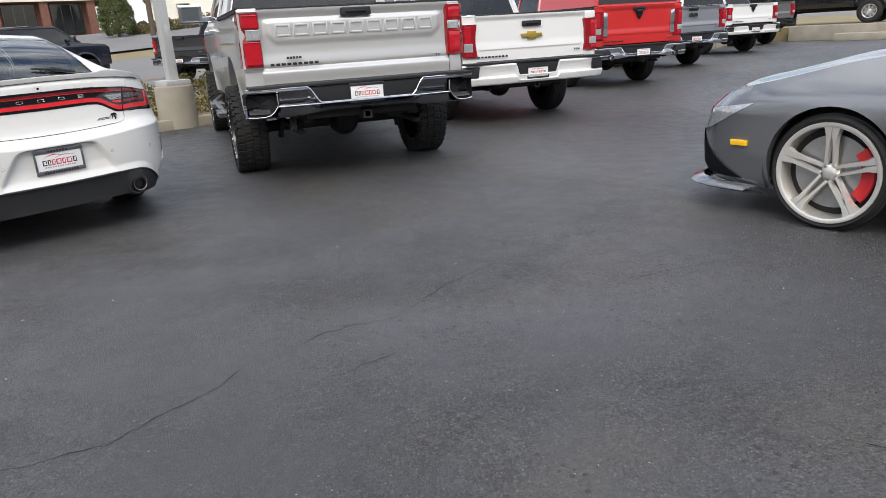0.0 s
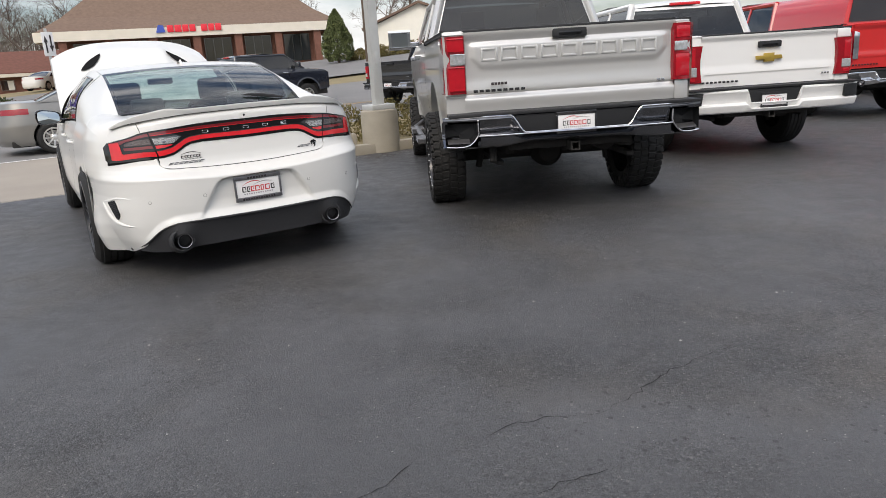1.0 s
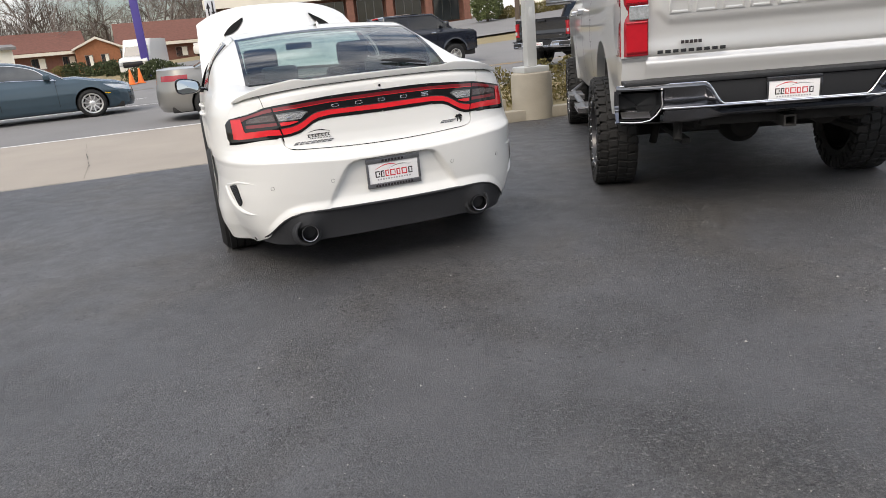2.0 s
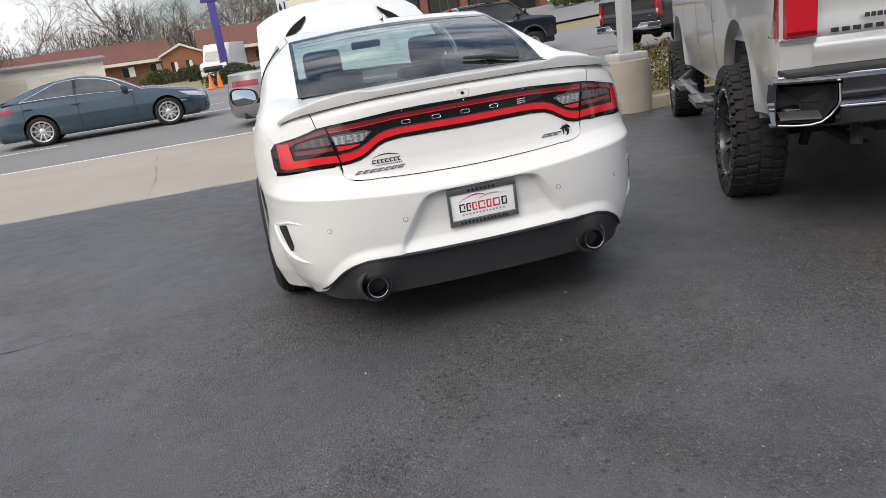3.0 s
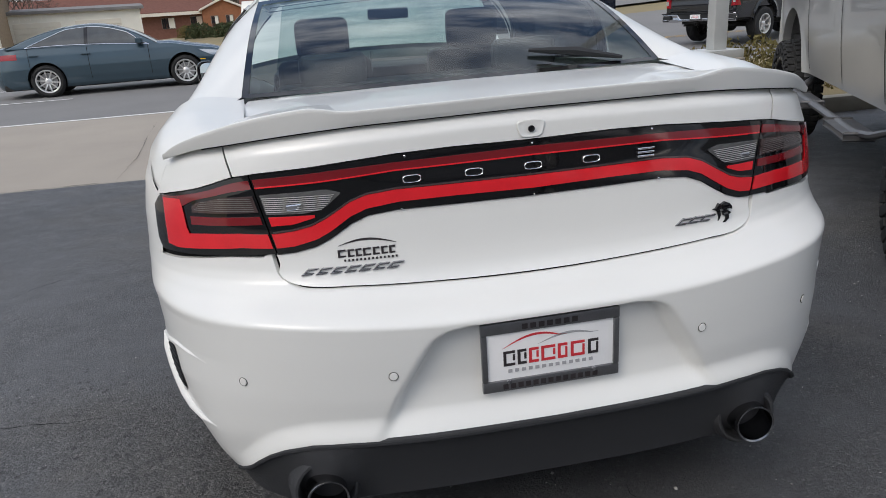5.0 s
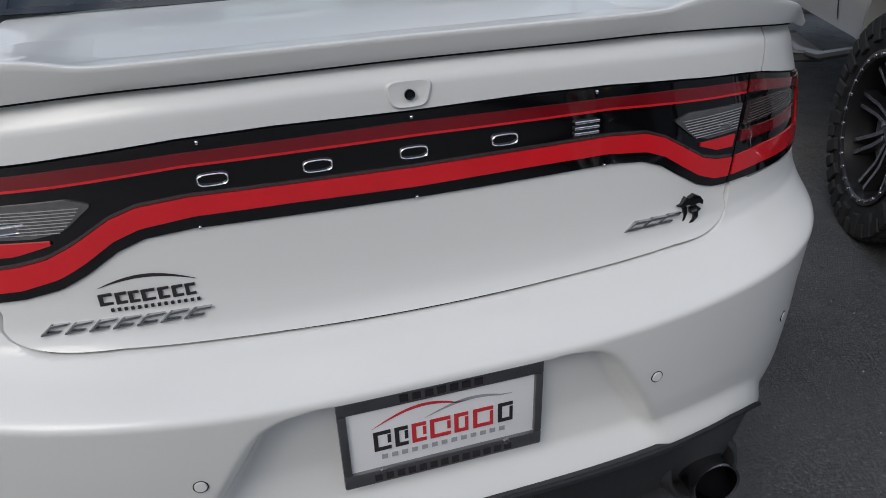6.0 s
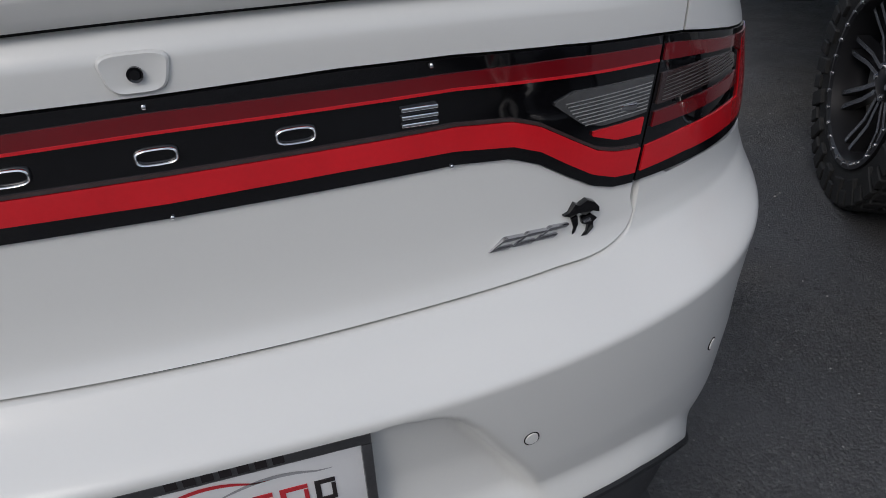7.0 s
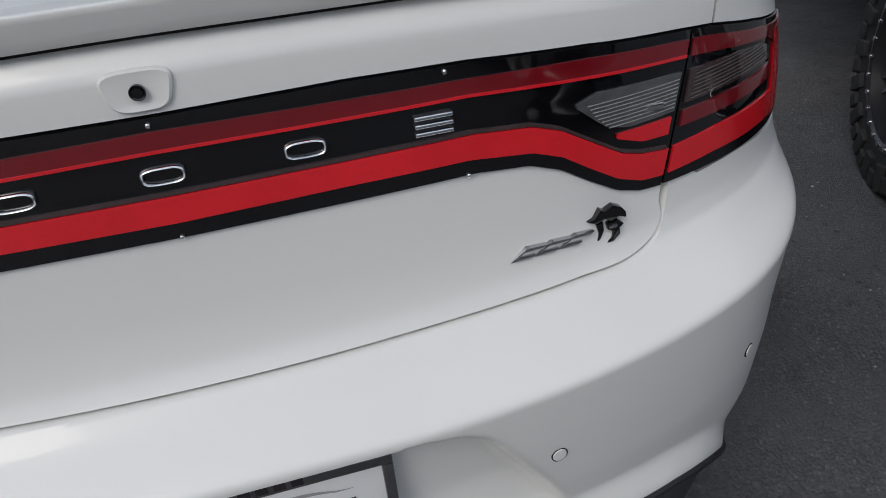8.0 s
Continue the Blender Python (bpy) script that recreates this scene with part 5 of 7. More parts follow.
def pickup(label, place, turn, paint, R=.40, tyre_w=.28, rim_r=.23, rim_style="truck", rim_mat=None, tread=0, track=.86, half=1.0, rail=1.40, floor=.83, rocker=.52,
           bumper="paint", bump_z=(.54, .80), lamp_z=(.89, 1.29), lamp_w=.20, emboss=False, emblem=None, topper=False, handle_z=None,
           plate_z=None, step=False, detail=True, tips=False, cab_l=2.25, z=0.0):
    t = thing("pickup_truck", label, "pickup truck", pose(place[0], place[1], z, 0, 0, turn))
    TG = -1.15
    wb = 3.745
    arch_r = R + (.125 if emboss else .085)
    AZ = .160 if emboss else .10
    belt = rail + .02
    cab0 = .98
    cab1 = cab0 + cab_l
    FY = wb + .95

    def xf(y, zz):
        q = (zz - rocker) / (rail - rocker)
        x = half - .055 * (1 - q) ** 2 - .035 * ease((q - .85) / .15) + .012 * math.sin(math.pi * min(max(q, 0), 1))
        x -= .05 * ease((y - wb - .3) / .65) ** 2 + .015 * ease((TG + .15 - y) / .15)
        for c in (0.0, wb):
            d = math.hypot(y - c, zz - R)
            x += .035 * math.exp(-((d - arch_r - .03) / .07) ** 2)
        return x

    def ztop(y):
        if y < cab0:
            return rail
        return interp(y, [(cab0, belt), (cab1 + .1, belt + .01), (cab1 + .55, belt - .04), (FY - .15, belt - .12), (FY, belt - .22)])

    def zlow(y):
        return rocker + ((.0 if emboss else .08) * ease((-.45 - y) / .15) if y < 0 else 0) + .06 * ease((y - wb - .4) / .5)

    ys = span(TG, -.62, 8) + span(-.62, .62, 44)[1:] + span(.62, wb - .62, 20)[1:] + span(wb - .62, wb + .62, 44)[1:] + span(wb + .62, FY, 8)[1:]
    for s in (-1, 1):
        side_panel("body_side", ys, zlow, ztop, xf, [(0, R + AZ, arch_r), (wb, R + AZ, arch_r)], paint, t, s, 26, .07)
        for y in (0, wb):
            bm = B()
            lathe(bm, [(arch_r + .02, s * (half - .04)), (arch_r + .02, s * .55), (.05, s * .55)], 30, (0, y, R + AZ))
            bmesh.ops.delete(bm, geom=[v for v in bm.verts if v.co.z < rocker - .06], context="VERTS")
            part("wheel_liner", bm, M["liner"] if emboss else M["under"], t)
            wheel(t, s * track, y, R, R, tyre_w, rim_r, rim_style, s, rim_mat=rim_mat or M["black_rim"], tread=tread, near=bool(tread) and s < 0)
        if emboss and s < 0:
            bm = B()
            tube(bm, [(s * .70, .10, R + .10), (s * .72, .02, R + .50)], .030, 10)
            tube(bm, [(s * .70, .10, R + .12), (s * .71, .06, R + .34)], .048, 10)
            part("shock_absorber", bm, M["galv"], t, "pale grey shock absorber in the wheel arch")
        # bed rail cap and inner wall
        bm = B()
        box(bm, s * (half - .10), s * (half - .012), TG + .02, cab0 - .03, rail - .012, rail + .018, .008)
        part("bed_rail", bm, M["plastic"], t)
        bm = B()
        box(bm, s * (half - .12), s * (half - .07), TG + .02, cab0 - .03, rail - .52, rail - .005, .01)
        part("bed_wall", bm, paint, t)
        # seams between bed, cab and doors
        for y in (cab0 - .02, cab0 + .95, cab0 + 2.05):
            bm = B()
            rows = []
            for zz in span(zlow(y) + .04, ztop(y) - .01, 10):
                rows.append([Vector((s * (xf(y, zz) + .0025), y - .006, zz)), Vector((s * (xf(y, zz) + .0025), y + .006, zz))])
            sheet(bm, rows)
            part("door_seam", bm, M["seam"], t)
        if detail:
            for y in (cab0 + .82, cab0 + 1.90):
                bm = B()
                box(bm, s * (half + .0), s * (half + .045), y - .10, y + .10, belt - .16, belt - .125, .012)
                part("door_handle", bm, M["chrome"], t)
        # tail lamp
        z0, z1 = lamp_z
        bm = B()
        xo = half - .018
        rows = []
        for zz in span(z0, z1, 24):
            q = (zz - z0) / (z1 - z0)
            if emboss:
                # two lobes with a waist where the body cuts in
                waist = math.exp(-((q - .60) / .085) ** 2)
                w, cut, wrap = lamp_w, .022 * waist, (.16 if q < .6 else .12) * (1 - .75 * waist) * (1 - .5 * ease((q - .93) / .07))
                rows.append([Vector((s * (xo - w), TG - .030, zz)), Vector((s * (xo - w * .6), TG - .040, zz)), Vector((s * (xo - .025 - cut), TG - .034 + .012 * waist, zz)), Vector((s * (xo + .012 - cut * .55), TG + .01, zz)), Vector((s * (xo + .016 - cut * .25), TG + .02 + wrap, zz))])
                continue
            w = lamp_w * (1 - .12 * math.sin(math.pi * q))
            rows.append([Vector((s * (xo - w), TG - .030, zz)), Vector((s * (xo - w * .6), TG - .040, zz)), Vector((s * (xo - .025), TG - .034, zz)), Vector((s * (xo + .012), TG + .01, zz)), Vector((s * (xo + .014), TG + .13 * (1 - .3 * q), zz))])
        sheet(bm, rows)
        edges = [e for e in bm.edges if e.is_boundary]
        for v in bmesh.ops.extrude_edge_only(bm, edges=edges)["geom"]:
            if isinstance(v, bmesh.types.BMVert):
                v.co += Vector((-s * .01, .035, 0))
        tl = part("tail_lamp", bm, M["lamp_red"], t, "tall red tail lamp")
        bm = B()
        zc = z0 + (z1 - z0) * (.60 if emboss else .30)
        hz_ = .036 if emboss else .045
        box(bm, s * (xo - lamp_w * (.97 if emboss else .62)), s * (xo - (.048 if emboss else .02)), TG - .046, TG - .03, zc - hz_, zc + hz_, .006)
        part("reverse_lens", bm, M["headlamp"], tl, "clear reversing lens")
        for q0, q1 in ((.74, .95), (.06, .46)) if emboss else ((.45, .93), (.05, .16)):
            bm = B()
            box(bm, s * (xo - lamp_w * (.90 if emboss else .52)), s * (xo - .03), TG - .0445, TG - .03, z0 + (z1 - z0) * q0, z0 + (z1 - z0) * q1, .008)
            part("light_bar", bm, M["mid_red"], tl, "brighter red light bar")
        if emboss:
            bm = B()
            box(bm, s * (half - lamp_w + .002), s * (half - .030), TG - .016, TG + .06, z0 - .01, z1 + .01, .02)
            part("lamp_pocket", bm, paint, t)
        # lower quarter corner beside the tailgate
        bm = B()
        box(bm, s * (half - lamp_w + .002), s * (half - .036), TG - .006, TG + .06, floor - .02, z0 - .004, .018)
        part("rear_corner", bm, paint, t)
        bm = B()
        box(bm, s * (half - lamp_w + .002), s * (half - .036), TG - .006, TG + .06, z1 + .004, rail, .012)
        part("upper_corner", bm, paint, t)

    # tailgate with pressed panel
    gx = half - lamp_w - .006
    bm = B()
    rows = []
    for x in span(-gx, gx, 90):
        row = [Vector((x, TG + .07, rail - .02)), Vector((x, TG + .03, rail))]
        for zz in span(rail, floor, 50):
            q = (rail - zz) / (rail - floor)
            y = TG - .026 + .03 * ease(q / .12 - .1) - (0 if emboss else .012) * ease((q - .55) / .2)
            if emboss:
                w = gx * (.95 - .07 * ease((q - .30) / .16))
                y += -.020 * ease((w - abs(x)) / .06) * ease((q - .12) / .06) * ease((.50 - q) / .10) - .010 * ease((q - .55) / .22) + .010 * math.exp(-((q - .785) / .022) ** 2) - .018 * ease((q - .79) / .05) + .012 * ease((q - .86) / .14)
            else:
                y += .010 * ease((gx * .96 - abs(x)) / .03) * ease((q - .74) / .03)
            row.append(Vector((x, y, zz)))
        row.append(Vector((x, TG + .06, floor)))
        rows.append(row)
    sheet(bm, rows)
    part("tailgate", bm, paint, t, "closed tailgate")
    bm = B()
    box(bm, -gx, gx, TG + .035, TG + .075, rail - .5, rail - .02, .006)
    part("tailgate_inner", bm, paint, t)
    bm = B()
    box(bm, -gx - .01, gx + .01, TG + .0, TG + .075, rail + .001, rail + .020, .008)
    part("tailgate_cap", bm, M["plastic"] if not topper else paint, t)
    hz = handle_z or rail - .055
    bm = B()
    box(bm, -.135, .135, TG - .036, TG + .0, hz - .035, hz + .035, .014)
    h = part("tailgate_handle", bm, M["plastic"], t, "black tailgate handle")
    bm = B()
    box(bm, -.09, .09, TG - .041, TG - .03, hz - .018, hz + .012, .006)
    part("handle_grip", bm, M["gloss_black"], h)
    if emboss:
        for k in range(9):
            a, b = -.700 + .1580 * k, -.700 + .1580 * k + .132
            z0, z1, w = floor + .380, floor + .478, .017
            bm = B()
            for x0, x1, c0, c1 in ((a, a + w, z0, z1), (b - w, b, z0, z1), (a + w, b - w, z1 - w, z1), (a + w, b - w, z0, z0 + w)):
                box(bm, x0, x1, TG - .026, TG + .004, c0, c1, .005)
            part("pressed_block", bm, paint, t, "raised block outline pressed in the tailgate")
        blocks("name_badge", M["plastic"], t, -.77, -.35, floor + .148, floor + .168, TG - .034, 9, .3, "", .004)
        blocks("dealer_decal", M["ink"], t, -.63, -.50, floor + .198, floor + .218, TG - .033, 5, .2, "", .003)
        blocks("trim_badge", M["chrome"], t, .69, .76, floor + .145, floor + .165, TG - .034, 2, .2)
    elif detail:
        blocks("name_badge", M["darkchrome"], t, -.78, -.34, floor + .045, floor + .066, TG - .024, 9, .35, "", .003)
        blocks("trim_badge", M["satin"], t, .63, .73, floor + .075, floor + .095, TG - .024, 3, .3, "", .003)
    if emblem == "cross":
        bm = B()
        ez = hz - .145
        prism(bm, [(-.145, ez - .022), (-.055, ez - .022), (-.06, ez - .048), (.055, ez - .048), (.06, ez - .022), (.155, ez - .022), (.140, ez + .022), (.055, ez + .022), (.06, ez + .048), (-.055, ez + .048), (-.06, ez + .022), (-.155, ez + .022)], TG - .034, TG, "xz", .005)
        part("emblem", bm, M["gold"], t, "gold emblem shape")
    elif emblem == "badge":
        bm = B()
        prism(bm, [(-.06, hz - .10), (0, hz - .19), (.06, hz - .10), (.065, hz - .02), (0, hz), (-.065, hz - .02)], TG - .04, TG, "xz", .008)
        part("emblem", bm, M["gloss_black"], t, "dark emblem shape")
    elif emblem == "word":
        blocks("emblem", M["ink"], t, -.13, .13, hz - .17, hz - .09, TG - .03, 3, .2)

    # rear bumper
    b0, b1 = bump_z
    bmat = {"chrome": M["chrome"], "paint": paint, "black": M["plastic"]}[bumper]
    hh = b1 - b0
    out = half + .03
    bm = B()
    rows = []
    for x in span(-out, out, 96):
        a = abs(x)
        zt = b0 + hh * (.42 + .58 * ease((a - (.27 if bumper == "paint" else .40)) / (.05 if bumper == "paint" else .12)))
        zb = b0 + (0 if bumper == "paint" else hh * .10 * ease((.62 - a) / .3))
        yb = TG - .20 + .11 * (a / out) ** 5
        row = [Vector((x, TG - .02, zt - .004))]
        tray = .10 * ease((a - .765) / .02) if emboss else 0
        for q, d in ((1, .035), (.985, .012), (.95, .002), (.90, 0), (.86, .004), (.83, .010), (.44, .040), (.40, .030), (.36, -.004), (.33, -.010), (.29, -.008), (.05, .022), (.0, .045)):
            row.append(Vector((x, yb + d + (tray if .10 < q < .85 else 0), zb + (zt - zb) * q)))
        row.append(Vector((x, TG + .02, zb + .01)))
        rows.append(row)
    sheet(bm, rows)
    bp = part("rear_bumper", bm, M["bumper_grey"] if emboss else bmat, t, "chrome rear step bumper" if bumper == "chrome" else "", sharp=25)
    if emboss:
        # thin chrome tubes added as the sky highlights on the bumper's bevelled edges
        def lip(name, pts):
            bm = B()
            tube(bm, [(x, TG - .204 + .11 * (abs(x) / out) ** 5 - d, b0 + hh * v) for x, v, d in pts], .0065, 8)
            part(name, bm, M["chrome"], bp)
        lip("upper_edge", [(x, .42 + .56 * ease((abs(x) - .40) / .12), .0) for x in span(-out + .02, out - .02, 90)])
        for s in (-1, 1):
            lip("pocket_edge", [(s * u, v, .004) for u, v in ((.768, .82), (.764, .50), (.772, .40), (.80, .24), (.835, .12), (.88, .075), (.94, .065), (out - .02, .08))])
        lip("lower_edge", [(x, .39, .008) for x in span(-.764, .764, 24)])
    bm = B()
    pw = (.33, .26) if bumper == "paint" else (.54, .41)
    prism(bm, [(-pw[0], b1 - .008), (-pw[1], b0 + hh * .36), (pw[1], b0 + hh * .36), (pw[0], b1 - .008)], TG - .17, TG - .02, "xz", .006)
    part("plate_panel", bm, M["plastic"], bp)
    bm = B()
    box(bm, -out * .96, out * .96, TG - .19, TG + .02, b1 - .004, b1 + .022, .008)
    part("step_pad", bm, M["plastic"], bp)
    for s in (-1, 1):
        bm = B()
        if emboss:
            # hollow corner step: open tray with a sloping tread
            loop = [(.775, .80), (.772, .46), (.83, .15), (.90, .11), (out - .012, .12), (out - .012, .80)]
            def ring(depth, k):
                return [Vector((s * (u + (.90 - u) * k), TG - .200 + .11 * (u / out) ** 5 + depth, b0 + hh * (v + (.46 - v) * k))) for u, v in loop]
            sheet(bm, [ring(0, 0), ring(.02, .02), ring(.085, .10), ring(.088, .98)], close=True)
            part("step_pocket", bm, M["plastic"], bp, "black hollow corner step")
            bm = B()
            sheet(bm, [[Vector((s * u, TG - .200 + .11 * (u / out) ** 5 + d, b0 + hh * v)) for d, v in ((.004, .17), (.012, .20), (.075, .30))] for u in span(.83, out - .03, 10)])
            part("step_tread", bm, M["stepmat"], bp, "worn grey step tread")
            continue
        pocket = [(.72, .30), (.80, .14), (out - .01, .14), (out - .01, .70), (.74, .70)] if bumper != "paint" else [(.84, .40), (out - .01, .40), (out - .01, .92), (.82, .92)]
        prism(bm, [(s * u, b0 + hh * v) for u, v in pocket], TG - .204, TG - .10, "xz", .006)
        for v in bm.verts:
            v.co.y += .11 * (abs(v.co.x) / out) ** 5 - .006
        part("step_pocket", bm, M["plastic"], bp)
    pz = plate_z or (b0 + b1) / 2 + .02
    plate(t, 0, TG - .176, pz, frame_mat=M["darkchrome"] if emboss else None, ink=detail)

    # underside: floor, axle, hitch, frame, exhaust
    bm = B()
    box(bm, -half + .1, half - .1, TG + .05, FY - .2, rocker + .03, floor - .02, .02)
    part("truck_floor", bm, M["under"], t)
    bm = B()
    tube(bm, [(-track + .12, 0, R), (track - .12, 0, R)], .055, 12)
    lathe(bm, [(.0, -.19), (.10, -.17), (.155, -.05), (.155, .05), (.10, .16), (.0, .18)], 20, (.06, 0, R), "y")
    for s in (-1, 1):
        box(bm, s * .48 - .035, s * .48 + .035, TG + .1, 2.0, rocker - .08, rocker + .05, .01)
        box(bm, s * .55 - .03, s * .55 + .03, TG + .15, .75, R + .02, R + .06, .01)
        tube(bm, [(s * .62, -.12, R - .10), (s * .55, -.22, rocker + .1)], .03, 8)
    part("rear_axle", bm, M["under"], t, "black rear axle and springs")
    bm = B()
    for c in ((-.036, -.026, b0 - .070, b0), (.026, .036, b0 - .070, b0), (-.026, .026, b0 - .070, b0 - .060), (-.026, .026, b0 - .010, b0)):
        box(bm, c[0], c[1], TG - .15, TG + .2, c[2], c[3])
    box(bm, -.026, .026, TG + .02, TG + .19, b0 - .060, b0 - .010)
    box(bm, -.5, .5, TG - .02, TG + .06, b0 - .05, b0 + .01, .01)
    part("tow_hitch", bm, M["under"], t, "black tow hitch receiver")
    # tank, gearbox and valance shapes added to block light and darken the ground
    bm = B()
    box(bm, -.62, -.16, .75, 1.95, rocker - .17, rocker + .06, .05)
    part("fuel_tank", bm, M["under"], t)
    bm = B()
    box(bm, -.20, .22, 1.6, 3.3, rocker - .16, rocker + .06, .06)
    tube(bm, [(.06, .15, R + .02), (.04, 1.7, rocker - .08)], .05, 10)
    part("gearbox", bm, M["under"], t)
    bm = B()
    box(bm, -half + .12, half - .12, wb + .35, FY - .05, rocker - .14, rocker + .08, .05)
    part("front_valance", bm, M["under"], t)
    bm = B()
    tube(bm, [(.38, TG + .30, rocker - .02), (.40, -.2, rocker - .02)], .11, 14)
    part("silencer", bm, M["under"], t)
    if emboss:
        bm = B()
        tube(bm, [(-.62, TG + .10, b0 + .05), (-.63, TG + .02, b0 - .05), (-.64, TG - .02, b0 - .13)], .028, 10)
        part("tow_hook", bm, M["under"], t)
        bm = B()
        tube(bm, [(.46, .5, .55), (.52, TG + .32, .57), (.55, TG + .18, .55)], .030, 10)
        part("exhaust_pipe", bm, M["under"], t)
    if tips:
        for s in (-1, 1):
            bm = B()
            lathe(bm, [(.045, .2), (.05, -.02), (.055, -.03), (.045, -.03), (.042, .1), (.0, .1)], 20, (s * .72, TG - .17, b0 + .04), "y")
            part("exhaust_tip", bm, M["darkchrome"], t)

    # cab
    roof = rail + .545
    w0, w1 = half - .075, half - .235
    bm = B()
    def cabx(zz):
        return w0 + (w1 - w0) * ease((zz - belt) / (roof - belt)) ** .9
    prof_side = [(cab0 + .02, belt), (cab0 + .14, roof - .07), (cab0 + .26, roof - .01), (cab0 + 1.2, roof + .03), (cab1 - .35, roof), (cab1 - .2, roof - .05), (cab1 + .48, belt)]
    rows = []
    for y, zz in prof_side:
        x = cabx(zz)
        rows.append([Vector((u * x, y, zz + (.03 * (1 - u * u) if zz > roof - .1 else 0))) for u in span(-1, 1, 12)])
    vs, fs = sheet(bm, rows[1:6])
    part("cab_roof", bm, paint, t)
    bm = B()
    sheet(bm, [[Vector((u * cabx(zz) * .93, y + .004, zz)) for u in span(-1, 1, 10)] for y, zz in ((cab0 + .03, belt + .03), (cab0 + .125, roof - .10))])
    part("rear_window", bm, M["dark_glass"], t, "dark rear cab window")
    bm = B()
    a, b = (cab0 + .02, belt), (cab0 + .14, roof - .07)
    for s in (-1, 1):
        sheet(bm, [[Vector((s * cabx(zz), y, zz)), Vector((s * cabx(zz) * .92, y - .004, zz))] for y, zz in (a, b)])
    sheet(bm, [[Vector((u * cabx(zz), y - .003, zz)) for u in (-1, 0, 1)] for y, zz in ((cab0 + .122, roof - .105), b)])
    sheet(bm, [[Vector((u * cabx(zz), y - .003, zz)) for u in (-1, 0, 1)] for y, zz in (a, (cab0 + .03, belt + .035))])
    box(bm, -half + .06, half - .06, cab0 - .0, cab0 + .05, floor, belt, .01)
    part("cab_back", bm, paint, t)
    bm = B()
    box(bm, -.22, .22, cab0 + .10, cab0 + .16, roof - .055, roof - .015, .01)
    part("third_brake_lamp", bm, M["red_lens"], t, "red high brake lamp on the cab")
    bm = B()
    sheet(bm, [[Vector((u * cabx(zz), y, zz)) for u in span(-1, 1, 10)] for y, zz in prof_side[5:]])
    part("windscreen", bm, M["dark_glass"], t)
    for s in (-1, 1):
        bm = B()
        sheet(bm, [[Vector((s * (w0 - .004), y0, belt + .005)), Vector((s * (cabx(roof - .06) + .004), y1, roof - .06))] for y0, y1 in ((cab0 + .06, cab0 + .16), (cab0 + 1.0, cab0 + 1.0), (cab1 + .43, cab1 - .22))])
        sg = part("side_window", bm, M["dark_glass"], t, "dark side windows")
        bm = B()
        for p, q, r in (((cab0 + .04, belt), (cab0 + .16, roof - .04), .05), ((cab0 + 1.02, belt), (cab0 + 1.02, roof - .04), .035), ((cab1 + .45, belt), (cab1 - .22, roof - .04), .04)):
            tube(bm, [(s * (w0 - .015), p[0], p[1] - .02), (s * (cabx(roof - .05) - .01), q[0], q[1])], r, 6)
        tube(bm, [(s * (cabx(roof - .05) - .01), y, roof - .04) for y in (cab0 + .14, cab0 + 1.0, cab1 - .22)], .045, 6)
        part("window_pillar", bm, paint, sg, sharp=60)
        bm = B()
        sheet(bm, [[Vector((s * xf(y, ztop(y)), y, ztop(y))), Vector((s * (w0 - .06), y, ztop(y) + .012))] for y in span(cab0 + .01, cab1 + .4, 8)])
        part("waist_ledge", bm, paint, t)
        bm = B()
        my = cab1 + .10
        box(bm, s * (half + .06), s * (half + .30), my - .05, my + .06, belt + .02, belt + .22, .03, segs=3)
        box(bm, s * (half - .08), s * (half + .10), my - .02, my + .03, belt + .03, belt + .08, .01)
        mir = part("door_mirror", bm, M["chrome"] if emboss else paint, t)
        bm = B()
        box(bm, s * (half + .075), s * (half + .285), my - .057, my - .047, belt + .035, belt + .205, .006)
        part("mirror_glass", bm, M["mirror"], mir)
    bm = B()
    for x in (-.42, .42):
        box(bm, x - .26, x + .26, cab0 + .25, cab0 + .42, floor + .1, belt + .12, .06)
        box(bm, x - .13, x + .13, cab0 + .27, cab0 + .36, belt + .12, belt + .30, .04)
    box(bm, -half + .15, half - .15, cab0 + .1, cab1 + .4, floor - .02, floor + .1, .02)
    part("cab_seats", bm, M["seat"], t)
    # bonnet and nose
    bm = B()
    rows = []
    for y in span(cab1 + .42, FY, 10):
        x = xf(y, ztop(y))
        rows.append([Vector((u * x, y, ztop(y) + .07 * (1 - u * u) * ease((FY + .1 - y) / .3))) for u in span(-1, 1, 12)])
    sheet(bm, rows)
    sheet(bm, [[Vector((u * xf(FY, belt - .3), FY, zz)) for u in (-1, 0, 1)] for zz in (rocker + .1, belt - .22)])
    part("bonnet", bm, paint, t)
    if step:
        for s in (-1, 1):
            bm = B()
            tube(bm, [(s * (half - .12), .72, rocker - .01), (s * (half + .01), .88, rocker - .12), (s * (half + .05), 1.1, rocker - .15), (s * (half + .05), 3.0, rocker - .15), (s * (half - .1), 3.15, rocker - .02)], .034, 8)
            for v in bm.verts:
                v.co.z = rocker - .11 + (v.co.z - rocker + .11) * .62
            st = part("side_step", bm, M["stepmat"], t, "dark grey flattened side step")
            for y in (1.25, 2.55):
                bm = B()
                box(bm, s * (half - .02), s * (half + .12), y - .26, y + .26, rocker - .16, rocker - .125, .012)
                part("step_tread", bm, M["stepmat"], st)
        bm = B()
        rows = []
        for k in range(13):
            a = 2 * math.pi * k / 12
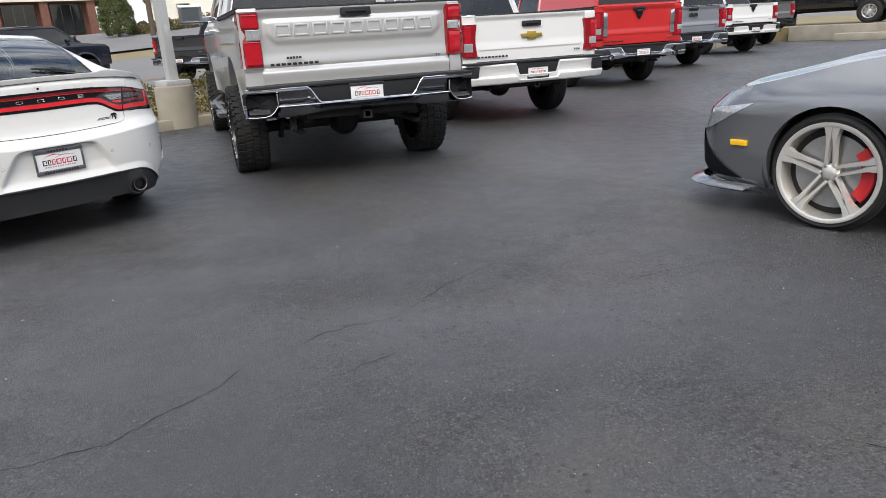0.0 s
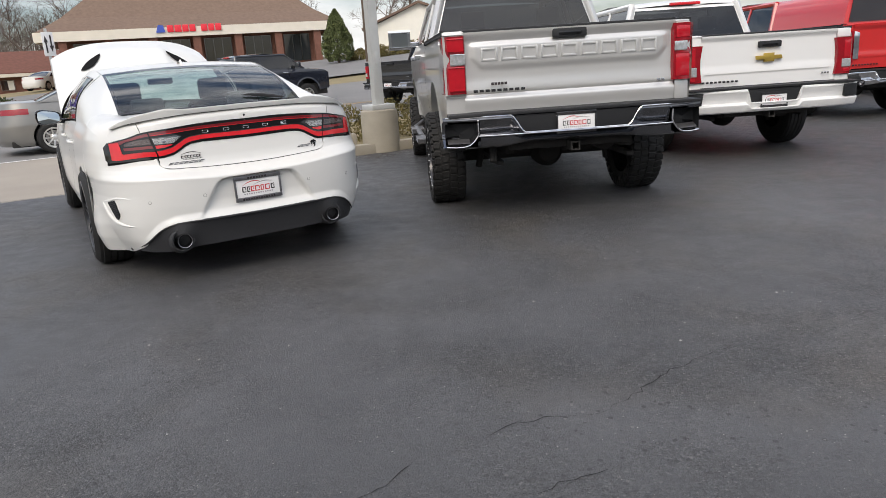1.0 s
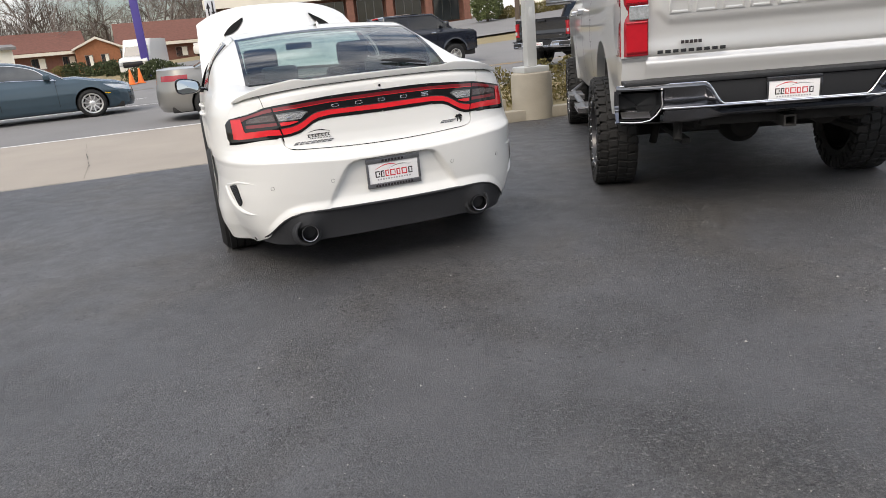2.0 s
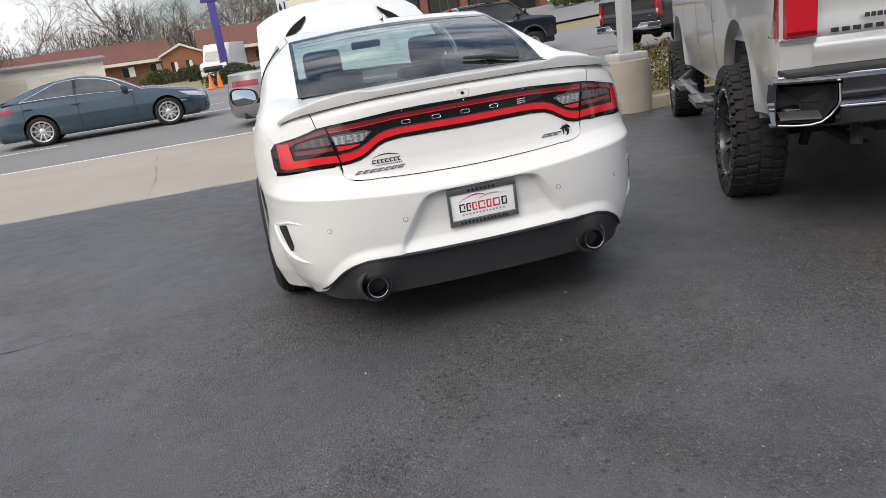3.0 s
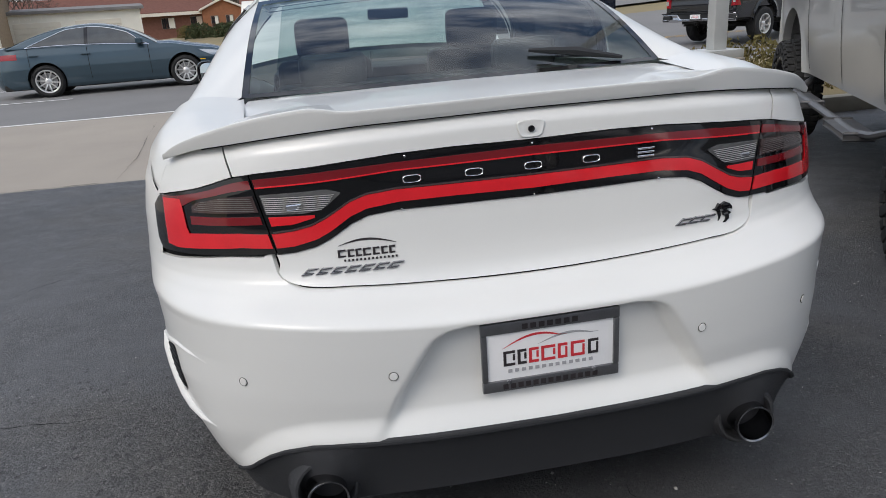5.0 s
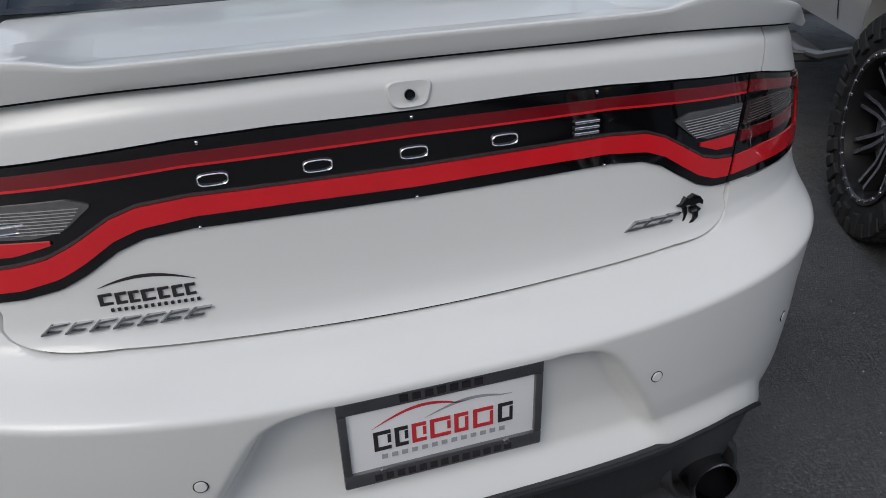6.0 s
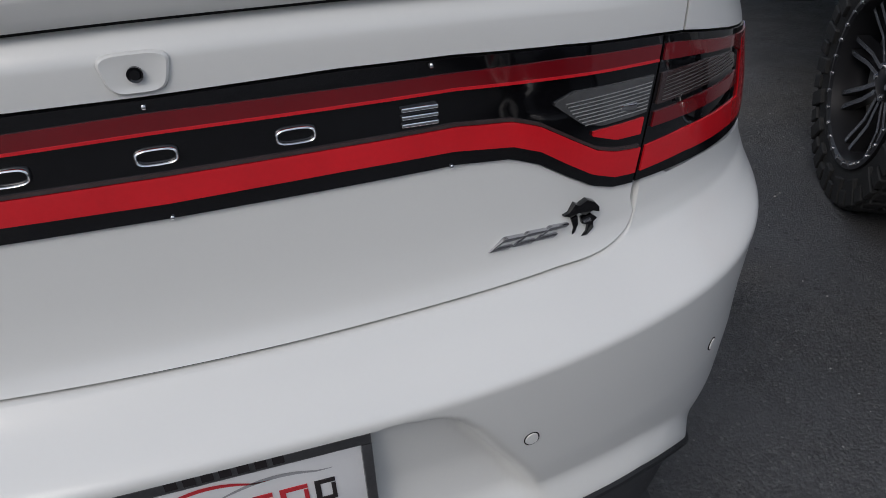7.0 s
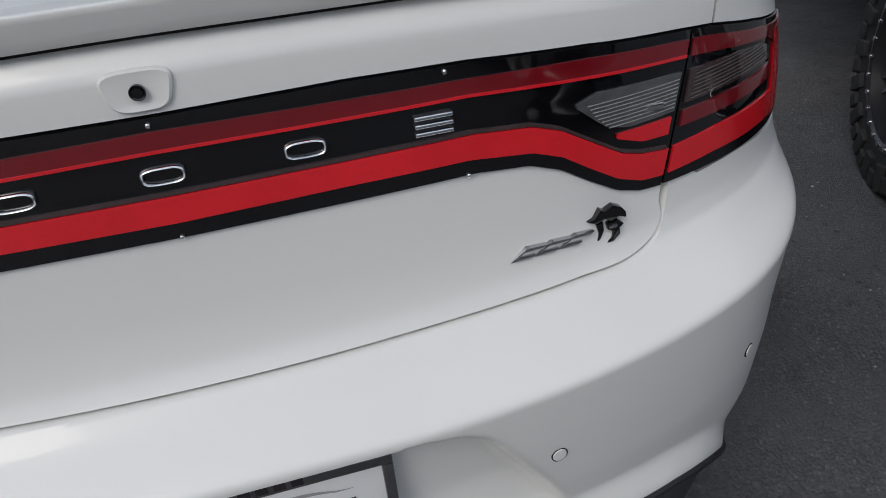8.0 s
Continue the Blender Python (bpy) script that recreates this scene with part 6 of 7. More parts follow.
            rows.append([Vector((-(half + .016), .78 + .085 * abs(math.cos(a)) ** .5 * (1 if math.cos(a) > 0 else -1) * q, 1.20 + .10 * abs(math.sin(a)) ** .5 * (1 if math.sin(a) > 0 else -1) * q)) for q in (.96, 1)])
        sheet(bm, rows)
        part("fuel_door_seam", bm, M["seam"], t)
    if topper:
        zt = rail + .54
        bm = B()
        rows = []
        for y in (TG + .03, TG + .06, -.4, cab0 - .05):
            rows.append([Vector((-half + .05, y, rail + .01)), Vector((-half + .10, y + .02, rail + .25)), Vector((-half + .17, y + .06, zt - .08)), Vector((-half + .27, y + .08, zt - .01)), Vector((0, y + .08, zt + .03)),
                         Vector((half - .27, y + .08, zt - .01)), Vector((half - .17, y + .06, zt - .08)), Vector((half - .10, y + .02, rail + .25)), Vector((half - .05, y, rail + .01))])
        vs, fs = sheet(bm, rows)
        bm.faces.new(vs[0])
        cap = part("bed_topper", bm, paint, t, "red fibreglass bed cap with rear hatch glass", sharp=60)
        bm = B()
        sheet(bm, [[Vector((u * (half - .13 - .09 * q), TG + .018 + .055 * q, rail + .05 + .40 * q)) for u in (-1, -.3, .3, 1)] for q in (0, .5, 1)])
        part("hatch_window", bm, M["dark_glass"], cap)
        bm = B()
        sheet(bm, [[Vector((-(half - .085 - .06 * q), y, rail + .10 + .27 * q)) for y in (-.85, 0, .75)] for q in (0, 1)])
        part("cap_side_window", bm, M["dark_glass"], cap)
        for s in (-1, 1):
            bm = B()
            prism(bm, [(s * .70, lamp_z[0] + .05), (s * .79, lamp_z[0] + .05), (s * .79, lamp_z[1]), (s * .70, lamp_z[1] - .03)], TG - .033, TG, "xz", .004)
            part("lamp_trim", bm, M["chrome"], t)
    return t


TURN = -26.5
pickup("lifted silver pickup truck with big mud tyres and chrome bumper", (2.99, .716), TURN, M["silver"], R=.42, tyre_w=.29, rim_r=.287, rim_style="deep", rim_mat=M["black_rim"], tread=38, track=.925, half=1.0,
       rail=1.50, floor=.90, rocker=.62, bumper="chrome", bump_z=(.63, .875), lamp_z=(1.045, 1.475), lamp_w=.155, emboss=True, plate_z=.785, step=True, handle_z=1.455)
pickup("white pickup truck with painted bumper and gold emblem", (6.59, 1.44), TURN, M["white_truck"], R=.42, rail=1.39, floor=.83, rocker=.55, bump_z=(.54, .80), lamp_z=(.89, 1.29), lamp_w=.20, emblem="cross", plate_z=.665, handle_z=1.27)
pickup("red pickup truck with red bed cap and chrome bumper", (11.36, 2.38), TURN, M["red"], R=.41, rail=1.47, floor=.80, rocker=.54, bumper="chrome", bump_z=(.54, .76), lamp_z=(.90, 1.38), lamp_w=.20, emblem="badge", topper=True, tips=True, plate_z=.64)
pickup("grey pickup truck parked in the row", (15.9, 3.3), TURN, M["bluegrey"], R=.40, rail=1.42, floor=.84, rocker=.52, bumper="chrome", bump_z=(.55, .80), lamp_z=(.92, 1.34), emblem="word", plate_z=.68)
pickup("white pickup truck with chrome trim parked in the row", (21.6, 3.9), TURN, M["white_truck"], R=.41, rail=1.45, floor=.90, rocker=.56, bumper="paint", bump_z=(.58, .82), lamp_z=(1.0, 1.36), emblem="badge", plate_z=.70)
pickup("dark grey pickup truck parked in the row", (26.6, 4.9), TURN, M["greymet"], R=.42, rail=1.48, floor=.92, rocker=.58, bumper="black", bump_z=(.62, .84), lamp_z=(1.02, 1.40), plate_z=.74)
pickup("black pickup truck on the raised bank past the row", (32.9, 5.8), 180, M["black_paint"], R=.46, rail=1.55, floor=.95, rocker=.66, bumper="chrome", bump_z=(.66, .88), lamp_z=(1.05, 1.45), rim_r=.27, rim_style="mesh", rim_mat=M["alloy"], plate_z=.77, detail=False, z=.50)


# ---- other cars ----
def sedan(label, place, turn, paint, wb, oh_r, oh_f, half, roof, R, rim_r, rims, z=0.0, belt=(.98, .93, .90, .70), cabin=(.15, .75, .55, 1.35), style_mat=None, detail=True, glass_mat=None, pf=2.7, head=(21, 28, 22, 8), cowl=1.0):
    """A closed car; origin under the middle of the rear axle."""
    t = thing("car", label, "car", pose(place[0], place[1], z, 0, 0, turn))
    WT = [(.15, .88), (.24, .95), (.40, .985), (.58, 1.0), (.72, .985), (.85, .965), (1.05, .90)]
    if detail == "sport":
        WT = [(.15, .90), (.24, .955), (.40, .985), (.58, .995), (.66, 1.0), (.74, .992), (.79, .965), (.86, .90), (1.02, .70)]
    F0, R0 = wb + oh_f, -oh_r

    def nose(zz):
        return F0 + interp(zz, [(.15, -.07), (.28, 0), (.5, 0), (.66, -.05), (.8, -.22), (1, -.4)])

    def tail(zz):
        return R0 - interp(zz, [(.15, -.10), (.3, -.01), (.5, 0), (.62, -.01), (.8, -.05), (1.0, -.08)])

    def top(y):
        return interp(y, [(R0, belt[0] - .04), (R0 + .25, belt[0]), (.3, belt[0] - .01), (wb * .55, belt[1]), (wb * .55 + 1.0, belt[2]), (wb + .15, belt[2] - .07), (F0 - .25, belt[3] + .03), (F0, belt[3] - .06)])

    def ring(zv):
        """Half outline from tail centre round the flank to the nose centre; zv 0 sill, 1 top."""
        pts = []
        p = 2.7
        for k in range(25):
            f = radians(90 * k / 24)
            zz = .19 + zv * (top(R0 + .3) - .19)
            r = 1 / (math.sin(f) ** p + math.cos(f) ** p) ** (1 / p)
            pts.append((half * interp(zz, WT) * r * math.sin(f), (R0 + .85) - (R0 + .85 - tail(zz)) * r * math.cos(f), zz))
        for y in span(R0 + .85, F0 - 1.1, 96)[1:-1]:
            zz = .19 + zv * (top(y) - .19)
            pts.append((half * interp(zz, WT), y, zz))
        for k in range(31):
            f = radians(90 - 90 * k / 30)
            r = 1 / (math.sin(f) ** pf + math.cos(f) ** pf) ** (1 / pf)
            y0 = (F0 - 1.1) + (F0 - (F0 - 1.1)) * r * math.cos(f)
            zz = .19 + zv * (top(y0) - .19)
            pts.append((half * interp(zz, WT) * r * math.sin(f), (F0 - 1.1) + (nose(zz) - (F0 - 1.1)) * r * math.cos(f), zz))
        return pts

    NZ = 30
    rings = [ring(k / NZ) for k in range(NZ + 1)]
    for s in (-1, 1):
        bm = B()
        sheet(bm, [[Vector((s * x, y, zz)) for x, y, zz in r] for r in rings], flip=s < 0)
        for cy in (0, wb):
            ar = R + (.028 if detail == "sport" else .045)
            dead = [f for f in bm.faces if (f.calc_center_median().y - cy) ** 2 + (f.calc_center_median().z - R - .02) ** 2 < ar * ar]
            bmesh.ops.delete(bm, geom=dead, context="FACES")
            rv = [v for v in bm.verts if v.is_boundary and abs(math.hypot(v.co.y - cy, v.co.z - R - .02) - ar) < .05 and v.co.z > .22]
            for v in rv:
                d = Vector((0, v.co.y - cy, v.co.z - R - .02)).normalized()
                v.co.y, v.co.z = cy + d.y * ar, R + .02 + d.z * ar
            rs = set(rv)
            ext = bmesh.ops.extrude_edge_only(bm, edges=[e for e in bm.edges if e.is_boundary and e.verts[0] in rs and e.verts[1] in rs])["geom"]
            for v in ext:
                if isinstance(v, bmesh.types.BMVert):
                    v.co.x -= s * .06
        part("body_side", bm, paint, t, sharp=45)
        for cy in (0, wb):
            bm = B()
            lathe(bm, [(R + .055, s * (half - .03)), (R + .055, s * (half - .34)), (.03, s * (half - .34))], 30, (0, cy, R + .02))
            bmesh.ops.delete(bm, geom=[v for v in bm.verts if v.co.z < .14], context="VERTS")
            part("wheel_liner", bm, M["under"], t)
            wheel(t, s * (half - .13), cy, R, R, .235, rim_r, rims, s, rim_mat=M["bright_alloy"] if detail == "sport" else style_mat or M["alloy"], caliper=M["brake"] if detail == "sport" and cy else None, near=detail == "sport")
    up = rings[-1]
    # bonnet and boot lids
    b_r, b_f = cabin[0], wb * .55 + cowl
    for name, sel in (("boot_lid", [p for p in up if p[1] <= b_r + .02]), ("bonnet", [p for p in up if p[1] >= b_f - .06])):
        bm = B()
        sheet(bm, [[Vector((x * u, y, zz + .05 * (1 - u * u) * min(1, x / half * 1.2) + (.018 * ease((abs(u) - .45) / .15) * ease((.92 - abs(u)) / .15) if name == "bonnet" else 0))) for u in span(-1, 1, 24)] for x, y, zz in sel])
        part(name, bm, paint, t, sharp=60)
    # cabin: one arched shell with the windows set in it
    gm = glass_mat or M["car_window"]
    yr0, yr1, yf1, yf0 = cabin[0], cabin[0] + cabin[1], b_f - cabin[2], b_f
    wb_x, wr = half * .93, half * .66
    yc = yr0 + (yf0 - yr0) * .56

    def arc(y):
        """Roofline above the middle of the car."""
        if y < yc:
            v = (y - yr0) / (yc - yr0)
            return top(yr0) + (roof - top(yr0)) * (1 - (1 - v) ** 1.9)
        v = (y - yc) / (yf0 - yc)
        return top(yf0) + (roof - top(yf0)) * (1 - v ** 1.8)

    def wide(y, zz):
        """Half width of the cabin at a height."""
        q = min(1, max(0, (zz - top(y)) / (roof - top(y))))
        return wb_x - (wb_x - wr) * q ** 1.25

    def shell(y, u, off=0.0):
        """u 0: waistline, 1: roof edge, 2: middle of the roof."""
        lo, hi = top(y) - .01, max(arc(y) - .045, top(y))
        if u <= 1:
            zz = lo + (hi - lo) * u
            return wide(y, zz) + off, y, zz
        q = u - 1
        return wide(y, hi) * math.cos(q * math.pi / 2), y, hi + (arc(y) - hi) * math.sin(q * math.pi / 2) + off

    for s in (-1, 1):
        bm = B()
        sheet(bm, [[Vector((s * p[0], p[1], p[2])) for p in (shell(y, u) for u in span(0, 2, 16))] for y in span(yr0, yf0, 40)], flip=s < 0)
        part("roof", bm, paint, t, sharp=60)
        yw0, yw1 = yr0 + .42, yf0 - .22

        def pane(y, q, off):
            """The side glass between waistline and an arched upper edge."""
            v = (y - yw0) / (yw1 - yw0)
            hi = min(.90, .90 * min(1, (v / .34) ** .55 if v > 0 else 0) * min(1, ((1 - v) / .16) ** .8 if v < 1 else 0) + .02)
            return Vector((s * shell(y, .10 + (hi - .08) * q)[0] + s * off, y, shell(y, .10 + (hi - .08) * q)[2]))

        bm = B()
        sheet(bm, [[pane(y, q, .005) for q in span(0, 1, 8)] for y in span(yw0, yw1, 36)], flip=s < 0)
        sg = part("side_window", bm, gm, t, "dark side windows")
        for q in (0, 1):
            bm = B()
            tube(bm, [pane(y, q, .007) for y in span(yw0, yw1, 30)], .008, 5)
            part("window_strip", bm, M["chrome"], sg)
        ym = yr0 + (yf0 - yr0) * .52
        bm = B()
        sheet(bm, [[pane(ym + d + .04 * q, q, .009) for q in span(0, 1, 6)] for d in (-.035, .035)])
        part("door_pillar", bm, M["gloss_black"], sg)
        bm = B()
        n = len(rings[0])
        sheet(bm, [[Vector((s * (x + .004), y + .002, zz)) for x, y, zz in r[n - 24:n - 21]] for r in rings[16:18]])
        if detail != "sport":
            part("side_marker", bm, M["amber"], t, "amber side marker")
        bm = B()
        my = yf0 - .42
        box(bm, s * (half - .06), s * (half + .16), my - .05, my + .09, top(my) + .02, top(my) + .14, .03, segs=3)
        part("door_mirror", bm, paint, t)
        for y in (yr0 + .55, yr0 + 1.55):
            bm = B()
            box(bm, s * (half - .03), s * (half + .022), y - .09, y + .09, top(y) - .17, top(y) - .14, .01)
            part("door_handle", bm, paint, t)
        for y in (yr0 + .45, ym, yf0 - .25):
            bm = B()
            sheet(bm, [[Vector((s * (half * interp(zz, WT) + .002), y - .005, zz)), Vector((s * (half * interp(zz, WT) + .002), y + .005, zz))] for zz in span(.32, top(y) - .01, 8)])
            part("door_seam", bm, M["seam"], t)
        # lamps
        bm = B()
        rows = []
        for r in rings[22:27]:
            rows.append([Vector((s * (x * 1.0 + .004), y - .004, zz)) for x, y, zz in r[9:21]])
        sheet(bm, rows)
        part("tail_lamp", bm, M["lamp_red"], t, "red tail lamp")
        n = len(rings[0])
        bm = B()
        rows = []
        for i, r in enumerate(rings[head[0]:head[1]]):
            k_ = i / (head[1] - head[0] - 1)
            row = []
            for f in span(n - head[2] + (5.0 - 6.0 * k_ ** .6 if detail == "sport" else 3.0 - 4.0 * k_ ** .7), n - head[3] + 1.0 - 1.5 * k_, 12):
                a, b = r[int(f)], r[int(f) + 1]
                x, y, zz = (a[c] + (b[c] - a[c]) * (f - int(f)) for c in range(3))
                row.append(Vector((s * (x + .004), y + .004, zz)))
            rows.append(row)
        sheet(bm, rows)
        part("head_lamp", bm, M["headlamp"], t, "clear head lamp")
        bm = B()
        rows = []
        # flat sheet on the body; the opening's deep shade is its black colour
        if detail == "sport":
            for i, r in enumerate(rings[2:20]):
                row = []
                for k in range(12):
                    f = n - 21 + 8.5 * (i / 17) ** .9 + (12 - 8.0 * (i / 17) ** .9) * k / 11
                    a, b = r[int(f)], r[int(f) + 1]
                    x, y, zz = (a[c] + (b[c] - a[c]) * (f - int(f)) for c in range(3))
                    row.append(Vector((s * (x + .007), y + .006, zz)))
                rows.append(row)
        else:
            for r in rings[6:14]:
                rows.append([Vector((s * (x + .003), y + .003, zz)) for x, y, zz in r[n - 13:n - 6]])
        sheet(bm, rows)
        part("side_intake", bm, M["seam"] if detail == "sport" else M["gloss_black"], t)
    for name, y0, y1 in (("rear_window", yr0 + .05, yr1 - .04), ("windscreen", yf1 + .05, yf0 - .06)):
        bm = B()
        rows = []
        for y in span(y0, y1, 10):
            row = []
            for u in span(-1, 1, 14):
                p = shell(y, 1.16 + .84 * (1 - abs(u)), .006)
                row.append(Vector((math.copysign(p[0], u) if u else 0, p[1] - (.004 if name == "rear_window" else -.004), p[2])))
            rows.append(row)
        sheet(bm, rows)
        part(name, bm, gm, t)
    bm = B()
    box(bm, -half + .15, half - .15, R0 + .25, F0 - .3, .17, .3, .03)
    part("underbody", bm, M["under"], t)
    return t


sedan("slate blue sedan waiting in the road", (-6.25, 15.75), -82, M["teal"], 2.79, 1.12, 1.02, .92, 1.45, .325, .235, "multi", gz(-4.5, 15.5) - .02, (1.02, .96, .93, .74), (-.72, 1.25, 1.0, 1.3), glass_mat=M["pale_window"], cowl=.80)
sedan("warm grey compact sedan in the near lane", (-.75, 12.35), -87, M["taupe"], 2.70, 1.0, .95, .89, 1.44, .315, .20, "cap", gz(0, 12.3) - .02, (1.03, .97, .95, .74), (-.2, .9, .95, 1.3))
sedan("white sedan parked across the road", (.6, 58), -40, M["white"], 2.75, 1.05, .95, .90, 1.45, .32, .21, "cap", gz(1, 58) - .05, (1.02, .97, .95, .74), (-.15, .9, .95, 1.3))
pickup("black pickup truck stopped in the road", (9.8, 15.37), -66, M["black_paint"], R=.39, rail=1.32, floor=.78, rocker=.50, bumper="chrome", bump_z=(.52, .72), lamp_z=(.86, 1.24), lamp_w=.13, rim_mat=M["alloy"], z=gz(9.8, 15.4) + .02)
pickup("black pickup truck with dark windows across the road", (4.4, 21.2), -82, M["navy"], R=.40, rail=1.36, floor=.80, rocker=.52, bumper="chrome", bump_z=(.54, .74), lamp_z=(.88, 1.28), rim_mat=M["alloy"], z=gz(5, 21.2) - .06)

# grey sports saloon, nose towards the trucks
SALOON = (3.675, -4.195)
saloon = sedan("dark grey sports saloon with large split-spoke alloy wheels", (SALOON[0] - 2.92 * math.sin(radians(10)), SALOON[1] - 2.92 * math.cos(radians(10))), -10, M["greymet"], 2.92, 1.0, 1.02, .955, 1.42, .340, .292, "five", 0.0,
             (1.0, .98, 1.01, .78), (-.55, 1.5, .9, 1.3), None, "sport", None, 4.2, (17, 25, 20, 9))
for q in (-1, 1):
    bm = B()
    tube(bm, [(q * .914, 3.46, .690), (q * .922, 3.40, .692), (q * .929, 3.33, .690), (q * .935, 3.27, .681), (q * .939, 3.22, .668), (q * .943, 3.17, .652)], .0035, 6)
    part("bonnet_seam", bm, M["seam"], saloon)
bm = B()
box(bm, -.945, -.915, 3.42, 3.53, .455, .49, .004)
part("side_marker", bm, M["amber"], saloon, "amber side marker")
bm = B()
rows = []
for k in range(25):
    f = radians(-80 + 160 * k / 24)
    p = 4.2
    r = 1 / (abs(math.sin(f)) ** p + abs(math.cos(f)) ** p) ** (1 / p)
    x, y = .93 * r * math.sin(f), 3.30 + .70 * r * math.cos(f)
    rows.append([Vector((x * .93, y - .12, .155)), Vector((x, y - .01, .155)), Vector((x * 1.01, y, .165)), Vector((x, y - .01, .178)), Vector((x * .95, y - .07, .20))])
sheet(bm, rows)
part("front_splitter", bm, M["greymet"], saloon, "grey front splitter lip")

# ---- light pole, island, hedge ----
pole = thing("light_pole", "grey steel lot light pole on a round concrete footing", "light pole", pose(3.66, 5.55, 0))
bm = B()
lathe(bm, [(.0, .66), (.26, .66), (.285, .645), (.295, .60), (.30, .0)], 40, axis="z")
part("footing", bm, M["concrete"], pole, "round tan concrete footing")
bm = B()
box(bm, -.20, .20, -.20, .20, .66, .74, .012)
part("base_cover", bm, M["galv"], pole)
bm = B()
box(bm, -.075, .075, -.075, .075, .74, 8.0, .012)
part("mast", bm, M["galv"], pole)
bm = B()
box(bm, -.03, .03, -.085, -.074, 1.35, 1.55, .004)
part("hand_hole", bm, M["galv"], pole)
bm = B()
box(bm, -.6, .6, -.18, .18, 7.95, 8.1, .03)
part("lamp_head", bm, M["galv"], pole)

bm = B()
rnd = random.Random(3)
kerb = thing("kerb", "tan concrete kerb blocks edging the planting bed", "kerb", kind="structure")
x = 2.72
i = 0
while x < 30:
    bm = B()
    y = 5.34
    box(bm, x, x + 1.8, y + .02 * (i % 2), y + .20, -.05, .15 + .01 * (i % 3), .02)
    part("kerb_stone", bm, M["concrete"], kerb)
    x += 1.83
    i += 1
for px, py, sx, h in ((4.35, 5.16, .28, .10), (3.1, 5.9, .25, .30)):
    bm = B()
    box(bm, px - sx, px + sx, py - .12, py + .12, 0, h, .035)
    tagged(part("stone_block", bm, M["concrete"]), "rough tan stone block beside the pole footing", "stone")
bm = B()
rnd = random.Random(17)
for _ in range(70):
    x, y = rnd.uniform(2.3, 5.2), 5.32 - abs(rnd.gauss(0, .45)) - .03
    if math.hypot(x - 3.66, y - 5.55) < .32:
        continue
    r, a = rnd.uniform(.010, .030), rnd.uniform(0, 6.3)
    vs = [bm.verts.new((x + r * k * math.cos(a + d), y + r * k * math.sin(a + d), .004 + h * r)) for d, k, h in ((0, 1.2, .1), (1.3, .6, .35), (3.1, 1, .1), (4.9, .6, .3))]
    bm.faces.new(vs)
tagged(part("leaf_litter", bm, M["wood"], smooth=False), "dry brown leaves and crumbs scattered along the kerb", "leaf litter", kind="stuff")
land("planting_bed", [2.72, 4, 7, 10, 14, 18, 22, 26, 31], lambda x: 5.54, lambda x: ROAD(x) - .6, 4, M["grass"], "strip of dry soil and grass behind the kerb", .09, "planting bed")


def clumps(name, mat, n, size, shape, seed, label, category="", kind="", parent=None):
    """Foliage of many small leaf faces inside a shape that gives points."""
    rnd = random.Random(seed)
    bm = B()
    for _ in range(n):
        p = Vector(shape(rnd))
        s = size * rnd.uniform(.5, 1.4)
        a, b, c = (rnd.uniform(0, 6.3) for _ in range(3))
        m = Euler((a, b, c)).to_matrix()
        vs = [bm.verts.new(p + m @ Vector(q) * s) for q in ((-.5, 0, 0), (0, -.28, .06), (.6, 0, 0), (0, .28, .06))]
        bm.faces.new(vs)
    ob = part(name, bm, mat, parent, label if parent else "", smooth=False)
    return ob if parent else tagged(ob, label, category, kind=kind)


def blob(cx, cy, z0, rx, ry, h, rnd_pow=.35):
    def f(r):
        a, q = r.uniform(0, 6.283), r.random() ** rnd_pow
        zz = r.random()
        w = (1 - max(0, zz - .55) ** 2 * 3) * q * (1 + .18 * math.sin(a * 3 + cx) + .12 * math.sin(a * 5 + cy))
        return (cx + rx * w * math.cos(a), cy + ry * w * math.sin(a), z0 + h * zz * (1 + .15 * math.sin(a * 2 + cx * 3)))
    return f


for x, y, rx, ry, h, mt in ((3.5, 6.9, .55, .6, .55, "hedge"), (4.7, 6.7, .7, .6, .60, "hedge"), (6.0, 6.8, .75, .6, .62, "hedge"), (7.4, 6.9, .75, .6, .58, "hedge"), (8.9, 7.0, .8, .6, .6, "hedge"), (10.6, 7.0, .9, .6, .6, "hedge")):
    clumps("shrub", M[mt], 2600, .055, blob(x, y, .10, rx, ry, h), int(x * 10), "low dry yellow-brown shrub behind the kerb", "shrub")

# raised bank with planter walls past the row
for x0, x1, y0, y1, h in ((28.4, 28.9, -9.0, 4.0, .56), (27.6, 28.4, -6.0, 2.2, .26)):
    bm = B()
    box(bm, x0, x1, y0, y1, 0, h, .03)
    tagged(part("planter_wall", bm, M["concrete"]), "low tan concrete planter wall at the lot edge", "planter wall")
bm = B()
box(bm, 28.88, 60, -9, 12, 0, .50)
tagged(part("raised_bank", bm, M["grass"], smooth=False), "raised bank of dry grass behind the planter wall", "bank", kind="structure")

# ---- across the road ----
def flat_window(bm_f, bm_g, x0, x1, z0, z1, y, t=.04):
    for a in ((x0 - t, x0, z0 - t, z1 + t), (x1, x1 + t, z0 - t, z1 + t), (x0, x1, z1, z1 + t), (x0, x1, z0 - t, z0)):
        box(bm_f, a[0], a[1], y - .06, y + .04, a[2], a[3])
    sheet(bm_g, [[Vector((x0, y + .02, z0)), Vector((x1, y + .02, z0))], [Vector((x0, y + .02, z1)), Vector((x1, y + .02, z1))]])


